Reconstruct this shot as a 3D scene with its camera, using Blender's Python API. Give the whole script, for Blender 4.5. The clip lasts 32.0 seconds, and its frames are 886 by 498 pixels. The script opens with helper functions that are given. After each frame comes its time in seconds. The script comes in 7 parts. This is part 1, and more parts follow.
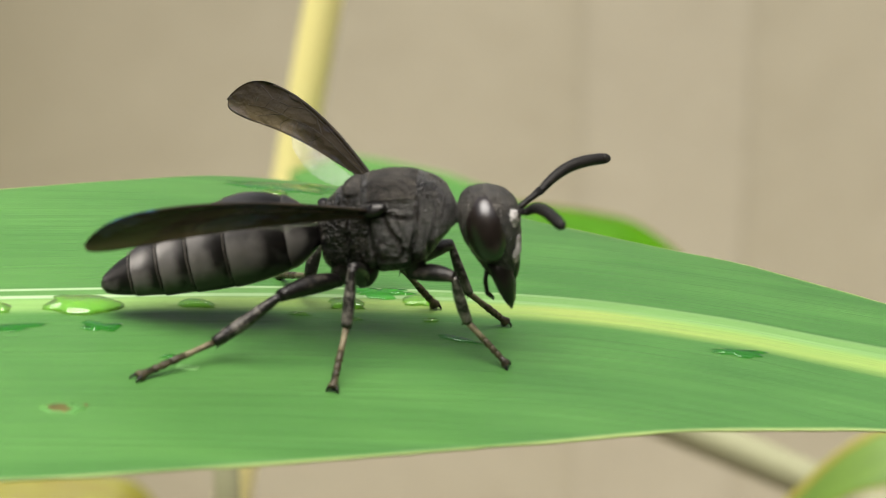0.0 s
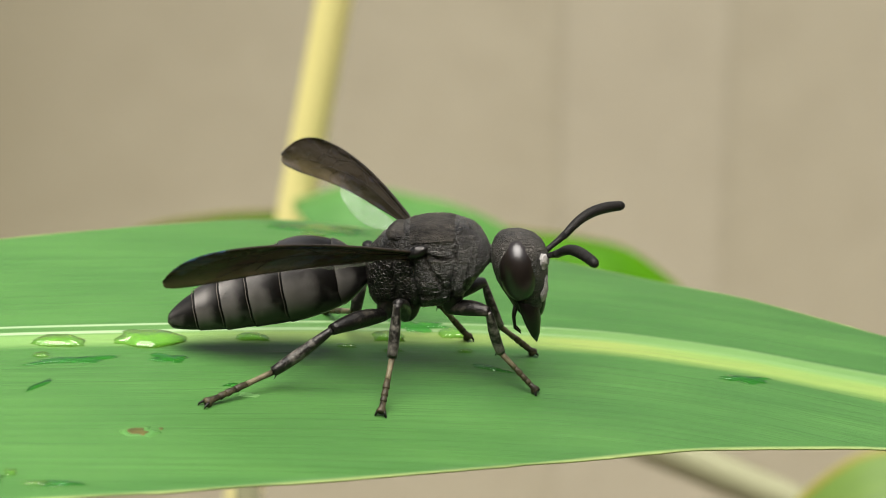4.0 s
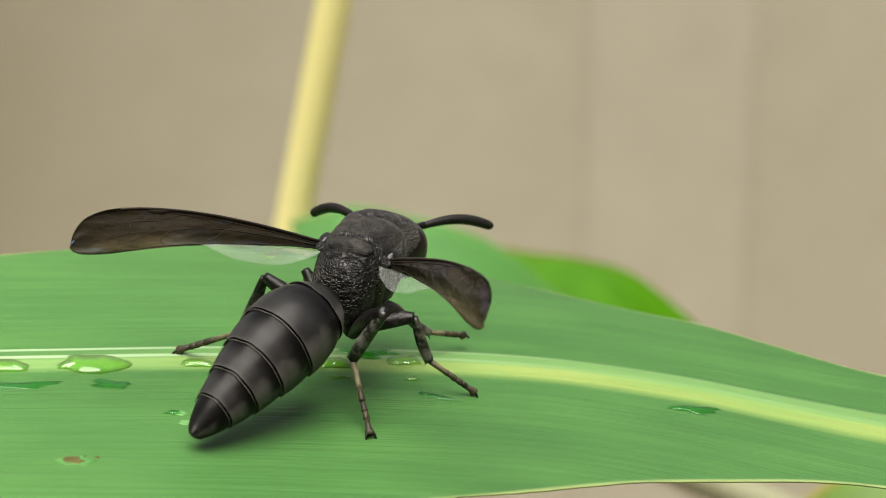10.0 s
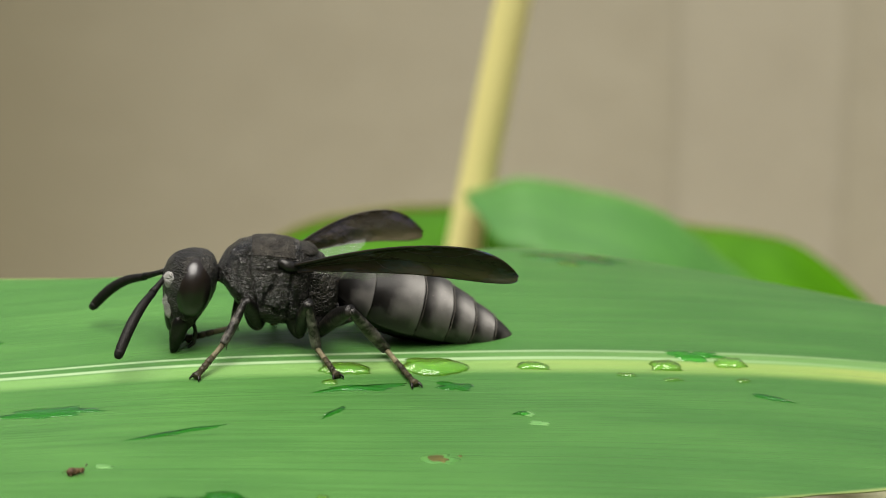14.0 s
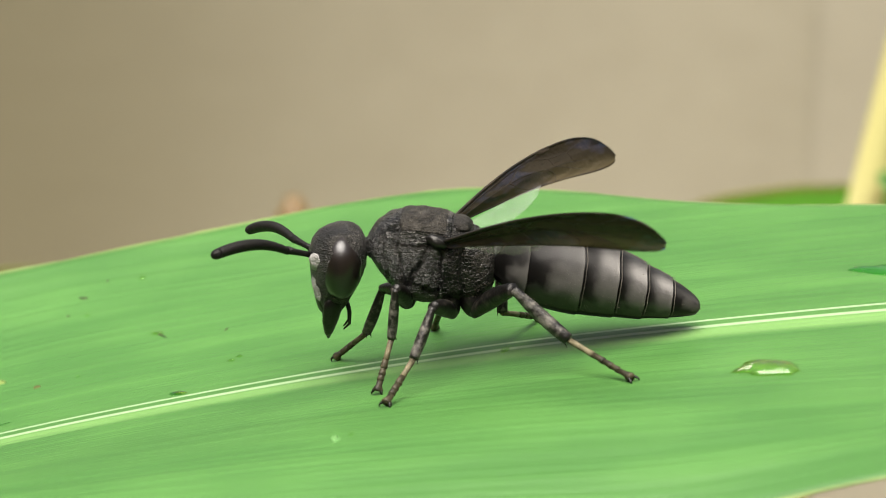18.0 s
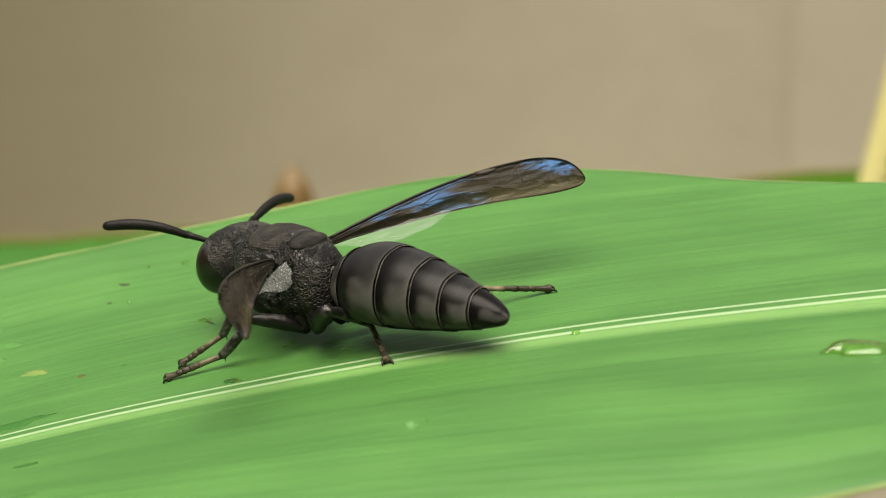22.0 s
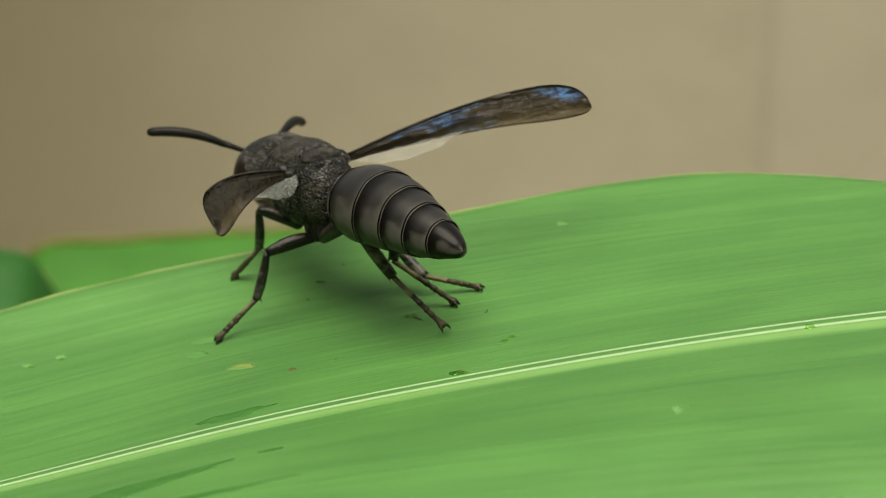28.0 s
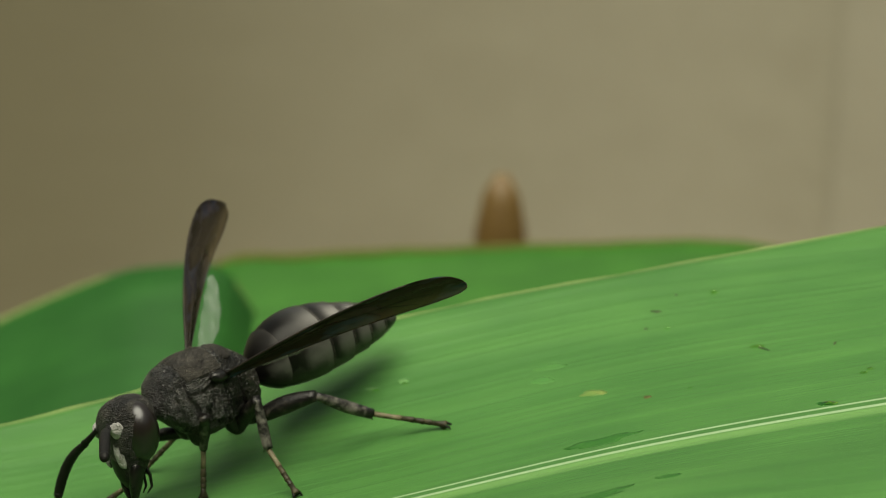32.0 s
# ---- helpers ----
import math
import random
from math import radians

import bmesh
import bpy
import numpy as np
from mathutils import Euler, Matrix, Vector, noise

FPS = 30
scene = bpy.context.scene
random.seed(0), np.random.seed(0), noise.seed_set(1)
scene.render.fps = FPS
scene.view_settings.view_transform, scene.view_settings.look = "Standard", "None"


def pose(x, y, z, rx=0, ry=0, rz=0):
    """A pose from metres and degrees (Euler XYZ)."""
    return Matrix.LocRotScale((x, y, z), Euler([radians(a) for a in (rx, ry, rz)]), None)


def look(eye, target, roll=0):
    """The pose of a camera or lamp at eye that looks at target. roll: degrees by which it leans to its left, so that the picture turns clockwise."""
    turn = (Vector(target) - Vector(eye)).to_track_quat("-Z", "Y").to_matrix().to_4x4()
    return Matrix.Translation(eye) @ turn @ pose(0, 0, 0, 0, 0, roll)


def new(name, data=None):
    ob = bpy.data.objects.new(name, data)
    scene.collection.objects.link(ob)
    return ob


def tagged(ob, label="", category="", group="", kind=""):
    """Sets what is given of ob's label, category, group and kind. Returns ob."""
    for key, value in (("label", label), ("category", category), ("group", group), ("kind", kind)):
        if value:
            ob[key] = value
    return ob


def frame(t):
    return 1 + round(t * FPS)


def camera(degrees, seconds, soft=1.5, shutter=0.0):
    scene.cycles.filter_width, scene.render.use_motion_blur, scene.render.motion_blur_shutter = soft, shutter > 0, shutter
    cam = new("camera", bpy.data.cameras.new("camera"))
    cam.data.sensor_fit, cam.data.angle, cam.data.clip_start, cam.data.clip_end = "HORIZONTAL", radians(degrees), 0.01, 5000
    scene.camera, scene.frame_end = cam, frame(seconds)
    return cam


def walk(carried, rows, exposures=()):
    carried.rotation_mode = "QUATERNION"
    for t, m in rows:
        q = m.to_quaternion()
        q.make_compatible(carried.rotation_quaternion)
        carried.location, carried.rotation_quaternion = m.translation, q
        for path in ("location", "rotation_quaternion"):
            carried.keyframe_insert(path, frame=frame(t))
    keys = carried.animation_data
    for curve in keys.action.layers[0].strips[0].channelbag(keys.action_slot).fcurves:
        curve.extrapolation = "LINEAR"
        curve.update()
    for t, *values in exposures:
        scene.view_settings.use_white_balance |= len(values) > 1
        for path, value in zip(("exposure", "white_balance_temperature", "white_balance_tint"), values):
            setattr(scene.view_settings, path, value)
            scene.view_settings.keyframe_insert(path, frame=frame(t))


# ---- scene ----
# Units: the place is built in millimetres and set down in metres.
MM = 0.001


def eye(x, y, z, yaw, pitch, roll):
    """A camera pose from millimetres and degrees: yaw to the left, pitch up, roll."""
    return pose(x * MM, y * MM, z * MM, 90 + pitch, 0, yaw) @ pose(0, 0, 0, 0, 0, roll)


cam = camera(21.0, 32.0, soft=0.35)
cam.data.dof.use_dof = True
cam.data.dof.focus_distance = 0.0936
cam.data.dof.aperture_fstop = 96.0
walk(cam, [
    (0, eye(8.97, -81.65, 33.17, -0.360, -20.449, 0.158)),
    (0.5, eye(9.00, -82.68, 33.10, -0.263, -20.510, 0.212)),
    (1, eye(7.93, -83.65, 33.50, -0.516, -20.424, 0.247)),
    (1.5, eye(6.03, -84.98, 34.35, -1.109, -19.937, 0.376)),
    (2, eye(6.22, -86.91, 34.66, -1.301, -19.925, 0.539)),
    (2.5, eye(7.31, -87.12, 35.69, -1.080, -19.817, 0.226)),
    (3, eye(7.22, -87.36, 35.45, -0.798, -19.920, 0.191)),
    (3.5, eye(6.45, -88.81, 36.26, -0.909, -19.663, 0.091)),
    (5.5, eye(7.50, -90.83, 36.69, -1.202, -19.763, 0.270)),
    (6, eye(7.83, -89.95, 36.61, -0.999, -19.846, 0.146)),
    (6.5, eye(8.17, -90.10, 36.20, -0.683, -20.172, 0.339)),
    (7, eye(7.01, -89.08, 36.79, -0.648, -19.987, 0.289)),
    (7.5, eye(7.81, -88.78, 36.90, -0.374, -20.040, -0.125)),
    (8, eye(8.15, -88.58, 36.70, -0.273, -20.145, -0.101)),
    (8.5, eye(9.38, -88.90, 38.08, 0.051, -20.015, -0.217)),
    (9, eye(8.95, -89.08, 37.79, -0.329, -20.303, -0.214)),
    (9.5, eye(9.41, -88.97, 37.59, -0.133, -20.142, -0.068)),
    (10, eye(9.99, -89.03, 37.47, -0.183, -19.754, 0.262)),
    (10.5, eye(6.96, -89.62, 37.82, -0.050, -19.783, 0.150)),
    (11, eye(6.50, -89.97, 37.75, -0.297, -19.691, 0.080)),
    (11.5, eye(6.24, -89.96, 38.32, -0.294, -19.524, -0.593)),
    (12, eye(7.10, -90.38, 38.28, -0.004, -19.221, -0.279)),
    (12.5, eye(7.31, -89.94, 37.38, 0.118, -19.167, -0.270)),
    (13, eye(6.02, -89.30, 38.05, 0.474, -19.407, -0.840)),
    (13.5, eye(2.35, -90.64, 35.22, 1.079, -18.307, -1.261)),
    (14, eye(-0.95, -90.83, 36.97, 1.463, -19.031, -0.500)),
    (14.5, eye(-5.28, -92.66, 37.72, 1.951, -18.914, -0.405)),
    (15, eye(-9.88, -94.76, 38.22, 2.158, -18.610, -1.317)),
    (15.5, eye(-16.55, -96.67, 37.62, 1.559, -18.690, -1.055)),
    (17.5, eye(-28.04, -88.69, 35.08, 3.508, -19.511, -1.112)),
    (18, eye(-36.97, -90.60, 35.54, 2.779, -20.166, -0.656)),
    (18.5, eye(-41.11, -89.87, 36.91, 2.054, -21.028, -0.470)),
    (19, eye(-46.13, -91.52, 36.47, 1.504, -21.020, -0.049)),
    (19.5, eye(-45.18, -90.84, 35.78, 1.690, -21.263, -0.072)),
    (20, eye(-44.93, -89.05, 34.69, 1.819, -21.188, -0.045)),
    (20.5, eye(-40.83, -86.61, 32.64, 2.032, -20.497, 0.131)),
    (21, eye(-39.56, -85.77, 32.72, 1.694, -20.674, -0.102)),
    (21.5, eye(-40.55, -86.59, 33.96, 1.643, -20.478, -0.800)),
    (22, eye(-40.92, -87.52, 33.52, 1.946, -20.146, -0.777)),
    (22.5, eye(-43.29, -88.40, 33.23, 2.157, -19.917, -0.790)),
    (23, eye(-47.01, -90.31, 34.02, 2.042, -19.284, -1.394)),
    (23.5, eye(-48.80, -89.98, 32.23, 1.634, -18.713, -0.551)),
    (24, eye(-49.71, -91.00, 31.16, 1.727, -18.748, 0.604)),
    (24.5, eye(-51.62, -89.95, 31.92, 1.672, -18.717, -0.150)),
    (25, eye(-51.93, -88.65, 32.24, 1.803, -18.577, -0.045)),
    (25.5, eye(-51.52, -89.31, 30.22, 1.556, -18.947, 0.243)),
    (27.5, eye(-52.65, -90.16, 31.24, 1.101, -18.931, 0.139)),
    (28, eye(-51.62, -88.58, 31.14, 0.703, -18.746, 0.418)),
    (28.5, eye(-53.30, -88.00, 29.86, 0.672, -18.532, 0.693)),
    (29, eye(-54.02, -88.13, 31.05, 1.225, -18.856, 0.571)),
    (29.5, eye(-53.84, -88.91, 30.91, 0.955, -18.881, 0.823)),
    (30, eye(-52.79, -88.32, 31.02, 1.139, -18.268, 0.420)),
    (30.5, eye(-52.16, -88.28, 29.96, 1.447, -18.303, 0.403)),
    (31, eye(-54.74, -86.95, 32.12, 1.305, -18.784, 0.677)),
    (31.5, eye(-57.27, -88.60, 31.75, 1.202, -18.613, 0.674)),
    (32, eye(-65.00, -90.93, 31.88, 1.532, -18.161, 1.067)),
], exposures=[
    (0.0, 1.05, 6500, 12), (1.0, 1.02, 6500, 12), (2.0, 1.12, 6500, 12), (3.0, 1.05, 6500, 12), (6.0, 0.95, 6500, 12), (7.0, 0.95, 6500, 12), (8.0, 1.08, 6500, 12), (9.0, 0.98, 6500, 12),
    (10.0, 0.95, 6500, 12), (11.0, 1.2, 6400, 12), (12.0, 1.06, 6400, 12), (13.0, 0.81, 6450, 11), (14.0, 0.70, 6500, 10),
    (15.0, 0.92, 6500, 10), (15.5, 0.95, 6500, 11), (17.5, 1.14, 6550, 12), (18.5, 1.07, 6600, 12), (20.0, 0.92, 6750, 12), (22.0, 0.80, 6900, 11), (23.0, 0.38, 7100, 6), (24.0, 0.36, 7100, 4),
    (25.0, 0.68, 7100, 5), (28.0, 0.62, 7100, 5), (29.0, 0.69, 7100, 6), (30.0, 1.0, 7000, 9), (31.0, 0.46, 7000, 5), (32.0, 0.24, 7000, 0)])

# ---- light: a bright overcast sky and a broad, weak sun high on the camera's side ----
world = bpy.data.worlds.new("sky")
scene.world = world
world.use_nodes = True
_n = world.node_tree.nodes
_sky = _n.new("ShaderNodeTexSky")
_sky.sky_type = "NISHITA"
_sky.sun_disc = False
_sky.sun_elevation = radians(75)
_sky.sun_rotation = radians(192)
_sky.dust_density = 4.0
_hue = _n.new("ShaderNodeHueSaturation")
_hue.inputs["Saturation"].default_value = 0.25
world.node_tree.links.new(_sky.outputs[0], _hue.inputs["Color"])
world.node_tree.links.new(_hue.outputs[0], _n["Background"].inputs[0])
_n["Background"].inputs[1].default_value = 0.095
sun = new("sun", bpy.data.lights.new("sun", "SUN"))
sun.data.energy = 4.15
sun.data.angle = radians(56)
sun.data.color = (1.0, 0.96, 0.88)
sun.matrix_world = look((-0.08, -0.38, 1.5), (0, 0, 0))


# ---- materials ----
def material(name):
    m = bpy.data.materials.new(name)
    m.use_nodes = True
    return m, m.node_tree.nodes, m.node_tree.links, m.node_tree.nodes["Principled BSDF"]


def ramp(nodes, stops, mode="LINEAR"):
    r = nodes.new("ShaderNodeValToRGB")
    r.color_ramp.interpolation = mode
    while len(r.color_ramp.elements) < len(stops):
        r.color_ramp.elements.new(0.5)
    for e, (p, c) in zip(r.color_ramp.elements, stops):
        e.position = p
        e.color = (*c, 1) if len(c) == 3 else c
    return r


def grain(nodes, links, scale, detail=4.0, rough=0.6, vector=None, stretch=None):
    t = nodes.new("ShaderNodeTexNoise")
    t.inputs["Scale"].default_value = scale
    t.inputs["Detail"].default_value = detail
    t.inputs["Roughness"].default_value = rough
    if vector is None:
        c = nodes.new("ShaderNodeTexCoord")
        vector = c.outputs["Object"]
    if stretch:
        mp = nodes.new("ShaderNodeMapping")
        mp.inputs["Scale"].default_value = stretch
        links.new(vector, mp.inputs["Vector"])
        vector = mp.outputs["Vector"]
    links.new(vector, t.inputs["Vector"])
    return t


def mix(nodes, links, fac, a, b, blend="MIX"):
    m = nodes.new("ShaderNodeMix")
    m.data_type = "RGBA"
    m.blend_type = blend
    for key, v in ((0, fac), (6, a), (7, b)):
        if isinstance(v, (int, float)):
            m.inputs[key].default_value = v
        elif isinstance(v, tuple):
            m.inputs[key].default_value = (*v, 1)
        else:
            links.new(v, m.inputs[key])
    return m.outputs[2]


def calc(nodes, links, op, a, b=0.0, c=0.0):
    m = nodes.new("ShaderNodeMath")
    m.operation = op
    for i, v in enumerate((a, b, c)):
        if isinstance(v, (int, float)):
            m.inputs[i].default_value = v
        else:
            links.new(v, m.inputs[i])
    return m.outputs[0]


def bump(nodes, links, bsdf, height, strength, distance):
    b = nodes.new("ShaderNodeBump")
    b.inputs["Strength"].default_value = strength
    b.inputs["Distance"].default_value = distance
    links.new(height, b.inputs["Height"])
    links.new(b.outputs[0], bsdf.inputs["Normal"])
    return b


def leaf_material(name, hue=(0.080, 0.216, 0.045), dark=(0.055, 0.164, 0.033), rib=True, rim=(0.40, 0.47, 0.17), gloss=0.3):
    """Blade of a grass leaf: its UV runs along the blade (u) and across from the midrib (v), in centimetres."""
    m, n, l, p = material(name)
    uv = n.new("ShaderNodeUVMap")
    sep = n.new("ShaderNodeSeparateXYZ")
    l.new(uv.outputs[0], sep.inputs[0])
    u, v = sep.outputs[0], sep.outputs[1]
    vein = grain(n, l, 1.0, 5, 0.65, uv.outputs[0], (0.5, 34, 1))
    broad = grain(n, l, 1.0, 3, 0.5, uv.outputs[0], (0.9, 5.0, 1))
    cloud = grain(n, l, 1.6, 2, 0.5, uv.outputs[0], (1, 1.6, 1))
    stripe = grain(n, l, 1.0, 2, 0.5, uv.outputs[0], (0.10, 11.0, 1))
    fine = grain(n, l, 60.0, 3, 0.6, uv.outputs[0], (1, 4, 1))
    f = calc(n, l, "MULTIPLY_ADD", vein.outputs[0], 0.19, calc(n, l, "MULTIPLY_ADD", broad.outputs[0], 0.46, -0.085))
    f = calc(n, l, "MULTIPLY_ADD", calc(n, l, "MULTIPLY_ADD", stripe.outputs[0], 0.6, calc(n, l, "MULTIPLY_ADD", cloud.outputs[0], 0.9, -0.30)), 0.35, calc(n, l, "MULTIPLY_ADD", fine.outputs[0], 0.10, f))
    r = ramp(n, [(0.38, dark), (0.60, hue), (0.85, (hue[0] * 1.5, hue[1] * 1.22, hue[2] * 1.25))])
    l.new(f, r.inputs[0])
    col = r.outputs[0]
    height = calc(n, l, "MULTIPLY_ADD", broad.outputs[0], 2.2, calc(n, l, "MULTIPLY_ADD", stripe.outputs[0], 1.3, calc(n, l, "MULTIPLY", vein.outputs[0], 1.1)))
    if rib:
        # towards the tip, weaker light is put into the colour: deeper, bluer green
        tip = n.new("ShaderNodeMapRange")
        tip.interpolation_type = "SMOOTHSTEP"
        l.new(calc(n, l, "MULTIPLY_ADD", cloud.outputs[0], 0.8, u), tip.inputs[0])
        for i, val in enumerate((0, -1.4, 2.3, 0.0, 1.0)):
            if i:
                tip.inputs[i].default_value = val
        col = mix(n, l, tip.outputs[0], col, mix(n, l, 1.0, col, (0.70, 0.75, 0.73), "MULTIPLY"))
        # the yellow-green band of the midrib, broad towards the tip, and two pale lines along its crest
        wide = n.new("ShaderNodeMapRange")
        for i, val in enumerate((0, -4.5, 2.4, 0.22, 0.27)):
            if i:
                wide.inputs[i].default_value = val
        l.new(u, wide.inputs[0])
        band = n.new("ShaderNodeMapRange")
        band.interpolation_type = "SMOOTHSTEP"
        soft = calc(n, l, "MULTIPLY", wide.outputs[0], -1.0)
        l.new(v, band.inputs[0])
        l.new(soft, band.inputs[1])
        l.new(calc(n, l, "MULTIPLY", soft, 0.62), band.inputs[2])
        above = n.new("ShaderNodeMapRange")
        above.interpolation_type = "SMOOTHSTEP"
        l.new(v, above.inputs[0])
        for i, val in enumerate((0, -0.105, -0.060, 1.0, 0.0)):
            if i:
                above.inputs[i].default_value = val
        on = calc(n, l, "MULTIPLY", band.outputs[0], above.outputs[0])
        tone = n.new("ShaderNodeMapRange")
        for i, val in enumerate((0, -5.0, 0.0, 0.62, 0.85)):
            if i:
                tone.inputs[i].default_value = val
        l.new(u, tone.inputs[0])
        yel = ramp(n, [(0.30, (0.17, 0.30, 0.070)), (0.75, (0.30, 0.35, 0.088))])
        l.new(broad.outputs[0], yel.inputs[0])
        col = mix(n, l, calc(n, l, "MULTIPLY", on, tone.outputs[0]), col, mix(n, l, tip.outputs[0], (0.19, 0.36, 0.105), yel.outputs[0]))
        # the crest between the lines is a lighter green than the blade
        crest = n.new("ShaderNodeMapRange")
        crest.interpolation_type = "SMOOTHSTEP"
        l.new(calc(n, l, "ABSOLUTE", calc(n, l, "ADD", v, 0.045)), crest.inputs[0])
        for i, val in enumerate((0, 0.035, 0.075, 0.65, 0.0)):
            if i:
                crest.inputs[i].default_value = val
        col = mix(n, l, calc(n, l, "MULTIPLY", crest.outputs[0], tip.outputs[0]), col, (0.155, 0.29, 0.085))
        keep = n.new("ShaderNodeMapRange")
        for i, val in enumerate((0, -0.6, 1.6, 1.0, 0.08)):
            if i:
                keep.inputs[i].default_value = val
        l.new(u, keep.inputs[0])
        for at, wd in ((0.0, 0.020), (-0.070, 0.017)):
            d = calc(n, l, "ABSOLUTE", calc(n, l, "SUBTRACT", v, at))
            line = n.new("ShaderNodeMapRange")
            line.interpolation_type = "SMOOTHSTEP"
            l.new(d, line.inputs[0])
            for i, val in enumerate((0, wd * 0.25, wd, 0.8, 0.0)):
                if i:
                    line.inputs[i].default_value = val
            col = mix(n, l, calc(n, l, "MULTIPLY", line.outputs[0], keep.outputs[0]), col, (0.37, 0.50, 0.29))
    # pale dry margin
    edge = n.new("ShaderNodeAttribute")
    edge.attribute_name = "margin"
    mr = n.new("ShaderNodeMapRange")
    l.new(edge.outputs["Fac"], mr.inputs[0])
    for i, val in enumerate((0, 0.0, 0.20, 0.60, 0.0)):
        if i:
            mr.inputs[i].default_value = val
    col = mix(n, l, mr.outputs[0], col, rim)
    l.new(col, p.inputs["Base Color"])
    p.inputs["Roughness"].default_value = 0.5
    p.inputs["Specular IOR Level"].default_value = gloss
    p.inputs["Subsurface Weight"].default_value = 0.0
    p.inputs["Transmission Weight"].default_value = 0.0
    bump(n, l, p, height, 0.36, 0.0002)
    # light that comes through the blade
    tr = n.new("ShaderNodeBsdfTranslucent")
    l.new(mix(n, l, 1.0, col, (1.0, 1.0, 0.6), "MULTIPLY"), tr.inputs[0])
    ms = n.new("ShaderNodeMixShader")
    ms.inputs[0].default_value = 0.22
    l.new(p.outputs[0], ms.inputs[1])
    l.new(tr.outputs[0], ms.inputs[2])
    l.new(ms.outputs[0], n["Material Output"].inputs[0])
    return m


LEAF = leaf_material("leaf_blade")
LEAF_BACK = leaf_material("leaf_behind", (0.065, 0.215, 0.003), (0.042, 0.150, 0.002), rib=False, rim=(0.16, 0.09, 0.03), gloss=0.08)
LEAF_MID = leaf_material("leaf_level", (0.050, 0.170, 0.022), (0.034, 0.125, 0.016), rib=False, rim=(0.15, 0.10, 0.03), gloss=0.1)
LEAF_DEEP = leaf_material("leaf_drooping", (0.030, 0.120, 0.022), (0.020, 0.085, 0.016), rib=False, gloss=0.1)
LEAF_HUMP = leaf_material("leaf_upright", (0.068, 0.205, 0.036), (0.046, 0.152, 0.027), rib=False, rim=(0.13, 0.27, 0.06))


def plaster(name, base, alt, scale, dark_end=None):
    """Rough render; the last argument is a darker colour and where along x it gives way to the base."""
    m, n, l, p = material(name)
    a = grain(n, l, scale, 4, 0.55)
    b = grain(n, l, scale * 14, 5, 0.65)
    f = calc(n, l, "MULTIPLY_ADD", b.outputs[0], 0.3, calc(n, l, "MULTIPLY", a.outputs[0], 0.8))
    r = ramp(n, [(0.38, alt), (0.68, base)])
    l.new(f, r.inputs[0])
    col = r.outputs[0]
    if dark_end:
        c = n.new("ShaderNodeTexCoord")
        sx = n.new("ShaderNodeSeparateXYZ")
        l.new(c.outputs["Object"], sx.inputs[0])
        big = grain(n, l, 2.2, 3, 0.5)
        at = calc(n, l, "MULTIPLY_ADD", big.outputs[0], 0.16, calc(n, l, "SUBTRACT", sx.outputs[0], 0.08))
        mr = n.new("ShaderNodeMapRange")
        mr.interpolation_type = "SMOOTHSTEP"
        l.new(at, mr.inputs[0])
        for i, val in enumerate((0, dark_end[1], dark_end[2], 1.0, 0.0)):
            if i:
                mr.inputs[i].default_value = val
        col = mix(n, l, mr.outputs[0], col, dark_end[0])
    l.new(col, p.inputs["Base Color"])
    p.inputs["Roughness"].default_value = 0.9
    bump(n, l, p, b.outputs[0], 0.4, 0.002)
    return m


WALL = plaster("wall_plaster", (0.368, 0.346, 0.262), (0.312, 0.290, 0.214), 3.0, ((0.186, 0.169, 0.105), -0.30, 0.03))
PIER = plaster("pier_plaster", (0.385, 0.362, 0.278), (0.332, 0.310, 0.235), 3.0)
# plain dark plaster for the unseen walls that block light
DARK_WALL = plaster("dark_plaster", (0.24, 0.205, 0.14), (0.16, 0.13, 0.08), 3.0)
SOIL = plaster("dry_soil", (0.30, 0.255, 0.185), (0.19, 0.155, 0.11), 2.0)

# ---- helpers for building ----


def part(name, bm, mat, parent=None, label="", smooth=True):
    """Links a bmesh as one mesh object under a thing or a part."""
    me = bpy.data.meshes.new(name)
    bm.to_mesh(me)
    bm.free()
    if smooth:
        me.polygons.foreach_set("use_smooth", [True] * len(me.polygons))
    me.materials.append(mat)
    ob = new(name, me)
    if parent is not None:
        ob.parent = parent
    if label:
        ob["label"] = label
    return ob


def curve_at(rows, x):
    """Smooth reading of a short table of (x, value)."""
    xs = [r[0] for r in rows]
    ys = [r[1] for r in rows]
    if x <= xs[0]:
        return ys[0]
    if x >= xs[-1]:
        return ys[-1]
    k = max(i for i in range(len(xs) - 1) if xs[i] <= x)

    def slope(i):
        if 0 < i < len(xs) - 1:
            return (ys[i + 1] - ys[i - 1]) / (xs[i + 1] - xs[i - 1])
        j = min(i, len(xs) - 2)
        return (ys[j + 1] - ys[j]) / (xs[j + 1] - xs[j])

    h = xs[k + 1] - xs[k]
    t = (x - xs[k]) / h
    return ((2 * t ** 3 - 3 * t * t + 1) * ys[k] + (t ** 3 - 2 * t * t + t) * h * slope(k)
            + (3 * t * t - 2 * t ** 3) * ys[k + 1] + (t ** 3 - t * t) * h * slope(k + 1))


def step(a, b, x):
    t = min(1.0, max(0.0, (x - a) / (b - a)))
    return t * t * (3 - 2 * t)


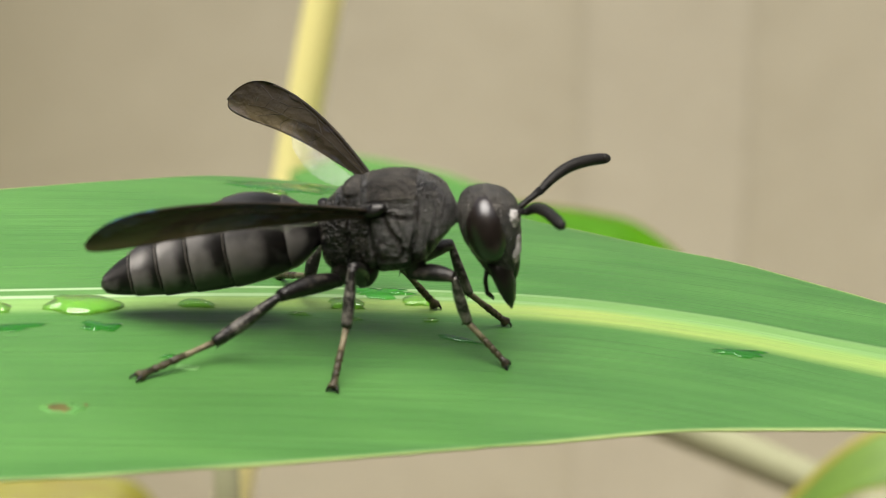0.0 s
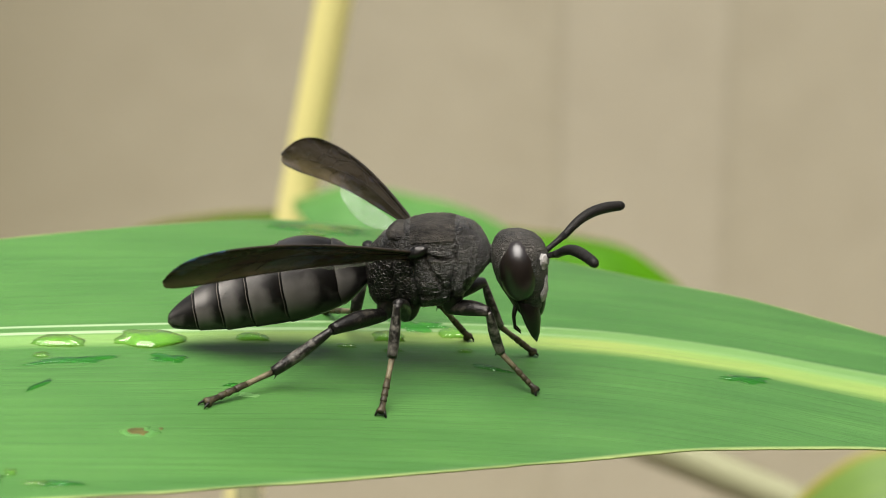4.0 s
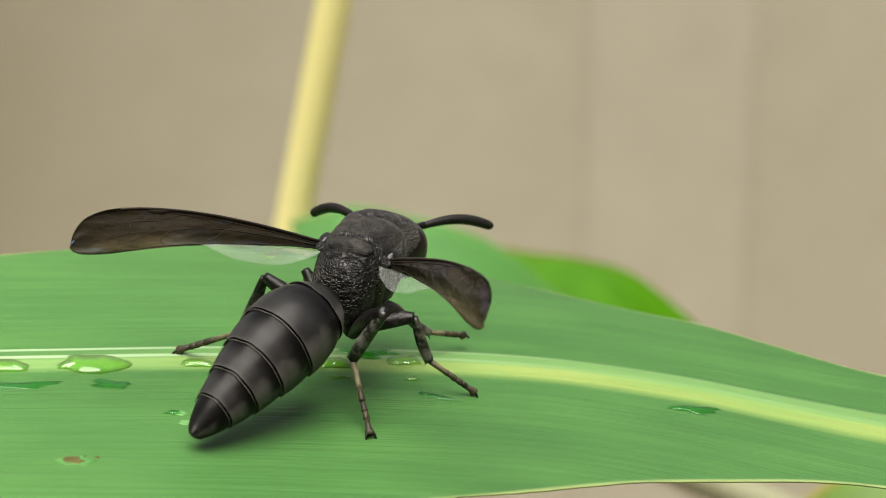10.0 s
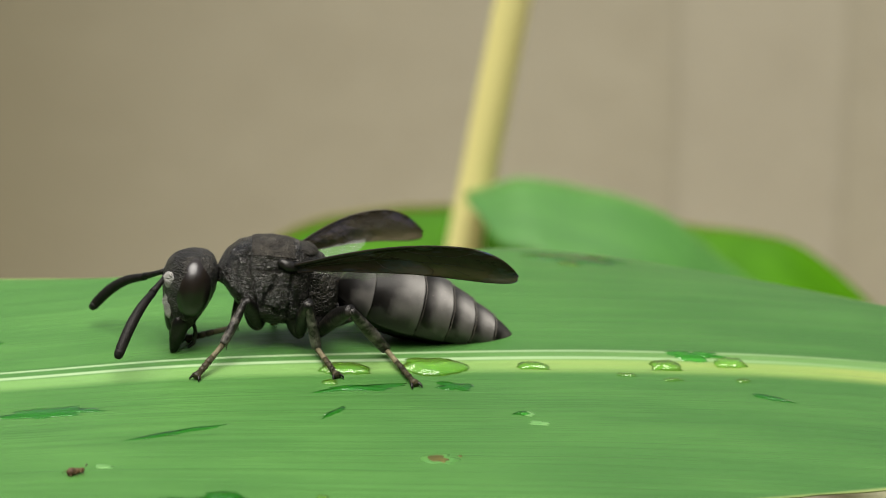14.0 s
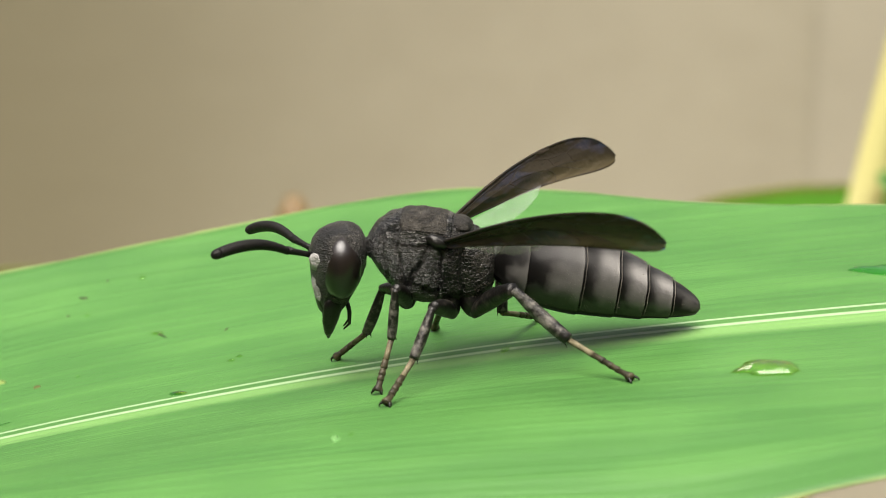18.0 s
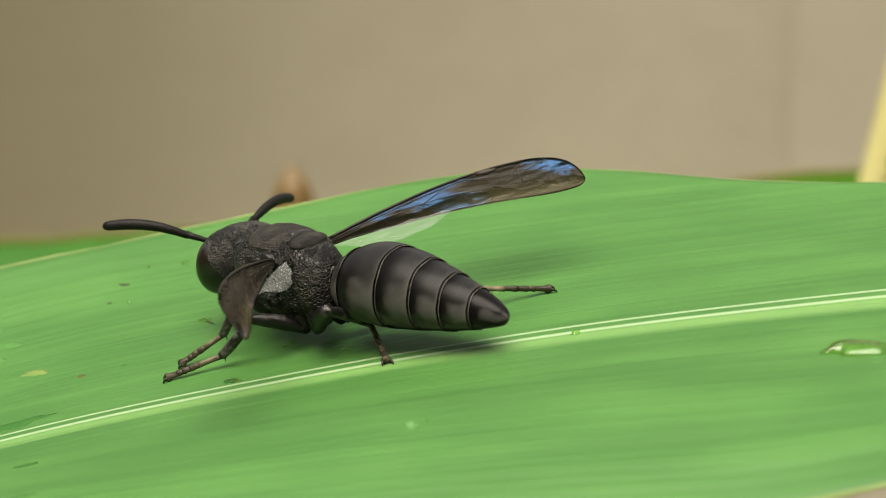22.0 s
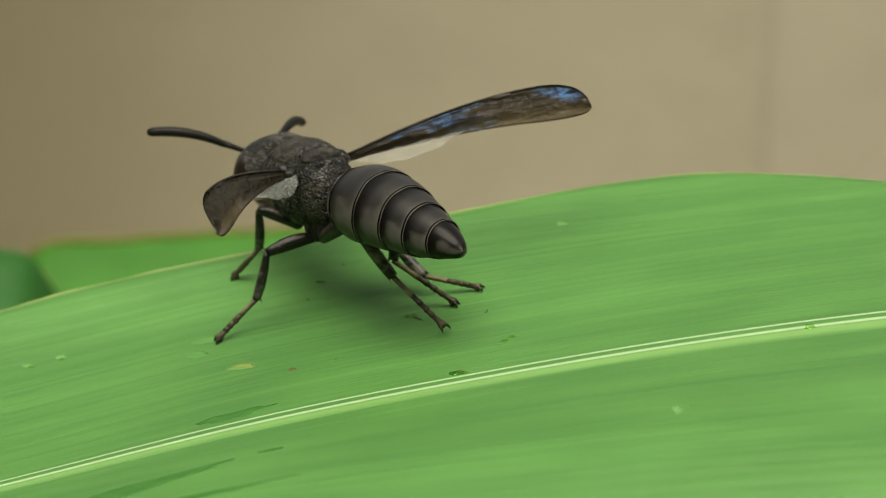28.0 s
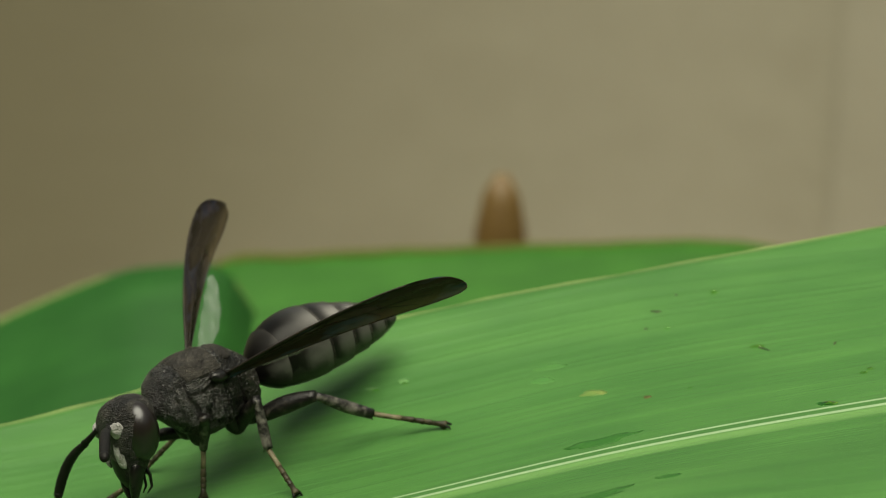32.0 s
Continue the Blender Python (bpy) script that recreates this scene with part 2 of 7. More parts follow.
def tube(bm, pts, radii, sides=10, squash=1.0, cap=True):
    """A round or flattened tube through points, closed by rounded ends."""
    pts = [Vector(p) for p in pts]
    rings = []
    up = None
    for i, p in enumerate(pts):
        d = (pts[min(i + 1, len(pts) - 1)] - pts[max(i - 1, 0)]).normalized()
        if up is None:
            up = d.orthogonal().normalized()
        up = (up - d * up.dot(d)).normalized()
        side = d.cross(up)
        ring = []
        for k in range(sides):
            a = 2 * math.pi * k / sides
            ring.append(bm.verts.new(p + (up * math.cos(a) + side * math.sin(a) * squash) * radii[i]))
        rings.append(ring)
    for a, b in zip(rings, rings[1:]):
        for k in range(sides):
            bm.faces.new((a[k], a[(k + 1) % sides], b[(k + 1) % sides], b[k]))
    if cap:
        bm.faces.new(list(reversed(rings[0])))
        bm.faces.new(rings[-1])
    return rings


# ---- the leaf: an arched maize-like blade, in millimetres ----
RIB = [(-160, -10), (-95, -6), (-70, -4.1), (-60, -3.1), (-50, -3.2), (-40, -3.2), (-30, -2.9), (-20, -1.7), (-14, -0.5), (-5, 1.0),
       (4, 2.8), (14, 4.1), (20, 3.5), (24, 2.4), (28, 1.3), (40, -1.5), (70, -9)]
NEAR = [(-160, -24), (-90, -21.5), (-50, -20.4), (-40, -20), (-30, -19.6), (-18, -19.2), (-11, -18.0), (-7, -15.9), (-2, -13.9), (6, -10.6),
        (12, -8.2), (17, -6.2), (21, -5.2), (26, -4.5), (40, -5.5), (70, -10.5)]
FAR = [(-160, 0), (-95, 7.0), (-87, 8.1), (-75, 10.6), (-68, 11.9), (-60, 12.6), (-52, 13.4), (-46, 14.3), (-41, 14.5), (-36, 13.4), (-31, 11.5),
       (-26, 10.4), (-19, 10.0), (-13, 11.2), (-8, 13.6), (-3.5, 16.6), (-0.5, 19.3), (3, 21.0), (7, 20.8), (11, 18.6), (15, 15.2), (19, 12.4), (21.6, 11.0),
       (25, 8.2), (28.7, 5.6), (40, 1.0), (70, -7.5)]
ARCH = (1.0213, 0.4594, -5.0977, 0.7799, 0.8373, -0.4778, 1.7341, 0.3699, -0.2018, 0.4795, -1.9798, 0.5255, -0.2069, -0.3580)


def leaf_z(x, y):
    """Height of the leaf's upper side over a place on it."""
    xc = min(42.0, max(-100.0, x))
    a, b = (xc + 18) / 40, (y + 3) / 15
    terms = (1, a, a * a, a ** 3, a ** 4, b, a * b, a * a * b, a ** 3 * b, b * b, a * b * b, a * a * b * b, b ** 3, a * b ** 3)
    z = sum(c * k for c, k in zip(ARCH, terms))
    if x < xc:
        z -= (xc - x) * 0.30
    if x > xc:
        z -= (x - xc) * 0.25
    droop = step(-12, -35, x) * max(0.0, -11.0 - y)
    z -= 0.042 * droop * droop
    return z


def blade(name, x0, x1, nx, rib, near, far, height, mat, ny=34, thick=0.07, crest=0.10):
    """A leaf blade as a closed sheet with a crest along its midrib and UV in centimetres."""
    verts, uvs, margin, faces = [], [], [], []
    rows = 2 * ny + 1
    for i in range(nx + 1):
        x = x0 + (x1 - x0) * i / nx
        yr, yn, yf = curve_at(rib, x), curve_at(near, x), curve_at(far, x)
        for j in range(rows):
            k = j / ny - 1
            y = yr + (yr - yn) * k if k < 0 else yr + (yf - yr) * k
            if abs(k) == 1:
                y += 0.12 * noise.noise(Vector((x * 0.35, k * 9, 0.3))) + 0.05 * noise.noise(Vector((x * 1.7, k * 5, 2.0)))
            z = height(x, y) + crest * math.exp(-((y - yr + 0.25) / 0.4) ** 2) - 0.07 * math.exp(-((y - yr + 0.27) / 0.10) ** 2)
            verts.append((x * MM, y * MM, z * MM))
            uvs.append((x * 0.1, (y - yr) * 0.1))
            margin.append(min(y - yn, yf - y))
    top = len(verts)
    verts += [(a, b, c - thick * MM) for a, b, c in verts]
    uvs, margin = uvs * 2, margin * 2
    for i in range(nx):
        for j in range(rows - 1):
            q = (i * rows + j, (i + 1) * rows + j, (i + 1) * rows + j + 1, i * rows + j + 1)
            faces.append(q)
            faces.append(tuple(top + a for a in reversed(q)))
        for j in (0, rows - 1):
            a, b = i * rows + j, (i + 1) * rows + j
            faces.append((a, a + top, b + top, b) if j == 0 else (b, b + top, a + top, a))
    me = bpy.data.meshes.new(name)
    me.from_pydata(verts, [], faces)
    lay = me.uv_layers.new(name="UVMap")
    for lp in me.loops:
        lay.data[lp.index].uv = uvs[lp.vertex_index]
    at = me.attributes.new("margin", "FLOAT", "POINT")
    at.data.foreach_set("value", margin)
    me.polygons.foreach_set("use_smooth", [True] * len(me.polygons))
    me.materials.append(mat)
    return me


leaf = tagged(new("leaf"), "broad green grass leaf with a pale yellow midrib, wet with drops", "leaf")
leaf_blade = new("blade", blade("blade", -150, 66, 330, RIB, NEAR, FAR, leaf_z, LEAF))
leaf_blade.parent = leaf

# ---- what lies behind: other leaves, a dry stalk, a wall with a pier, the ground ----
def far_leaf(label, x0, x1, y, crest_rows, near, far, steep, mat, tilt=0.0):
    """A leaf well behind the first one, arched along x; it falls away from its midrib on both sides."""
    thing = tagged(new("leaf"), label, "leaf")
    rib, lo, hi = [(x0, y), (x1, y)], [(a, y - b) for a, b in near], [(a, y + b) for a, b in far]

    def height(x, yy):
        d = yy - y
        return curve_at(crest_rows, x) - steep * abs(d) - 0.010 * d * d + tilt * d + 0.25 * noise.noise(Vector((x * 0.22, d * 0.1, y)))

    sheet = new("blade", blade("blade", x0, x1, 100, rib, lo, hi, height, mat, ny=9, crest=0))
    sheet.parent = thing
    bm = bmesh.new()
    tube(bm, [(x * MM, y * MM, (height(x, y) - 0.25) * MM) for x in [x0 + (x1 - x0) * k / 40 for k in range(41)]], [(0.55 - 0.4 * k / 40) * MM for k in range(41)], 8)
    part("midrib", bm, mat, thing)
    return thing


ground = tagged(new("ground"), kind="structure")
bm = bmesh.new()
bmesh.ops.create_grid(bm, x_segments=80, y_segments=80, size=40)
for v in bm.verts:
    v.co.z += 0.02 * noise.noise(v.co * 0.9)
ground_sheet = part("ground", bm, SOIL)
ground_sheet["kind"] = "structure"
bpy.data.objects.remove(ground)
ground_sheet.name = "ground"
ground_sheet.location.z = -0.62


def stem_material(name, a, b):
    m, n, l, p = material(name)
    g = grain(n, l, 60, 4, 0.6, None, (1, 1, 0.08))
    r = ramp(n, [(0.35, a), (0.7, b)])
    l.new(g.outputs[0], r.inputs[0])
    l.new(r.outputs[0], p.inputs["Base Color"])
    p.inputs["Roughness"].default_value = 0.55
    bump(n, l, p, g.outputs[0], 0.3, 0.0003)
    return m


LIME = leaf_material("leaf_below", (0.115, 0.20, 0.030), (0.085, 0.155, 0.024), rib=False, rim=(0.34, 0.26, 0.05))
EMBER = leaf_material("leaf_turning", (0.19, 0.21, 0.02), (0.16, 0.14, 0.015), rib=False, rim=(0.40, 0.16, 0.03))
LOW_Z = [(34, -66), (40, -60), (44, -55.5), (48, -53), (56, -51.5), (84, -48)]
far_leaf("yellow-green leaf lying well below the wet leaf", 34, 84, 105, LOW_Z, [(34, 0.4), (44, 4), (84, 16)], [(34, 0.4), (44, 4), (84, 18)], 0.5, LIME)
EMBER_Z = [(-100, -98), (-60, -91), (-46, -89.2), (-34, -88.6), (-27, -89), (-24, -91), (-21, -96)]
far_leaf("yellowing leaf with an orange margin low under the wet leaf", -100, -21, 170, EMBER_Z, [(-100, 8), (-34, 8), (-21, 0.5)], [(-100, 8), (-34, 7), (-21, 0.5)], 0.5, EMBER)

# the arched leaf on the pale stalk, and the shaded one behind it
HUMP_Z = [(-6, -40), (-3.5, -38.6), (1, -37.4), (6, -38.1), (12.6, -39.8), (17, -42), (21, -45.4), (29, -52), (38, -61)]
hump_leaf = far_leaf("bright green leaf arching away from the pale stalk", -4.4, 38, 138, HUMP_Z, [(-4.4, 1), (0, 8), (20, 9), (38, 2)], [(-4.4, 0.5), (2, 3), (20, 3), (38, 1)], 0.45, LEAF_HUMP)
DARK_Z = [(-32, -55), (-25.8, -47.9), (-21.6, -45.2), (-16, -43.8), (-12, -43.4), (-6, -43), (6, -43.3), (17.5, -44.9), (25, -45.9), (30, -47.2), (34, -50), (38, -53.8), (45, -63)]
shaded_leaf = far_leaf("dark green leaf with a browned margin, shaded by the others", -32, 45, 147, DARK_Z, [(-32, 0.4), (-23, 5), (29, 5), (45, 0.4)], [(-32, 0.4), (-23, 1), (29, 1), (45, 0.4)], 1.1, LEAF_BACK)
STRIP_Z = [(-93.5, -45), (-91.5, -41), (-89, -40.2), (-84, -39.8), (-74, -39), (-66, -38.4), (-59, -38.0), (-46, -37.3), (-36, -38.2), (-24, -40.0), (-16, -42), (-10, -46)]
strip_leaf = far_leaf("long green leaf with a dry brown margin behind the others", -93.5, -10, 118, STRIP_Z, [(-93.5, 2), (-89, 12), (-20, 12), (-10, 0.5)], [(-93.5, 0.5), (-89, 3), (-20, 3), (-10, 0.5)], 0.6, LEAF_MID)
LOW_LEFT_Z = [(-150, -62), (-108, -40.5), (-103, -38), (-98, -36), (-93, -35), (-88.5, -35.4), (-86, -39)]
corner_leaf = far_leaf("dark green leaf drooping behind the wet leaf", -150, -86, 100, LOW_LEFT_Z, [(-150, 26), (-95, 22), (-86, 4)], [(-150, 6), (-95, 4), (-86, 0.6)], 0.6, LEAF_DEEP)
STRAW = stem_material("straw_stem", (0.66, 0.61, 0.24), (0.76, 0.72, 0.36))


def culm(x, y, z0, z1, lean, thick, mat, label, nodes):
    """An upright grass stalk: lengths of culm with a swollen node between them."""
    thing = tagged(new("grass_stalk"), label, "stalk")
    cuts = [z0 + (z1 - z0) * k / nodes for k in range(nodes + 1)]
    for a, b in zip(cuts, cuts[1:]):
        bm = bmesh.new()
        zs = [a + (b - a) * i / 10 for i in range(11)]
        tube(bm, [((x + lean * z + 0.00002 * z * z) * MM, y * MM, z * MM) for z in zs], [thick * (1.04 - 0.06 * i / 10) * MM for i in range(11)], 14)
        part("culm", bm, mat, thing)
        bm = bmesh.new()
        zs = [b - 1.6, b - 0.7, b, b + 0.7, b + 1.6]
        tube(bm, [((x + lean * z + 0.00002 * z * z) * MM, y * MM, z * MM) for z in zs], [thick * k * MM for k in (0.97, 1.1, 1.16, 1.1, 1.0)], 14)
        part("node", bm, mat, thing)
    return thing


culm(3.63, 142, -620, 160, 0.195, 1.85, STRAW, "pale yellow grass stalk standing behind the leaf", 5)

BROWN = stem_material("dry_bract", (0.105, 0.060, 0.013), (0.150, 0.085, 0.017))
bm = bmesh.new()
tube(bm, [(-65.4 * MM, 157 * MM, z * MM) for z in (-72, -62, -55, -50, -46, -43.5)], [3.0 * MM, 3.3 * MM, 3.2 * MM, 2.9 * MM, 2.1 * MM, 0.8 * MM], 12)
bud = tagged(part("dry_bud", bm, BROWN), "small brown dry bud behind the leaves", "bud")


def box(name, x0, x1, y0, y1, z0, z1, mat, label="", kind="", worn=0.008):
    bm = bmesh.new()
    bmesh.ops.create_cube(bm, size=1)
    for v in bm.verts:
        v.co = Vector(((x0 + x1) / 2 + v.co.x * (x1 - x0), (y0 + y1) / 2 + v.co.y * (y1 - y0), (z0 + z1) / 2 + v.co.z * (z1 - z0)))
    bmesh.ops.bevel(bm, geom=bm.edges[:], offset=worn, segments=2, affect="EDGES")
    ob = part(name, bm, mat, smooth=False)
    return tagged(ob, label, kind=kind)


box("wall_back", -3.0, 3.0, 0.90, 1.10, -0.66, 0.12, WALL, kind="structure")
# unseen wall added behind the camera to block low sky light
box("unseen_wall_front", -3.0, 3.0, -1.10, -0.90, -0.66, 1.05, DARK_WALL, kind="structure")
box("wall_pier", 0.075, 0.146, 0.8985, 0.90, -0.66, 0.12, PIER, kind="structure", worn=0.0006)
# unseen side walls, added to keep low sky light off the wasp
box("unseen_wall_left", -1.75, -1.55, -0.897, 0.897, -0.66, 1.0, DARK_WALL, kind="structure")
box("unseen_wall_right", 1.55, 1.75, -0.897, 0.897, -0.66, 1.0, DARK_WALL, kind="structure")

PALE = stem_material("pale_stem", (0.185, 0.19, 0.105), (0.225, 0.225, 0.13))
slant = culm(0, 0, 0, 90, 0.0, 1.9, PALE, "pale green grass stalk slanting down behind the leaf", 2)
slant.matrix_world = pose(28.1 * MM, 130 * MM, -61.7 * MM, 0, 114.5, 0)
culm(-4.5, 62, -600, -26, 0.0, 0.9, PALE, "thin pale green upright stalk below the leaf", 4)


# ---- water and marks on the leaf ----


def water_material(name, tint, bent_part, index, glow_part):
    """Clear water, thin enough that light passes straight on to the leaf; its gloss grows towards grazing sight."""
    m, n, l, p = material(name)
    n.remove(p)
    g = grain(n, l, 1100, 3, 0.6)
    bp = n.new("ShaderNodeBump")
    bp.inputs["Strength"].default_value = 0.35
    bp.inputs["Distance"].default_value = 0.00022
    l.new(g.outputs[0], bp.inputs["Height"])
    clear = n.new("ShaderNodeBsdfTransparent")
    clear.inputs[0].default_value = (*tint, 1)
    bent = n.new("ShaderNodeBsdfRefraction")
    bent.inputs["IOR"].default_value = 1.333
    bent.inputs["Roughness"].default_value = 0.02
    l.new(bp.outputs[0], bent.inputs["Normal"])
    body = n.new("ShaderNodeMixShader")
    body.inputs[0].default_value = bent_part
    l.new(clear.outputs[0], body.inputs[1])
    l.new(bent.outputs[0], body.inputs[2])
    shine = n.new("ShaderNodeBsdfGlossy")
    shine.inputs["Roughness"].default_value = 0.05
    l.new(bp.outputs[0], shine.inputs["Normal"])
    fr = n.new("ShaderNodeFresnel")
    fr.inputs["IOR"].default_value = index
    l.new(bp.outputs[0], fr.inputs["Normal"])
    ms = n.new("ShaderNodeMixShader")
    l.new(fr.outputs[0], ms.inputs[0])
    # pale diffuse colour stands in for light gathered inside the drop
    pale = n.new("ShaderNodeBsdfDiffuse")
    pale.inputs[0].default_value = (0.50, 0.78, 0.09, 1)
    full = n.new("ShaderNodeMixShader")
    full.inputs[0].default_value = glow_part
    l.new(body.outputs[0], full.inputs[1])
    l.new(pale.outputs[0], full.inputs[2])
    l.new(full.outputs[0], ms.inputs[1])
    l.new(shine.outputs[0], ms.inputs[2])
    l.new(ms.outputs[0], n["Material Output"].inputs[0])
    return m


def mark_material(name, a, b, rough=0.5, scale=2500):
    m, n, l, p = material(name)
    g = grain(n, l, scale, 4, 0.65)
    r = ramp(n, [(0.35, a), (0.68, b)])
    l.new(g.outputs[0], r.inputs[0])
    l.new(r.outputs[0], p.inputs["Base Color"])
    p.inputs["Roughness"].default_value = rough
    p.inputs["Specular IOR Level"].default_value = 0.15
    bump(n, l, p, g.outputs[0], 0.3, 0.00004)
    return m


WATER = water_material("water", (0.58, 0.96, 0.40), 0.25, 1.52, 0.07)
FILM = water_material("water_film", (0.42, 0.88, 0.38), 0.1, 1.42, 0.0)
MARKS = {"brown": mark_material("brown_lesion", (0.05, 0.045, 0.012), (0.12, 0.11, 0.03)), "halo": mark_material("yellowed_blade", (0.056, 0.165, 0.038), (0.068, 0.178, 0.038), 0.5, 1200),
         "orange": mark_material("orange_fleck", (0.095, 0.19, 0.042), (0.17, 0.20, 0.050)), "pale": mark_material("pale_fleck", (0.080, 0.205, 0.056), (0.12, 0.245, 0.080)),
         "bruise": mark_material("bruised_blade", (0.018, 0.085, 0.012), (0.036, 0.125, 0.020), 0.6, 1500), "grit": mark_material("dark_grit", (0.02, 0.05, 0.012), (0.06, 0.07, 0.03)),
         "bug": mark_material("insect_husk", (0.03, 0.016, 0.01), (0.12, 0.07, 0.035))}
MARK_NAMES = {"brown": ("brown_spot", "small dry brown spot"), "halo": ("yellowed_spot", "yellowed spot"), "orange": ("orange_fleck", "dry orange fleck"), "pale": ("pale_fleck", ""),
              "bruise": ("dark_streak", "dark green bruised streak"), "grit": ("grit", "dark speck of dirt")}


def patch(x, y, half_long, half_wide, turn, crown, seed, sunk=0.0, rag=0.26, rings=6, seg=30, blunt=1.0, dome=2.6):
    """A low, ragged, lens-shaped pad that follows the leaf under it."""
    bm = bmesh.new()
    ca, sa = math.cos(radians(turn)), math.sin(radians(turn))

    def at(k, a, height):
        edge = 1 + rag * 1.6 * noise.noise(Vector((1.3 * math.cos(a) + seed, 1.3 * math.sin(a), seed * 0.7))) + rag * noise.noise(Vector((3.5 * math.cos(a), 3.5 * math.sin(a) + seed, 1.0)))
        c, s = math.cos(a), math.sin(a)
        u, v = half_long * k * edge * math.copysign(abs(c) ** blunt, c), half_wide * k * edge * math.copysign(abs(s) ** blunt, s)
        px, py = x + u * ca - v * sa, y + u * sa + v * ca
        yr = curve_at(RIB, px)
        z = leaf_z(px, py) + 0.10 * math.exp(-((py - yr + 0.25) / 0.4) ** 2) - 0.07 * math.exp(-((py - yr + 0.27) / 0.10) ** 2)
        return bm.verts.new((px * MM, py * MM, (z + height) * MM))

    top = [at(0, 0, crown)]
    loops = []
    for r in range(1, rings + 1):
        k = r / rings
        loops.append([at(k, 2 * math.pi * i / seg, crown * (1 - k ** dome) + 0.012) for i in range(seg)])
    low = [at(1.0, 2 * math.pi * i / seg, -sunk) for i in range(seg)]
    for i in range(seg):
        j = (i + 1) % seg
        bm.faces.new((top[0], loops[0][i], loops[0][j]))
        for a, b in zip(loops, loops[1:]):
            bm.faces.new((a[i], b[i], b[j], a[j]))
        bm.faces.new((loops[-1][i], low[i], low[j], loops[-1][j]))
    bm.faces.new(list(reversed(low)))
    return bm


def water(x, y, a, b, turn, crown, label):
    film = "film" in label
    ob = part("water_drop", patch(x, y, a, b * (1.0 if film else 0.66), turn, crown * (0.6 if film else 0.5 if "bead" in label else 1.0), x * 3.1 + y, 0.03, 0.46 if film else 0.22, 8, 48, 1.0 if film else 0.72, 2.6 if film else 3.2), FILM if film else WATER)
    return tagged(ob, label, "water drop", "water on the leaf")


def mark(kind, x, y, a, b, turn):
    name, label = MARK_NAMES[kind]
    lift = {"halo": 0.004, "grit": 0.03, "brown": 0.02}.get(kind, 0.014)
    if kind == "grit":
        a, b = 0.62 * a, 0.8 * b
    ob = part(name, patch(x, y, a, b, turn, lift, x + y * 2.3, 0.05, 0.3, 3, 22), MARKS[kind], leaf_blade, label)
    return ob


water(-7.3, -0.95, 0.94, 0.81, 4, 0.23, "clear rounded water drop on the midrib of the leaf")
water(-3.78, -0.35, 1.36, 1.08, 7, 0.29, "clear rounded water drop on the midrib of the leaf")
water(0.34, 0.54, 0.69, 0.49, 7, 0.16, "clear rounded water drop on the midrib of the leaf")
water(5.9, 1.62, 0.71, 0.75, 11, 0.22, "clear rounded water drop on the midrib of the leaf")
water(7.2, 2.97, 1.01, 0.43, 10, 0.13, "thin clear film of water on the leaf")
water(8.72, 2.55, 0.67, 0.64, 10, 0.19, "clear rounded water drop on the midrib of the leaf")
water(9.06, 0.79, 0.28, 0.27, 8, 0.18, "tiny glinting bead of water on the leaf")
water(-6.48, -2.81, 1.42, 0.32, 16, 0.12, "thin clear film of water on the leaf")
water(-2.84, -2.15, 0.85, 0.49, 8, 0.13, "thin clear film of water on the leaf")
water(-7.35, -5.36, 0.87, 0.12, 58, 0.11, "thin clear film of water on the leaf")
water(4.18, 0.36, 0.42, 0.22, 7, 0.15, "tiny glinting bead of water on the leaf")
water(6.13, 0.29, 0.42, 0.21, 12, 0.14, "tiny glinting bead of water on the leaf")
water(10.07, -0.64, 0.86, 0.16, -16, 0.11, "thin clear film of water on the leaf")
water(20.55, 0.47, 1.0, 0.32, 9, 0.13, "thin clear film of water on the leaf")
water(-7.78, -2.45, 0.31, 0.43, 7, 0.20, "tiny glinting bead of water on the leaf")
water(-0.14, -4.31, 0.31, 0.17, 12, 0.11, "thin clear film of water on the leaf")
water(2.7, 18.31, 2.04, 1.1, 14, 0.14, "thin clear film of water on the leaf")
water(2.31, 16.2, 0.57, 0.64, 18, 0.30, "tiny glinting bead of water on the leaf")
water(3.82, 19.1, 0.75, 0.47, 16, 0.27, "tiny glinting bead of water on the leaf")
water(-18.23, -6.27, 1.94, 0.57, 12, 0.13, "thin clear film of water on the leaf")
water(-13.05, -8.12, 1.69, 0.19, 31, 0.11, "thin clear film of water on the leaf")
water(-29.12, -9.55, 1.14, 1.2, -12, 0.30, "clear rounded water drop on the green blade")
water(-10.39, -14.9, 2.58, 1.15, 13, 0.14, "thin clear film of water on the leaf")
water(-11.51, -16.17, 0.57, 0.36, 16, 0.22, "tiny glinting bead of water on the leaf")
water(-6.21, -14.2, 0.5, 0.21, 15, 0.14, "tiny glinting bead of water on the leaf")
water(-23.22, 1.9, 1.25, 0.58, -9, 0.13, "thin clear film of water on the leaf")
water(-22.18, -6.73, 0.19, 0.16, -3, 0.12, "tiny glinting bead of water on the leaf")
water(-7.27, -13.47, 0.23, 0.46, 20, 0.15, "tiny glinting bead of water on the leaf")
water(-5.57, -14.04, 0.77, 0.22, 14, 0.11, "thin clear film of water on the leaf")
water(-54.09, 5.05, 0.27, 0.17, -19, 0.17, "tiny glinting bead of water on the leaf")
water(-52.08, -2.46, 0.32, 0.22, -35, 0.12, "thin clear film of water on the leaf")
water(-57.09, 2.18, 0.07, 0.1, -24, 0.09, "tiny glinting bead of water on the leaf")
water(-70.49, 7.03, 0.16, 0.08, -14, 0.10, "tiny glinting bead of water on the leaf")
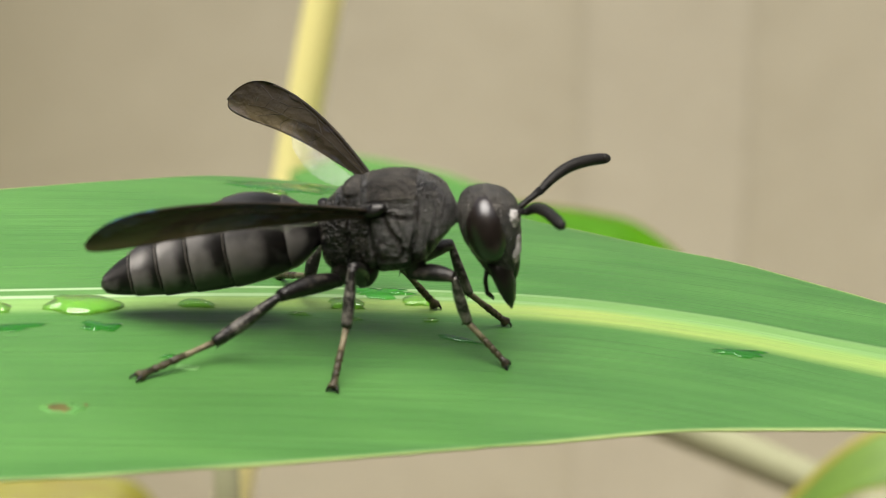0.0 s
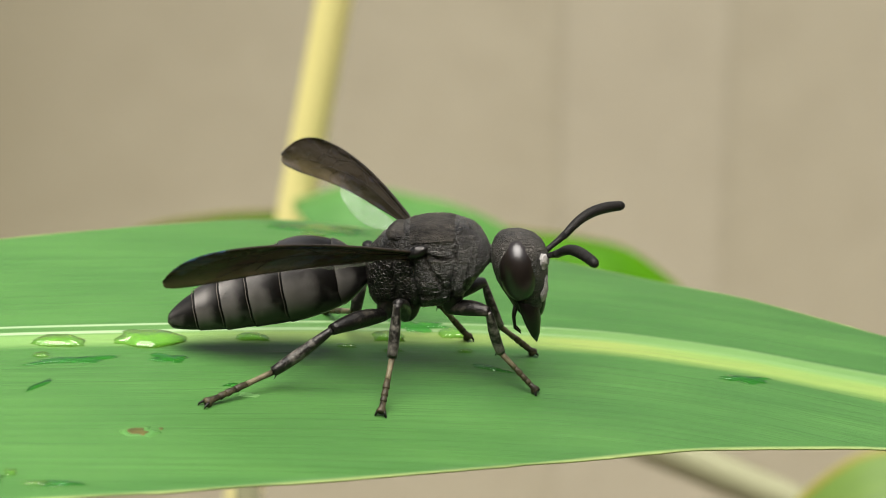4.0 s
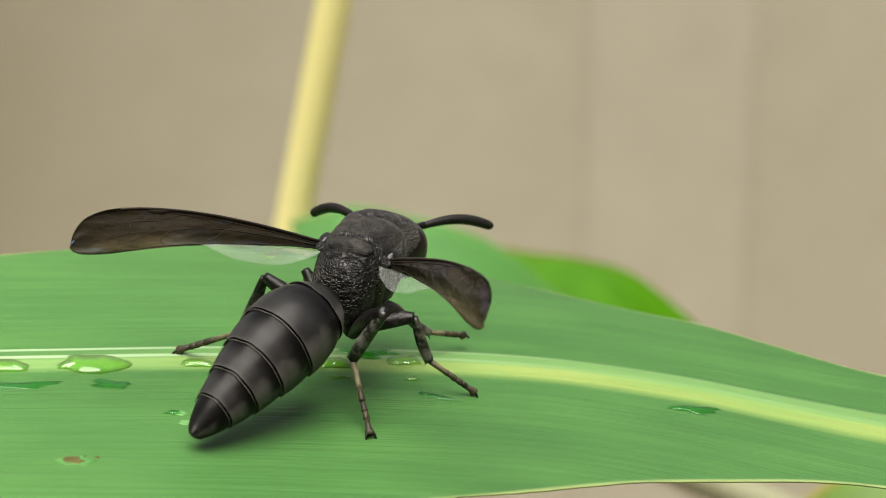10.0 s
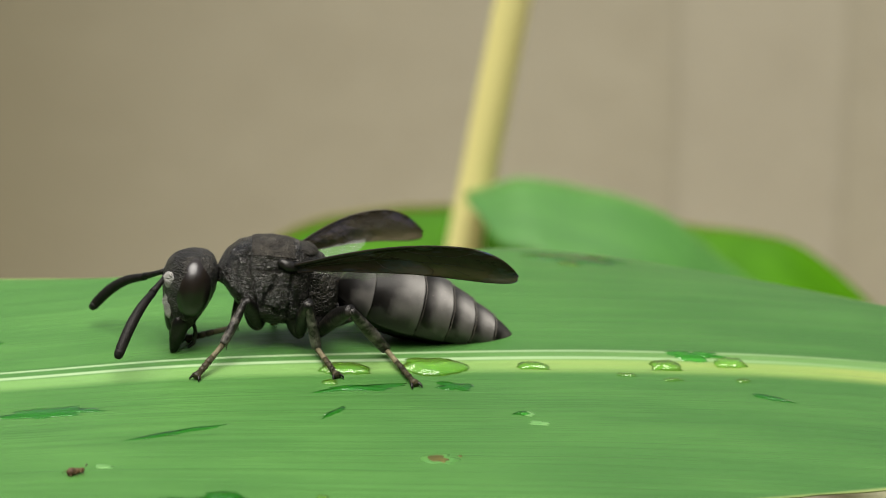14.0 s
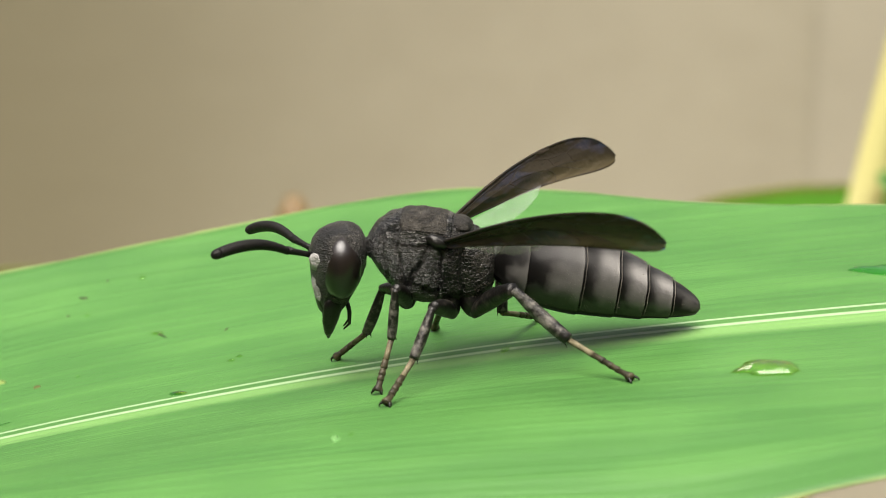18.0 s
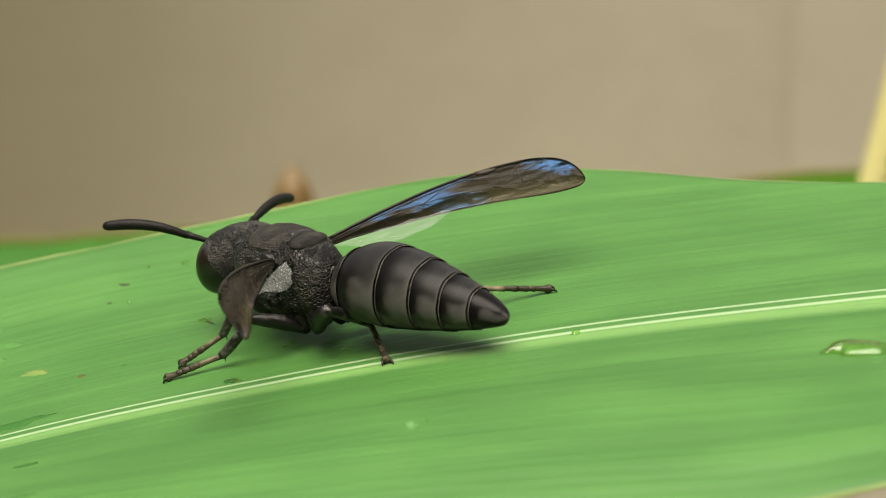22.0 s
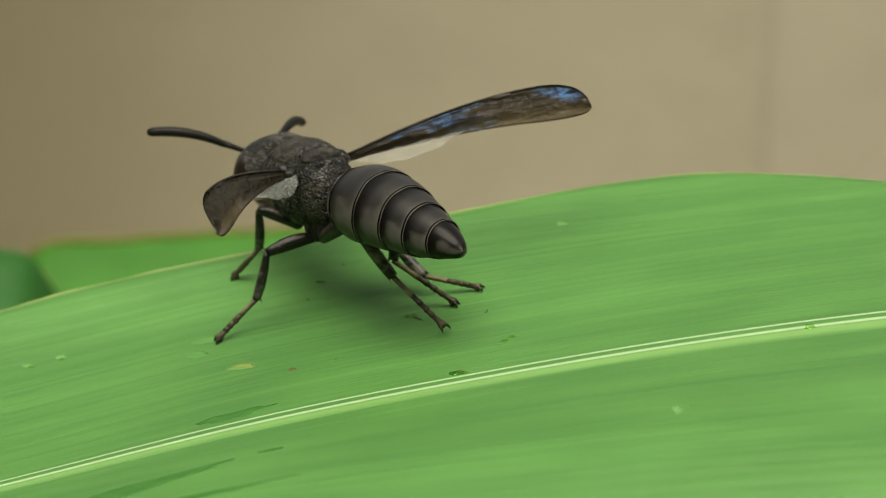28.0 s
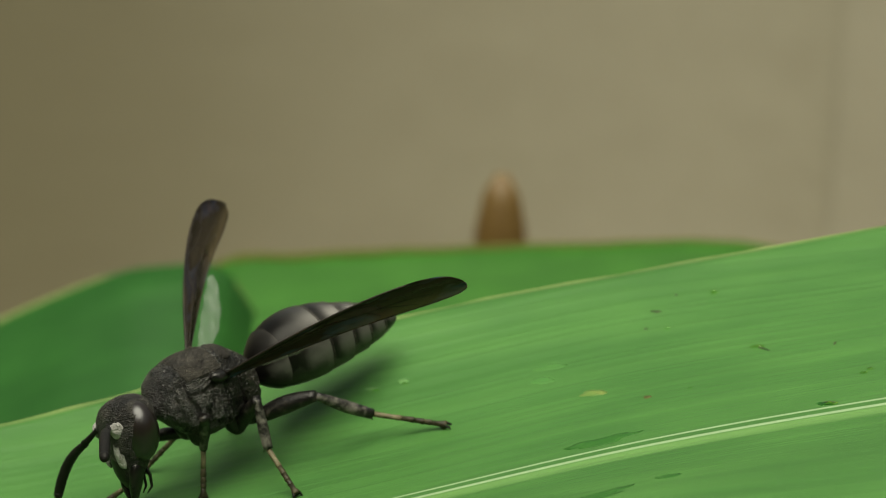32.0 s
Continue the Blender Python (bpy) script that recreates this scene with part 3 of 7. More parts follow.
water(-69.2, 7.15, 0.12, 0.07, -24, 0.10, "tiny glinting bead of water on the leaf")
water(-47.45, 11.39, 0.12, 0.1, -18, 0.12, "tiny glinting bead of water on the leaf")
water(-50.25, 0.48, 0.13, 0.12, -28, 0.14, "tiny glinting bead of water on the leaf")
water(-55.57, 10.3, 0.14, 0.15, -11, 0.15, "tiny glinting bead of water on the leaf")
water(-38.8, -3.94, 0.19, 0.35, -15, 0.14, "tiny glinting bead of water on the leaf")
water(-51.95, -2.57, 0.33, 0.2, -33, 0.20, "tiny glinting bead of water on the leaf")
water(-57.73, 7.96, 0.11, 0.07, -24, 0.10, "tiny glinting bead of water on the leaf")
water(-49.95, 0.81, 0.13, 0.13, -22, 0.14, "tiny glinting bead of water on the leaf")
water(-44.06, -13.56, 0.07, 0.13, -23, 0.09, "tiny glinting bead of water on the leaf")
mark("brown", -3.31, -9.05, 0.41, 0.32, 5)
mark("halo", -3.27, -9.05, 0.71, 0.44, 13)
mark("brown", -2.47, -8.65, 0.08, 0.11, 5)
mark("orange", -61.0, 3.43, 0.54, 0.27, -12)
mark("brown", -58.85, 2.06, 0.15, 0.14, -35)
mark("halo", -62.85, 6.44, 0.6, 0.25, 2)
mark("halo", -63.22, 5.43, 0.49, 0.26, -22)
mark("pale", 0.14, -4.3, 0.27, 0.21, 13)
mark("pale", 0.55, -5.07, 0.48, 0.22, 8)
mark("pale", -69.24, 7.34, 0.24, 0.12, -12)
mark("pale", -70.6, 7.14, 0.29, 0.11, -18)
mark("pale", -47.59, 11.31, 0.23, 0.17, -13)
mark("pale", -44.53, -13.96, 0.11, 0.23, -29)
mark("pale", -44.63, -13.66, 0.11, 0.21, -4)
mark("bruise", -62.57, -12.71, 3.4, 0.8, 40)
mark("bruise", -66.5, -14.88, 1.1, 0.7, 4)
mark("bruise", -60.91, -1.91, 1.43, 0.45, 6)
mark("bruise", -58.79, -9.77, 0.45, 0.45, -8)
mark("bruise", -60.57, -15.56, 2.73, 0.2, 10)
mark("grit", -53.83, 4.75, 0.54, 0.08, -51)
mark("grit", -58.16, 9.46, 0.48, 0.12, -22)
mark("grit", -58.65, 8.22, 0.13, 0.1, -21)
mark("grit", -53.91, 4.84, 0.36, 0.08, -52)
mark("grit", -50.94, 4.13, 0.08, 0.21, -20)
mark("grit", -57.23, 10.5, 0.11, 0.1, -12)
mark("grit", -15.96, -11.85, 0.08, 0.21, 3)
mark("pale", -15.31, -11.93, 0.3, 0.21, 3)
bm = bmesh.new()
for k, (r, h) in enumerate(((0.30, 0.26), (0.22, 0.2), (0.16, 0.16))):
    bmesh.ops.create_uvsphere(bm, u_segments=12, v_segments=8, radius=1.0, matrix=Matrix.Translation((k * 0.36 * MM, 0, h * MM * 0.8)) @ Matrix.Diagonal((r * MM * 1.1, r * MM * 0.8, h * MM, 1)))
for q in (-0.3, -0.1, 0.1):
    for s in (1, -1):
        tube(bm, [((0.3 + q) * MM, 0, 0.15 * MM), ((0.3 + q * 1.8) * MM, 0.3 * s * MM, 0.22 * MM), ((0.3 + q * 2.2) * MM, 0.55 * s * MM, 0.02 * MM)], [0.03 * MM, 0.025 * MM, 0.012 * MM], 5)
husk = tagged(part("insect_husk", bm, MARKS["bug"]), "tiny dead brown insect lying on the leaf", "insect")
husk.matrix_world = pose(-16.3 * MM, -12.95 * MM, (leaf_z(-16.3, -12.95) + 0.01) * MM, 0, 0, 40) @ Matrix.Scale(0.6, 4)

# ---- materials of the wasp ----


def cuticle(name, base, rough, pit, pit_scale, gloss=0.25, tint=(0.10, 0.09, 0.075), patch=0.5, crease=0.0, dusted=False, net=0.0, bloom=420, start=0.56, nap=0.0):
    """Black insect cuticle: fine pits and creases, a dusty grey bloom in patches, worn gloss."""
    m, n, l, p = material(name)
    c = n.new("ShaderNodeTexCoord")
    swirl = grain(n, l, 1500, 3, 0.6)
    bent = n.new("ShaderNodeVectorMath")
    bent.operation = "MULTIPLY_ADD"
    l.new(swirl.outputs["Color"], bent.inputs[0])
    bent.inputs[1].default_value = (0.00018, 0.00018, 0.00018)
    l.new(c.outputs["Object"], bent.inputs[2])
    v = n.new("ShaderNodeTexVoronoi")
    v.inputs["Scale"].default_value = pit_scale
    l.new(bent.outputs[0], v.inputs["Vector"])
    dust = grain(n, l, bloom, 5, 0.7)
    wear = grain(n, l, 3600, 4, 0.65)
    f = calc(n, l, "MULTIPLY_ADD", wear.outputs[0], 0.4, calc(n, l, "MULTIPLY", dust.outputs[0], 0.8))
    if crease:
        fold = grain(n, l, 3000, 4, 0.6, bent.outputs[0], (0.45, 1.0, 2.3))
        ridge = calc(n, l, "MINIMUM", calc(n, l, "ABSOLUTE", calc(n, l, "SUBTRACT", fold.outputs[0], 0.5)), 0.10)
        # shade of the creases is put into the colour: dark valleys, paler ridges
        f = calc(n, l, "MULTIPLY_ADD", ridge, 1.3 * crease, calc(n, l, "SUBTRACT", f, 0.05))
    if dusted:
        f = calc(n, l, "MULTIPLY", f, 0.45)
    if net:
        # a mesh of raised, paler ridges round shining pits
        v.feature = "DISTANCE_TO_EDGE"
        ridged = n.new("ShaderNodeMapRange")
        ridged.interpolation_type = "SMOOTHSTEP"
        l.new(v.outputs["Distance"], ridged.inputs[0])
        for i, val in enumerate((0, 0.02, 0.22, 1.0, 0.0)):
            if i:
                ridged.inputs[i].default_value = val
        f = calc(n, l, "MULTIPLY_ADD", ridged.outputs[0], net, f)
    if dusted:
        # short pale hairs grow denser towards the hind margin of each ring
        at = n.new("ShaderNodeAttribute")
        at.attribute_name = "hind"
        f = calc(n, l, "MULTIPLY_ADD", calc(n, l, "POWER", at.outputs["Fac"], 6.0), 0.22, f)
        # greyer flanks: silky bloom, with its sheen put into the colour
        side = n.new("ShaderNodeAttribute")
        side.attribute_name = "flank"
        f = calc(n, l, "MULTIPLY_ADD", side.outputs["Fac"], 0.42, f)
    r = ramp(n, [(start, base), (1.02 - 0.25 * patch, tint)])
    l.new(f, r.inputs[0])
    l.new(r.outputs[0], p.inputs["Base Color"])
    rr = n.new("ShaderNodeMapRange")
    l.new(f, rr.inputs[0])
    for i, val in enumerate((0, 0.3, 0.8, rough - 0.08, rough + 0.2)):
        if i:
            rr.inputs[i].default_value = val
    l.new(rr.outputs[0], p.inputs["Roughness"])
    p.inputs["Specular IOR Level"].default_value = gloss
    p.inputs["Specular Tint"].default_value = (1.0, 0.97, 0.93, 1)
    h = calc(n, l, "MULTIPLY", wear.outputs[0], 0.8)
    h = calc(n, l, "ADD", calc(n, l, "MULTIPLY", ridged.outputs[0], 1.4), h) if net else calc(n, l, "MULTIPLY_ADD", v.outputs["Distance"], 0.55, h)
    if crease:
        h = calc(n, l, "MULTIPLY_ADD", ridge, crease * 10.0, h)
    bp = bump(n, l, p, h, pit, 0.00012 if crease else 0.00006)
    if nap:
        # a silky pile laid back towards the tail, so that its shine leans to the head
        lean = n.new("ShaderNodeVectorTransform")
        lean.vector_type = "VECTOR"
        lean.convert_from, lean.convert_to = "OBJECT", "WORLD"
        lean.inputs[0].default_value = (0.7, 0, 0)
        tip = n.new("ShaderNodeVectorMath")
        tip.operation = "ADD"
        l.new(bp.outputs[0], tip.inputs[0])
        l.new(lean.outputs[0], tip.inputs[1])
        unit = n.new("ShaderNodeVectorMath")
        unit.operation = "NORMALIZE"
        l.new(tip.outputs[0], unit.inputs[0])
        silk = n.new("ShaderNodeBsdfGlossy")
        silk.inputs["Color"].default_value = (1.0, 0.96, 0.90, 1)
        silk.inputs["Roughness"].default_value = 0.46
        l.new(unit.outputs[0], silk.inputs["Normal"])
        # it is thickest on the hind part of each ring
        thick = n.new("ShaderNodeMapRange")
        thick.interpolation_type = "SMOOTHSTEP"
        l.new(calc(n, l, "MULTIPLY_ADD", dust.outputs[0], 0.5, calc(n, l, "SUBTRACT", at.outputs["Fac"], 0.25)), thick.inputs[0])
        for i, val in enumerate((0, 0.06, 0.55, 0.12 * nap, nap)):
            if i:
                thick.inputs[i].default_value = val
        both = n.new("ShaderNodeMixShader")
        l.new(thick.outputs[0], both.inputs[0])
        l.new(p.outputs[0], both.inputs[1])
        l.new(silk.outputs[0], both.inputs[2])
        l.new(both.outputs[0], n["Material Output"].inputs[0])
    return m


THORAX = cuticle("pitted_cuticle", (0.0020, 0.0019, 0.0016), 0.23, 0.9, 11000, 0.60, (0.034, 0.031, 0.025), 0.5, 0.75, start=0.56)
DORSUM = cuticle("dusty_cuticle", (0.0040, 0.0036, 0.0030), 0.42, 0.6, 17000, 0.16, (0.062, 0.056, 0.046), 0.8, 0.35, start=0.48)
NETTED = cuticle("netted_cuticle", (0.0016, 0.0015, 0.0013), 0.28, 0.7, 6800, 0.30, (0.034, 0.031, 0.025), 0.6, 0.0, False, 0.13, start=0.64)
HEAD = cuticle("head_cuticle", (0.0040, 0.0037, 0.0032), 0.38, 0.9, 14000, 0.32, (0.085, 0.078, 0.066), 0.7, 0.55, start=0.54)
BEAK = cuticle("glossy_cuticle", (0.003, 0.0028, 0.0026), 0.24, 0.15, 9000, 0.30, (0.012, 0.011, 0.009), 0.3)
GASTER = cuticle("satin_cuticle", (0.0024, 0.0022, 0.0020), 0.36, 0.08, 17000, 0.10, (0.054, 0.051, 0.046), 0.9, 0.0, True, start=0.40, nap=0.058)
RIM = cuticle("pale_rim", (0.024, 0.021, 0.017), 0.42, 0.2, 9000, 0.3, (0.115, 0.102, 0.084), 0.8, bloom=700, start=0.46)
LIMB = cuticle("leg_cuticle", (0.0035, 0.0031, 0.0028), 0.32, 0.35, 9000, 0.32, (0.060, 0.053, 0.041), 0.6, bloom=1900, start=0.64)
TARSUS = cuticle("tarsus_cuticle", (0.009, 0.0078, 0.005), 0.42, 0.3, 9000, 0.24, (0.095, 0.078, 0.040), 0.6, bloom=2600, start=0.46)
SHANK = cuticle("foot_cuticle", (0.020, 0.0175, 0.011), 0.45, 0.3, 9000, 0.24, (0.20, 0.17, 0.098), 0.7, bloom=1500, start=0.40)
SHIN = cuticle("shin_cuticle", (0.005, 0.0046, 0.004), 0.34, 0.35, 9000, 0.40, (0.20, 0.185, 0.155), 0.5, bloom=900, start=0.58)
DOWN = cuticle("silver_down", (0.13, 0.125, 0.115), 0.5, 1.0, 14000, 0.4, (0.34, 0.33, 0.31), 1.0, bloom=2600, start=0.4)
HAIR = cuticle("fine_hair", (0.085, 0.074, 0.056), 0.5, 0.1, 9000, 0.2, (0.22, 0.20, 0.16), 0.6)
FEELER = cuticle("antenna_cuticle", (0.0045, 0.0042, 0.0038), 0.42, 0.35, 14000, 0.16, (0.016, 0.0145, 0.0125), 0.3)


def eye_material():
    m, n, l, p = material("compound_eye")
    v = n.new("ShaderNodeTexVoronoi")
    v.inputs["Scale"].default_value = 26000
    c = n.new("ShaderNodeTexCoord")
    l.new(c.outputs["Object"], v.inputs["Vector"])
    g = grain(n, l, 500, 3, 0.5)
    r = ramp(n, [(0.3, (0.004, 0.003, 0.0027)), (0.7, (0.010, 0.0065, 0.005))])
    l.new(g.outputs[0], r.inputs[0])
    l.new(r.outputs[0], p.inputs["Base Color"])
    p.inputs["Roughness"].default_value = 0.29
    p.inputs["Specular IOR Level"].default_value = 0.55
    bump(n, l, p, v.outputs["Distance"], 0.15, 0.00001)
    return m


EYE = eye_material()


def wing_material(name, tone, pale, clear, film, gloss=0.24):
    """Smoky wing membrane: partly clear, with a thin-film gloss that turns blue and violet against the sky."""
    m, n, l, p = material(name)
    g = grain(n, l, 520, 3, 0.5, None, (0.45, 1.4, 1))
    fine = grain(n, l, 3000, 3, 0.6)
    r = ramp(n, [(0.3, tuple(0.6 * k for k in tone)), (0.75, tone)])
    l.new(g.outputs[0], r.inputs[0])
    at = n.new("ShaderNodeAttribute")
    at.attribute_name = "chord"
    # the hind margin is paler, like thin horn
    thin = n.new("ShaderNodeMapRange")
    thin.interpolation_type = "SMOOTHSTEP"
    l.new(at.outputs["Fac"], thin.inputs[0])
    for i, val in enumerate((0, 0.45, 1.0, 0.0, 0.75)):
        if i:
            thin.inputs[i].default_value = val
    skin_tone = mix(n, l, thin.outputs[0], r.outputs[0], pale)
    l.new(skin_tone, p.inputs["Base Color"])
    p.inputs["Roughness"].default_value = 0.27
    p.inputs["IOR"].default_value = 1.4
    p.inputs["Specular IOR Level"].default_value = gloss
    bp = bump(n, l, p, calc(n, l, "MULTIPLY_ADD", fine.outputs[0], 0.10, g.outputs[0]), 1.0, 0.0006)
    skin = p.outputs[0]
    if film:
        # a second, iridescent skin in patches
        q = n.new("ShaderNodeBsdfPrincipled")
        l.new(skin_tone, q.inputs["Base Color"])
        q.inputs["Roughness"].default_value = 0.30
        q.inputs["IOR"].default_value = 1.4
        q.inputs["Specular IOR Level"].default_value = 0.6
        q.inputs["Thin Film Thickness"].default_value = film
        q.inputs["Thin Film IOR"].default_value = 1.72
        l.new(bp.outputs[0], q.inputs["Normal"])
        spot = grain(n, l, 800, 3, 0.5, None, (0.35, 1.2, 1))
        where = n.new("ShaderNodeMapRange")
        l.new(spot.outputs[0], where.inputs[0])
        for i, val in enumerate((0, 0.52, 0.60, 0.0, 1.0)):
            if i:
                where.inputs[i].default_value = val
        both = n.new("ShaderNodeMixShader")
        l.new(where.outputs[0], both.inputs[0])
        l.new(p.outputs[0], both.inputs[1])
        l.new(q.outputs[0], both.inputs[2])
        skin = both.outputs[0]
    # some light comes through the membrane
    glow = n.new("ShaderNodeBsdfTranslucent")
    l.new(mix(n, l, 1.0, skin_tone, (1.0, 0.92, 0.75), "MULTIPLY"), glow.inputs[0])
    lit = n.new("ShaderNodeMixShader")
    lit.inputs[0].default_value = 0.15
    l.new(skin, lit.inputs[1])
    l.new(glow.outputs[0], lit.inputs[2])
    skin = lit.outputs[0]
    t = n.new("ShaderNodeBsdfTransparent")
    t.inputs[0].default_value = (*[min(1.0, 0.12 + 2.0 * k) for k in tone], 1)
    ms = n.new("ShaderNodeMixShader")
    cl = n.new("ShaderNodeMapRange")
    l.new(at.outputs["Fac"], cl.inputs[0])
    for i, val in enumerate((0, 0.25, 0.8, clear[0], clear[1])):
        if i:
            cl.inputs[i].default_value = val
    l.new(cl.outputs[0], ms.inputs[0])
    l.new(skin, ms.inputs[1])
    l.new(t.outputs[0], ms.inputs[2])
    l.new(ms.outputs[0], n["Material Output"].inputs[0])
    return m


FOREWING = wing_material("smoky_membrane", (0.048, 0.038, 0.024), (0.17, 0.135, 0.075), (0.02, 0.16), 188)
HINDWING = wing_material("clear_membrane", (0.55, 0.57, 0.53), (0.55, 0.57, 0.53), (0.79, 0.79), 0, 1.0)
VEIN = cuticle("wing_vein", (0.010, 0.0075, 0.005), 0.35, 0.1, 9000, 0.25, (0.04, 0.028, 0.017), 0.4)


# ---- building the wasp: body space in millimetres, x to the head, y to its left, z up ----


def wpart(name, bm, mat, parent, label="", at=(0, 0, 0)):
    """A part of the wasp. The mesh is in millimetres; `at` is where it sits on its parent."""
    bmesh.ops.scale(bm, vec=(MM, MM, MM), verts=bm.verts)
    bmesh.ops.recalc_face_normals(bm, faces=bm.faces)
    ob = part(name, bm, mat, parent, label)
    ob.location = Vector(at) * MM
    return ob


def loft(bm, sections, sides=36, a0=0.0, a1=360.0, cap=True, power=1.0):
    """A skin over sections (x, zc, hy, hz) along x; angles in degrees from the top, +y side first."""
    closed = abs(a1 - a0) >= 359.9
    rings = []
    for x, zc, hy, hz in sections:
        ring = []
        count = sides if closed else sides + 1
        for k in range(count):
            a = radians(a0 + (a1 - a0) * k / sides)
            cy, cz = math.sin(a), math.cos(a)
            cy = math.copysign(abs(cy) ** power, cy)
            cz = math.copysign(abs(cz) ** power, cz)
            ring.append(bm.verts.new((x, cy * hy, zc + cz * hz)))
        rings.append(ring)
    for a, b in zip(rings, rings[1:]):
        n = len(a)
        for k in range(n if closed else n - 1):
            bm.faces.new((a[k], a[(k + 1) % n], b[(k + 1) % n], b[k]))
    if cap and closed:
        bm.faces.new(rings[0])
        bm.faces.new(list(reversed(rings[-1])))
    return rings


def ball(bm, centre, radii, turn=None, seg=24, rings=16):
    r = bmesh.ops.create_uvsphere(bm, u_segments=seg, v_segments=rings, radius=1.0)
    m = Matrix.Translation(centre) @ (turn or Matrix()) @ Matrix.Diagonal((*radii, 1))
    bmesh.ops.transform(bm, matrix=m, verts=r["verts"])
    return r["verts"]


def smooth_sections(rows, count):
    """Resamples hand-set sections on smooth curves."""
    x0, x1 = rows[0][0], rows[-1][0]
    order = rows if x1 > x0 else rows[::-1]
    out = []
    for i in range(count + 1):
        x = x0 + (x1 - x0) * i / count
        out.append((x, *[curve_at([(r[0], r[k]) for r in order], x) for k in (1, 2, 3)]))
    return out


def roughen(bm, amount, scale, seed=0.0):
    for v in bm.verts:
        n = noise.noise(v.co * scale + Vector((seed, 0, 0)))
        v.co += v.normal * amount * n


def waver(bm, u0, u1, seed):
    """Lets the hind margin of a ring run a little unevenly."""
    for v in bm.verts:
        k = max(0.0, min(1.0, (-v.co.x - u0) / (u1 - u0)))
        v.co.x += 0.045 * k ** 4 * noise.noise(Vector((v.co.y * 1.6, v.co.z * 1.6, 7.0 * seed)))


def hair(bm, root, way, length, thick):
    """One tapering hair with three sides."""
    a = way.orthogonal().normalized() * thick
    b = way.cross(a).normalized() * thick
    foot = [bm.verts.new(root + a * c + b * d) for c, d in ((1, 0), (-0.5, 0.87), (-0.5, -0.87))]
    tip = bm.verts.new(root + way * length)
    for i in range(3):
        bm.faces.new((foot[i], foot[(i + 1) % 3], tip))


def fringe(parent, skin, seed, count, name="hair_fringe", label="short pale hairs", low=True, length=0.13):
    """Short hairs on a skin, laid towards the tail; on the rings they grow low and at the hind margin."""
    rnd = random.Random(40 + seed)
    skin.faces.ensure_lookup_table()
    far = skin.verts.layers.float.get("hind")
    bm = bmesh.new()
    done = tries = 0
    while done < count and tries < 60 * count:
        tries += 1
        f = skin.faces[rnd.randrange(len(skin.faces))]
        if low and rnd.random() > (sum(v[far] for v in f.verts) / len(f.verts)) ** 2.5:
            continue
        out = f.normal.copy()
        if out.y * f.calc_center_median().y + out.z * f.calc_center_median().z < 0:
            out = -out
        w = [rnd.random() for v in f.verts]
        root = sum((v.co * k for v, k in zip(f.verts, w)), Vector()) / sum(w)
        way = (out * rnd.uniform(0.35, 0.9) + Vector((-1, rnd.uniform(-0.3, 0.3), rnd.uniform(-0.3, 0.3))) * 0.8).normalized()
        hair(bm, root - out * 0.01, way, length * rnd.uniform(0.6, 1.4), 0.006)
        done += 1
    return wpart(name, bm, HAIR, parent, label)


NECK = Vector((2.52, 0, 0.22))
WAIST = Vector((-2.26, 0, -0.17))
HINGE = Vector((-0.40, 1.50, 1.05))
SOCKET = Vector((2.15, 0.55, 0.10))


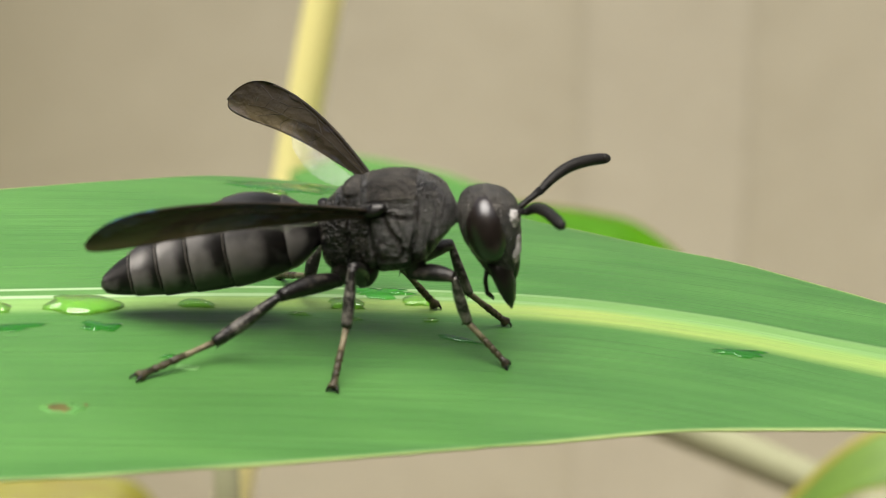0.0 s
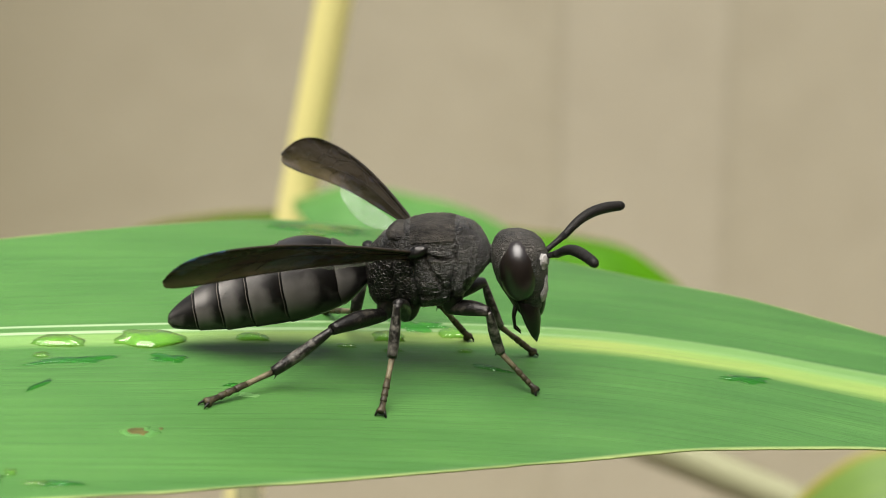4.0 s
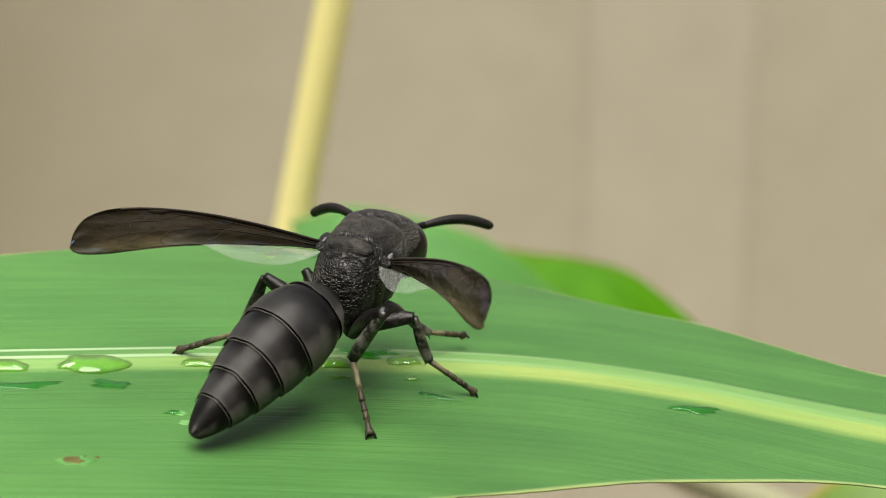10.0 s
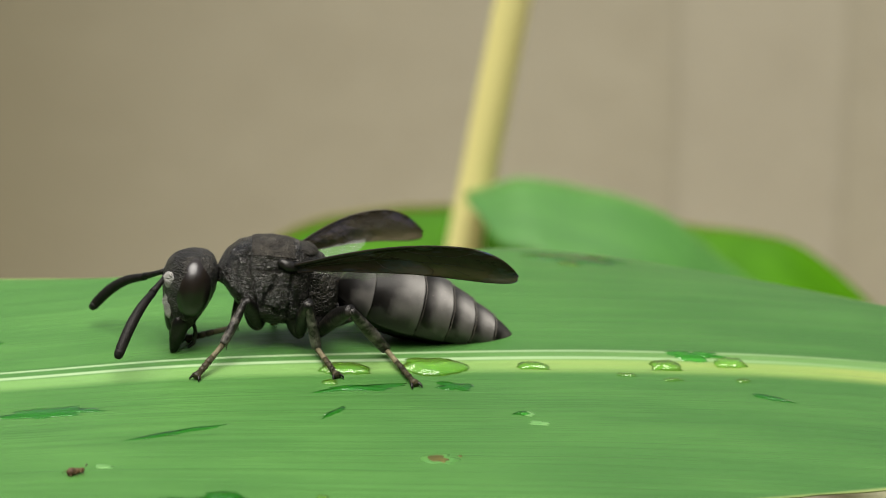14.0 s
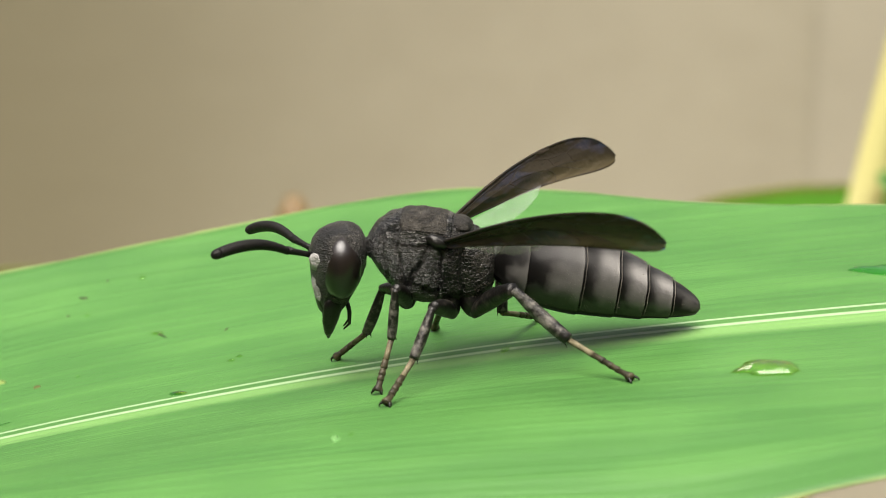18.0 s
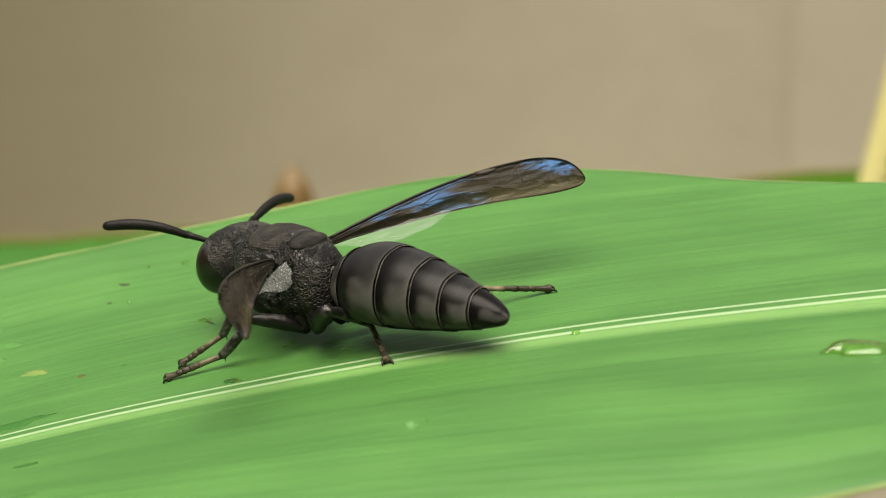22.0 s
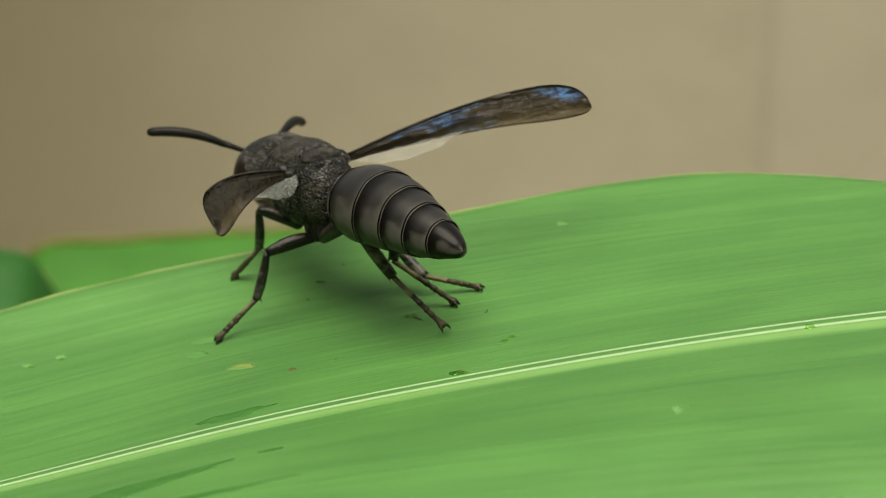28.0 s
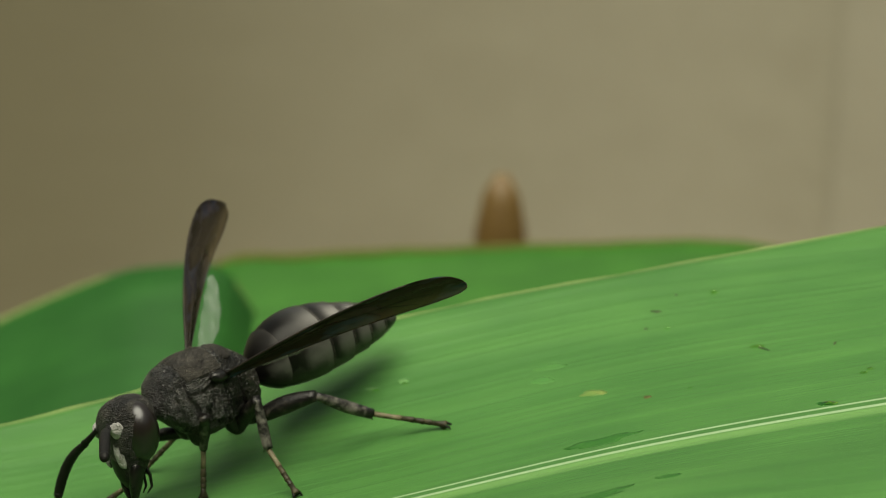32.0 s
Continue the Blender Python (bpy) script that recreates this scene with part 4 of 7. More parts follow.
def build_wasp():
    """The wasp in its resting shape; returns it and the parts that move."""
    wasp = tagged(new("wasp"), "matt black wasp with smoky wings standing on the green leaf", "wasp")
    moving = {}
    # thorax in its plates
    full = [(-2.38, -0.34, 0.34, 0.42), (-2.30, -0.34, 0.72, 0.84), (-2.12, -0.32, 0.98, 1.12), (-1.8, -0.22, 1.16, 1.34), (-1.4, -0.08, 1.28, 1.50), (-0.9, 0.03, 1.38, 1.66),
            (-0.3, 0.08, 1.46, 1.74), (0.4, 0.09, 1.50, 1.76), (1.1, 0.17, 1.48, 1.64), (1.6, 0.32, 1.40, 1.34), (1.95, 0.42, 1.28, 1.04), (2.2, 0.44, 1.10, 0.78), (2.38, 0.40, 0.80, 0.54),
            (2.50, 0.30, 0.5, 0.38), (2.55, 0.24, 0.36, 0.30)]
    # furrows of the sides, as lines in the side view: x, z to x, z and depth
    furrows = [(1.42, 1.25, 0.95, -1.3, 0.13), (0.15, 0.70, 0.75, -0.65, 0.10), (-0.42, 0.85, -0.32, -1.6, 0.13), (1.35, 0.72, -0.55, 0.82, 0.09), (-1.15, 0.75, -1.25, -1.4, 0.09), (0.95, -0.75, -0.3, -0.95, 0.07),
               (1.95, 0.9, 1.55, -0.9, 0.06)]

    def furrow(p):
        out = 0.0
        p = Vector((p.x + 0.16 * noise.noise(p * 1.7), p.y, p.z + 0.16 * noise.noise(p * 1.7 + Vector((5, 0, 0)))))
        for xa, za, xb, zb, depth in furrows:
            dx, dz = xb - xa, zb - za
            k = max(0.0, min(1.0, ((p.x - xa) * dx + (p.z - za) * dz) / (dx * dx + dz * dz)))
            d = math.hypot(p.x - xa - k * dx, p.z - za - k * dz)
            out += 1.5 * depth * math.exp(-(d / 0.085) ** 2)
        return out * step(0.55, 0.95, abs(p.y))

    def plate(name, x0, x1, swell, mat, label="", a0=0.0, a1=360.0, rough=1.0, pile=0):
        rows = [s for s in smooth_sections(full, 110) if x0 <= s[0] <= x1]
        rows = [(x, zc, hy + swell * max(0.0, math.sin(math.pi * i / (len(rows) - 1))) ** 0.3, hz + swell * max(0.0, math.sin(math.pi * i / (len(rows) - 1))) ** 0.3)
                for i, (x, zc, hy, hz) in enumerate(rows)]
        bm = bmesh.new()
        loft(bm, rows, 90 if a1 - a0 > 300 else 40, a0, a1, power=0.84)
        bmesh.ops.recalc_face_normals(bm, faces=bm.faces)
        bm.normal_update()
        for v in bm.verts:
            side = step(1.35, 0.7, v.co.z)
            n = 0.040 * noise.noise(v.co * 2.3) + side * rough * (0.050 * abs(noise.noise(Vector((v.co.x * 2.6, v.co.y * 3, v.co.z * 6.5)))) + 0.022 * noise.noise(v.co * 11))
            v.co += v.normal * (n - furrow(v.co))
        hairs = bm.copy() if pile else None
        ob = wpart(name, bm, mat, wasp, label)
        if pile:
            fringe(ob, hairs, len(name), pile, "body_hair", "short grey-brown hairs", False, 0.11)
            hairs.free()
        return ob

    plate("pronotum", 1.46, 2.56, 0.03, THORAX, pile=350)
    plate("mesothorax", -0.70, 1.56, 0.04, THORAX, pile=600)
    plate("propodeum", -2.39, -0.66, 0.0, NETTED, "coarsely pitted rear of the thorax", rough=1.5, pile=450)
    plate("scutum", -0.52, 1.36, 0.075, DORSUM, "dusty smooth back plate", -52, 52, 0.3, pile=350)
    bm = bmesh.new()
    ball(bm, (-0.98, 0, 1.42), (0.50, 0.96, 0.30), Matrix.Rotation(radians(-14), 4, "Y"))
    bm.normal_update()
    roughen(bm, 0.03, 5)
    wpart("scutellum", bm, DORSUM, wasp)
    bm = bmesh.new()
    ball(bm, (-1.52, 0, 1.10), (0.30, 0.85, 0.24), Matrix.Rotation(radians(-38), 4, "Y"))
    wpart("metanotum", bm, THORAX, wasp)
    for s in (1, -1):
        bm = bmesh.new()
        ball(bm, (-0.18, 1.42 * s, 1.00), (0.44, 0.26, 0.24), Matrix.Rotation(radians(-18), 4, "Y"))
        bm.normal_update()
        roughen(bm, 0.04, 5, s)
        wpart("tegula", bm, BEAK, wasp, "glossy black scale over the wing base")
        bm = bmesh.new()
        ball(bm, (-0.62, 1.36 * s, 0.95), (0.24, 0.22, 0.20), None, 14, 10)
        wpart("axillary_plate", bm, THORAX, wasp)
        # side plates
        plate("mesopleuron", -0.26, 0.98, 0.07, THORAX, "", 66 if s > 0 else -126, 126 if s > 0 else -66, 1.6)
        plate("metapleuron", -1.12, -0.44, 0.05, NETTED, "", 66 if s > 0 else -132, 132 if s > 0 else -66, 1.6)
        bm = bmesh.new()
        ball(bm, (1.60, 1.33 * s, 0.30), (0.07, 0.06, 0.24), Matrix.Rotation(radians(-20), 4, "Y"), 12, 8)
        wpart("shoulder_mark", bm, DOWN, wasp, "pale downy fleck on the shoulder")
    bm = bmesh.new()
    tube(bm, [(2.3, 0, 0.15), (2.52, 0, 0.22), (2.8, 0, 0.15)], [0.42, 0.36, 0.4], 16)
    wpart("neck", bm, THORAX, wasp)

    # head, built round the neck joint: sections from the crown down to the mouth
    rows = [(1.04, 0.98, 0.35, 0.22), (0.96, 1.0, 0.85, 0.55), (0.75, 1.05, 1.32, 0.85), (0.4, 1.10, 1.66, 1.04), (0.0, 1.15, 1.80, 1.10), (-0.5, 1.22, 1.78, 1.08), (-1.0, 1.32, 1.56, 0.98),
            (-1.5, 1.46, 1.18, 0.78), (-2.0, 1.62, 0.80, 0.55), (-2.3, 1.72, 0.50, 0.36), (-2.4, 1.75, 0.2, 0.15)]
    bm = bmesh.new()
    loft(bm, [(x, zc + 0.03, hy, hz * 1.02) for x, zc, hy, hz in smooth_sections(rows, 34)], 44, power=0.96)
    for v in bm.verts:
        v.co = Vector((v.co.z, v.co.y, v.co.x))
    bmesh.ops.recalc_face_normals(bm, faces=bm.faces)
    bm.normal_update()
    roughen(bm, 0.03, 4)
    roughen(bm, 0.014, 11)
    head = wpart("head", bm, HEAD, wasp, "", NECK)
    moving["head"] = head
    for s in (1, -1):
        bm = bmesh.new()
        ball(bm, (1.17, 1.02 * s, -0.42), (0.78, 0.90, 1.24), Matrix.Rotation(radians(-4 * s), 4, "X") @ Matrix.Rotation(radians(-10), 4, "Y"), 48, 36)
        wpart("eye", bm, EYE, head, "glossy dark brown compound eye")
        bm = bmesh.new()
        rings = [(1.50, 0.72 * s, -1.5), (1.72, 0.62 * s, -2.0), (1.90, 0.42 * s, -2.55), (2.03, 0.20 * s, -3.05), (2.10, 0.05 * s, -3.36)]
        tube(bm, rings, [0.40, 0.46, 0.38, 0.22, 0.04], 16, 0.62)
        wpart("mandible", bm, BEAK, head, "long pointed glossy black mandible")
        bm = bmesh.new()
        ball(bm, (2.10, 0.52 * s, 0.08), (0.20, 0.24, 0.24), None, 14, 10)
        wpart("antenna_socket", bm, HEAD, head)
        bm = bmesh.new()
        tube(bm, [(1.2, 0.3 * s, -1.85), (1.12, 0.32 * s, -2.4), (1.2, 0.3 * s, -2.85), (1.45, 0.22 * s, -3.05)], [0.09, 0.075, 0.06, 0.03], 8)
        wpart("palp", bm, LIMB, head)
        bm = bmesh.new()
        ball(bm, (2.06, 1.05 * s, -0.04), (0.17, 0.36, 0.34), Matrix.Rotation(radians(40 * s), 4, "Z") @ Matrix.Rotation(radians(-25), 4, "X"), 20, 14)
        bm.normal_update()
        roughen(bm, 0.07, 7, s)
        wpart("eye_margin", bm, DOWN, head, "silvery down along the inner eye margin")
        bm = bmesh.new()
        ball(bm, (2.20, 0.70 * s, -1.10), (0.14, 0.24, 0.58), Matrix.Rotation(radians(32 * s), 4, "Z"), 20, 14)
        bm.normal_update()
        roughen(bm, 0.08, 6, s + 3)
        wpart("cheek_down", bm, DOWN, head, "silvery down beside the clypeus")
    bm = bmesh.new()
    ball(bm, (1.98, 0, -1.40), (0.36, 0.56, 0.98), Matrix.Rotation(radians(-6), 4, "Y"))
    roughen(bm, 0.02, 6)
    wpart("clypeus", bm, BEAK, head, "smooth black shield over the mouth")
    bm = bmesh.new()
    ball(bm, (1.95, 0, -2.15), (0.24, 0.42, 0.52))
    wpart("labrum", bm, BEAK, head)
    for y, x in ((0, 1.42), (0.28, 1.12), (-0.28, 1.12)):
        bm = bmesh.new()
        ball(bm, (x, y, 0.90 - 0.25 * abs(y)), (0.12, 0.12, 0.10), None, 12, 8)
        wpart("ocellus", bm, EYE, head)

    # abdomen in overlapping rings, built round the waist joint
    prof = [(0.0, 0.30), (0.2, 0.56), (0.5, 0.90), (0.95, 1.27), (1.4, 1.50), (2.0, 1.66), (2.8, 1.75), (3.8, 1.69), (4.8, 1.49), (5.8, 1.24), (6.7, 0.96), (7.4, 0.72), (7.9, 0.49), (8.15, 0.34), (8.27, 0.20), (8.32, 0.03)]

    def girth(u):
        return max(0.02, curve_at(prof, u))

    def axis(u):
        return 0.12 * math.sin(math.pi * min(u, 6) / 6) - 0.60 * (u / 8.3) ** 2

    def flatten(bm):
        # the belly is flatter than the back
        for v in bm.verts:
            zc = axis(max(0.0, -v.co.x))
            if v.co.z < zc:
                v.co.z = zc + 0.87 * (v.co.z - zc)

    bm = bmesh.new()
    loft(bm, [(-u, axis(u), 0.90 * girth(u), 0.88 * girth(u)) for u in [8.1 * i / 30 for i in range(31)]], 24)
    flatten(bm)
    abdomen = wpart("abdomen", bm, GASTER, wasp, "", WAIST)
    moving["abdomen"] = abdomen
    cuts = [0.0, 1.12, 3.30, 4.72, 5.88, 6.98, 8.32]
    for i in range(6):
        u0, u1 = cuts[i], cuts[i + 1]
        last = i == 5
        over = 0.0 if last else 0.14
        steps = 16
        rows = []
        for k in range(steps + 1):
            u = max(0.0, u0 - (0.10 if i else 0)) + (u1 + over + (0.10 if last else 0.0) - u0) * k / steps
            u = min(u, 8.32)
            grow = (0.10 * (k / steps) ** 1.3 - 0.045 + 0.035 * math.sin(math.pi * k / steps)) if not last else 0.035 * math.sin(math.pi * k / steps) - 0.03 * (1 - k / steps)
            if i == 1:
                grow += 0.03 * math.sin(math.pi * k / steps)
            rows.append((-u, axis(u), 1.01 * girth(u) - 0.03 + grow, 0.99 * girth(u) + 0.01 + grow))
        if not last:
            x, zc, hy, hz = rows[-1]
            rows.append((x - 0.016, zc, hy - 0.02, hz - 0.02))
            rows.append((x - 0.008, zc, hy - 0.05, hz - 0.05))
            rows.append((x + 0.16, zc, hy - 0.11, hz - 0.11))
        bm = bmesh.new()
        far = bm.verts.layers.float.new("hind")
        flank = bm.verts.layers.float.new("flank")
        rings = loft(bm, rows[:steps + 1], 56, -128, 128, cap=False)
        for k, ring in enumerate(rings):
            for j, v in enumerate(ring):
                # dust gathers at the hind margin and low on the flanks
                low = step(84, 128, abs(-128 + 256 * j / 56) + 26 * noise.noise(v.co * 2.1))
                v[far] = (0.25 if last else 1.0) * min(1.0, max((k / steps) ** 1.6, 0.80 * low))
                # the flank band carries bloom and painted sheen, fading out lower down
                a = abs(-128 + 256 * j / 56) + 14 * noise.noise(v.co * 2.0 + Vector((0, 0, 9)))
                v[flank] = (0.10 + 0.90 * step(48, 80, a)) * (1 - step(92, 122, a)) * step(0.22, 0.62, k / steps + 0.07 * noise.noise(v.co * 3.1))
        if not last:
            loft(bm, [rows[steps]] + rows[steps + 1:], 56, -128, 128, cap=False)
        bm.normal_update()
        roughen(bm, 0.012, 1.6, i)
        waver(bm, u0, u1, i)
        flatten(bm)
        fringe(abdomen, bm, i, 150, length=0.09)
        wpart("tergite", bm, GASTER, abdomen)
        if not last:
            # pale hind rim of the ring
            u = u1 + over
            bm = bmesh.new()
            hy, hz = rows[-4][2], rows[-4][3]
            loft(bm, [(-u + 0.018, axis(u), hy - 0.020, hz - 0.020), (-u + 0.004, axis(u), hy - 0.006, hz - 0.006), (-u - 0.008, axis(u), hy - 0.006, hz - 0.006), (-u - 0.018, axis(u), hy - 0.03, hz - 0.03)],
                 48, -122, 122, cap=False)
            waver(bm, u0, u1, i)
            flatten(bm)
            wpart("hind_rim", bm, RIM, abdomen, "thin pale rim")
        rows = []
        for k in range(9):
            u = u0 + (u1 + over * 0.7 - u0) * k / 8
            rows.append((-u, axis(u), 1.0 * girth(u), 0.93 * girth(u) + 0.05 * (k / 8) ** 2))
        bm = bmesh.new()
        loft(bm, rows, 20, 118, 242, cap=False)
        flatten(bm)
        wpart("sternite", bm, GASTER, abdomen)

    # wings: x along the wing, y towards its hind margin; mirrored for the right side
    def wing(side):
        s = side
        lead = [(0, 0.02), (2, -0.06), (5, -0.14), (7.6, -0.12), (8.8, -0.02), (9.6, 0.17), (10.2, 0.48), (10.55, 0.88), (10.72, 1.26), (10.75, 1.44)]
        hind = [(0, 0.32), (1.2, 0.46), (3, 0.78), (5, 1.08), (7, 1.38), (8.8, 1.66), (9.6, 1.74), (10.2, 1.75), (10.5, 1.70), (10.68, 1.60), (10.75, 1.48)]

        def sweep(x):
            return 1.1 * (x / 10.75) + 0.36 * math.sin(math.pi * min(1.0, x / 10.75))

        bm = bmesh.new()
        tone = bm.verts.layers.float.new("chord")
        grid = []
        nx, ny = 60, 12
        for i in range(nx + 1):
            x = 10.75 * (1 - (1 - i / nx) ** 1.25)
            a, b = curve_at(lead, x), curve_at(hind, x)
            col = []
            for j in range(ny + 1):
                k = j / ny
                y = a + (b - a) * k
                z = 0.05 * math.sin(k * 9.0) * min(1, x / 3) * (1 - 0.4 * x / 10.75) - 0.10 * (x / 10.75) ** 3 + 0.10 * k * k
                vert = bm.verts.new((x, -(y - sweep(x)) * s, z))
                vert[tone] = k * min(1.0, x / 6.5)
                col.append(vert)
            grid.append(col)
        for i in range(nx):
            for j in range(ny):
                bm.faces.new((grid[i][j], grid[i + 1][j], grid[i + 1][j + 1], grid[i][j + 1]))
        r = bmesh.ops.solidify(bm, geom=bm.faces[:], thickness=0.018)
        fore = wpart("forewing", bm, FOREWING, wasp, "smoky brown wing with a blue sheen")

        def on(x, k):
            a, b = curve_at(lead, x), curve_at(hind, x)
            y = a + (b - a) * k
            z = 0.05 * math.sin(k * 9.0) * min(1, x / 3) * (1 - 0.4 * x / 10.75) - 0.10 * (x / 10.75) ** 3 + 0.10 * k * k
            return (x, -(y - sweep(x)) * s, z)

        veins = [([(0, 0.03), (2.5, 0.02), (5, 0.02), (7.2, 0.02), (8.6, 0.03)], 0.075), ([(0.1, 0.35), (2, 0.22), (4, 0.16), (6, 0.12), (7.0, 0.03)], 0.05),
                 ([(0.2, 0.6), (2.5, 0.5), (4.2, 0.46), (5.4, 0.5), (6.6, 0.58)], 0.04), ([(0.4, 0.95), (2.5, 0.93), (5, 0.95), (8, 0.97), (9.8, 0.97)], 0.035),
                 ([(4.2, 0.46), (5.0, 0.2), (5.2, 0.12)], 0.035), ([(6.0, 0.12), (7.0, 0.32), (8.2, 0.34), (9.3, 0.12)], 0.035), ([(7.0, 0.32), (7.1, 0.58), (6.6, 0.58)], 0.03),
                 ([(8.2, 0.34), (8.3, 0.6), (7.1, 0.58)], 0.03), ([(4.2, 0.46), (4.6, 0.75), (5.2, 0.95)], 0.03), ([(6.6, 0.58), (7.0, 0.8), (6.8, 0.96)], 0.03),
                 ([(8.3, 0.6), (9.4, 0.66)], 0.022), ([(7.1, 0.58), (8.6, 0.84)], 0.02)]
        for path, w in veins:
            bm = bmesh.new()
            pts = []
            for (xa, ka), (xb, kb) in zip(path, path[1:]):
                for q in range(5):
                    pts.append(on(xa + (xb - xa) * q / 5, ka + (kb - ka) * q / 5))
            pts.append(on(*path[-1]))
            tube(bm, pts, [w * (0.9 if w > 0.06 else 0.6) * (1 - 0.4 * i / len(pts)) for i in range(len(pts))], 6)
            wpart("vein", bm, VEIN, fore)
        bm = bmesh.new()
        ball(bm, on(7.0, 0.06), (0.45, 0.12, 0.05), None, 12, 8)
        wpart("wing_spot", bm, VEIN, fore)
        # the small clear hind wing under the base
        bm = bmesh.new()
        grid = []
        for i in range(25):
            x = 0.2 + 5.2 * i / 24
            a = 0.42 + 0.13 * x
            b = a + curve_at([(0.2, 0.1), (1.2, 0.55), (2.6, 0.82), (4.0, 0.66), (4.9, 0.34), (5.4, 0.04)], x)
            grid.append([bm.verts.new((x, -(a - sweep(x) + (b - a) * k / 6) * s, -0.10 - 0.30 * (k / 6) + 0.05 * math.sin(x * 5 + k))) for k in range(7)])
        for i in range(24):
            for j in range(6):
                bm.faces.new((grid[i][j], grid[i + 1][j], grid[i + 1][j + 1], grid[i][j + 1]))
        bmesh.ops.solidify(bm, geom=bm.faces[:], thickness=0.012)
        wpart("hindwing", bm, HINDWING, fore, "small clear pale hind wing")
        return fore

    moving["wing_left"], moving["wing_right"] = wing(1), wing(-1)

    # antennae: x along the chord, bowed upwards and drooping at the tip
    for side in (1, -1):
        bm = bmesh.new()
        tube(bm, [(-0.05, 0, 0), (0.4, 0, 0.06), (0.9, 0, 0.12), (1.25, 0, 0.18)], [0.13, 0.11, 0.13, 0.16], 12)
        scape = wpart("antenna", bm, FEELER, wasp)
        pts = []
        for i in range(34):
            k = i / 33
            x = 1.18 + 3.45 * k
            pts.append((x, side * 0.10 * math.sin(math.pi * k), 0.17 + 0.42 * math.sin(math.pi * (0.12 + 0.80 * k)) - 0.20 - 0.22 * k * k))
        for q in range(11):
            bm = bmesh.new()
            a, b = 3 * q, 3 * q + 3
            seg = pts[a:b + 1]
            w = [0.145 + 0.078 * math.sin(math.pi * min(1.0, (a + i) / 44)) for i in range(4)]
            if q == 10:
                tube(bm, seg + [Vector(seg[-1]) + (Vector(seg[-1]) - Vector(seg[-2])) * 0.25], [w[0] * 0.98, w[1] * 0.98, w[2] * 0.90, w[3] * 0.58, w[3] * 0.1], 14)
            else:
                tube(bm, seg, [w[0] * 0.98, w[1], w[2], w[3] * 0.98], 14, cap=False)
            wpart("flagellomere", bm, FEELER, scape)
        moving["antenna_left" if side == 1 else "antenna_right"] = scape

    # legs: each segment along its own x, keyed on its own
    for leg in LEGS:
        name, side, hip, fem, tib, tar, thick = leg
        bm = bmesh.new()
        ball(bm, (hip[0] + 0.16, hip[1] * 0.85, hip[2] + 0.42), (0.44, 0.42, 0.66), Matrix.Rotation(radians(16), 4, "Y"), 18, 14)
        bm.normal_update()
        roughen(bm, 0.04, 3, hip[0])
        wpart("coxa", bm, LIMB, wasp)
        bm = bmesh.new()
        ks = [i / 16 for i in range(17)]
        tube(bm, [(fem * k, 0, 0.10 * math.sin(math.pi * k)) for k in ks], [thick * (0.62 + 0.55 * max(0.0, math.sin(math.pi * min(1, 0.12 + 0.80 * k))) ** 1.2) for k in ks], 14, 0.85)
        femur = wpart("femur", bm, LIMB, wasp)
        bm = bmesh.new()
        ball(bm, (0.02, 0, 0), (0.22, 0.2, 0.2), None, 12, 8)
        wpart("trochanter", bm, LIMB, femur)
        bm = bmesh.new()
        tube(bm, [(tib * k, 0, -0.05 * math.sin(math.pi * k)) for k in ks], [thick * (0.46 + 0.40 * k * (1.25 - k) * 2.0) for k in ks], 14, 0.9)
        tibia = wpart("tibia", bm, SHIN, wasp)
        for q in (0.09, -0.09):
            bm = bmesh.new()
            tube(bm, [(tib * 0.94, q, -0.10), (tib * 1.01, q * 1.3, -0.17), (tib * 1.06, q * 1.5, -0.22)], [0.03, 0.022, 0.006], 6)
            wpart("spur", bm, LIMB, tibia)
        # tarsus of five joints, the last a broad pad with a pair of claws
        bm = bmesh.new()
        ends = [0, 0.40, 0.57, 0.70, 0.80, 1.0]
        tube(bm, [(tar * ends[0], 0, 0), (tar * 0.12, 0, 0), (tar * 0.3, 0, 0), (tar * ends[1], 0, 0)], [0.125, 0.115, 0.11, 0.125], 12)
        tarsus = wpart("tarsus", bm, SHANK, wasp, "pale grey-brown jointed foot")
        for a, b in zip(ends[1:], ends[2:]):
            wide = 0.130 if b < 1 else 0.185
            bm = bmesh.new()
            tube(bm, [(tar * (a - 0.015), 0, 0), (tar * (0.5 * a + 0.5 * b), 0, 0.01), (tar * (0.15 * a + 0.85 * b), 0, 0), (tar * b, 0, -0.01)], [0.105, 0.115, wide, wide * 0.9], 12, 1.15)
            wpart("tarsomere", bm, TARSUS, tarsus)
        for q in (1, -1):
            bm = bmesh.new()
            tube(bm, [(tar * 0.95, 0.05 * q, 0), (tar * 1.00, 0.16 * q, 0.03), (tar * 1.05, 0.21 * q, -0.01), (tar * 1.07, 0.21 * q, -0.09)], [0.08, 0.06, 0.04, 0.012], 8)
            wpart("claw", bm, LIMB, tarsus)
        moving[name] = (femur, tibia, tarsus)
    return wasp, moving


# name, side, hip in body space, lengths of femur, tibia and tarsus, thickness
LEGS = [("front_left", 1, (0.78, 0.62, -1.78), 1.8, 2.0, 2.1, 0.28), ("front_right", -1, (0.78, -0.62, -1.78), 1.8, 2.0, 2.1, 0.28),
        ("middle_left", 1, (-0.95, 0.70, -1.98), 2.2, 2.1, 2.4, 0.305), ("middle_right", -1, (-0.95, -0.70, -1.98), 2.2, 2.1, 2.4, 0.305),
        ("hind_left", 1, (-1.78, 0.72, -1.84), 2.9, 2.8, 3.2, 0.35), ("hind_right", -1, (-1.78, -0.72, -1.84), 2.9, 2.8, 3.2, 0.35)]

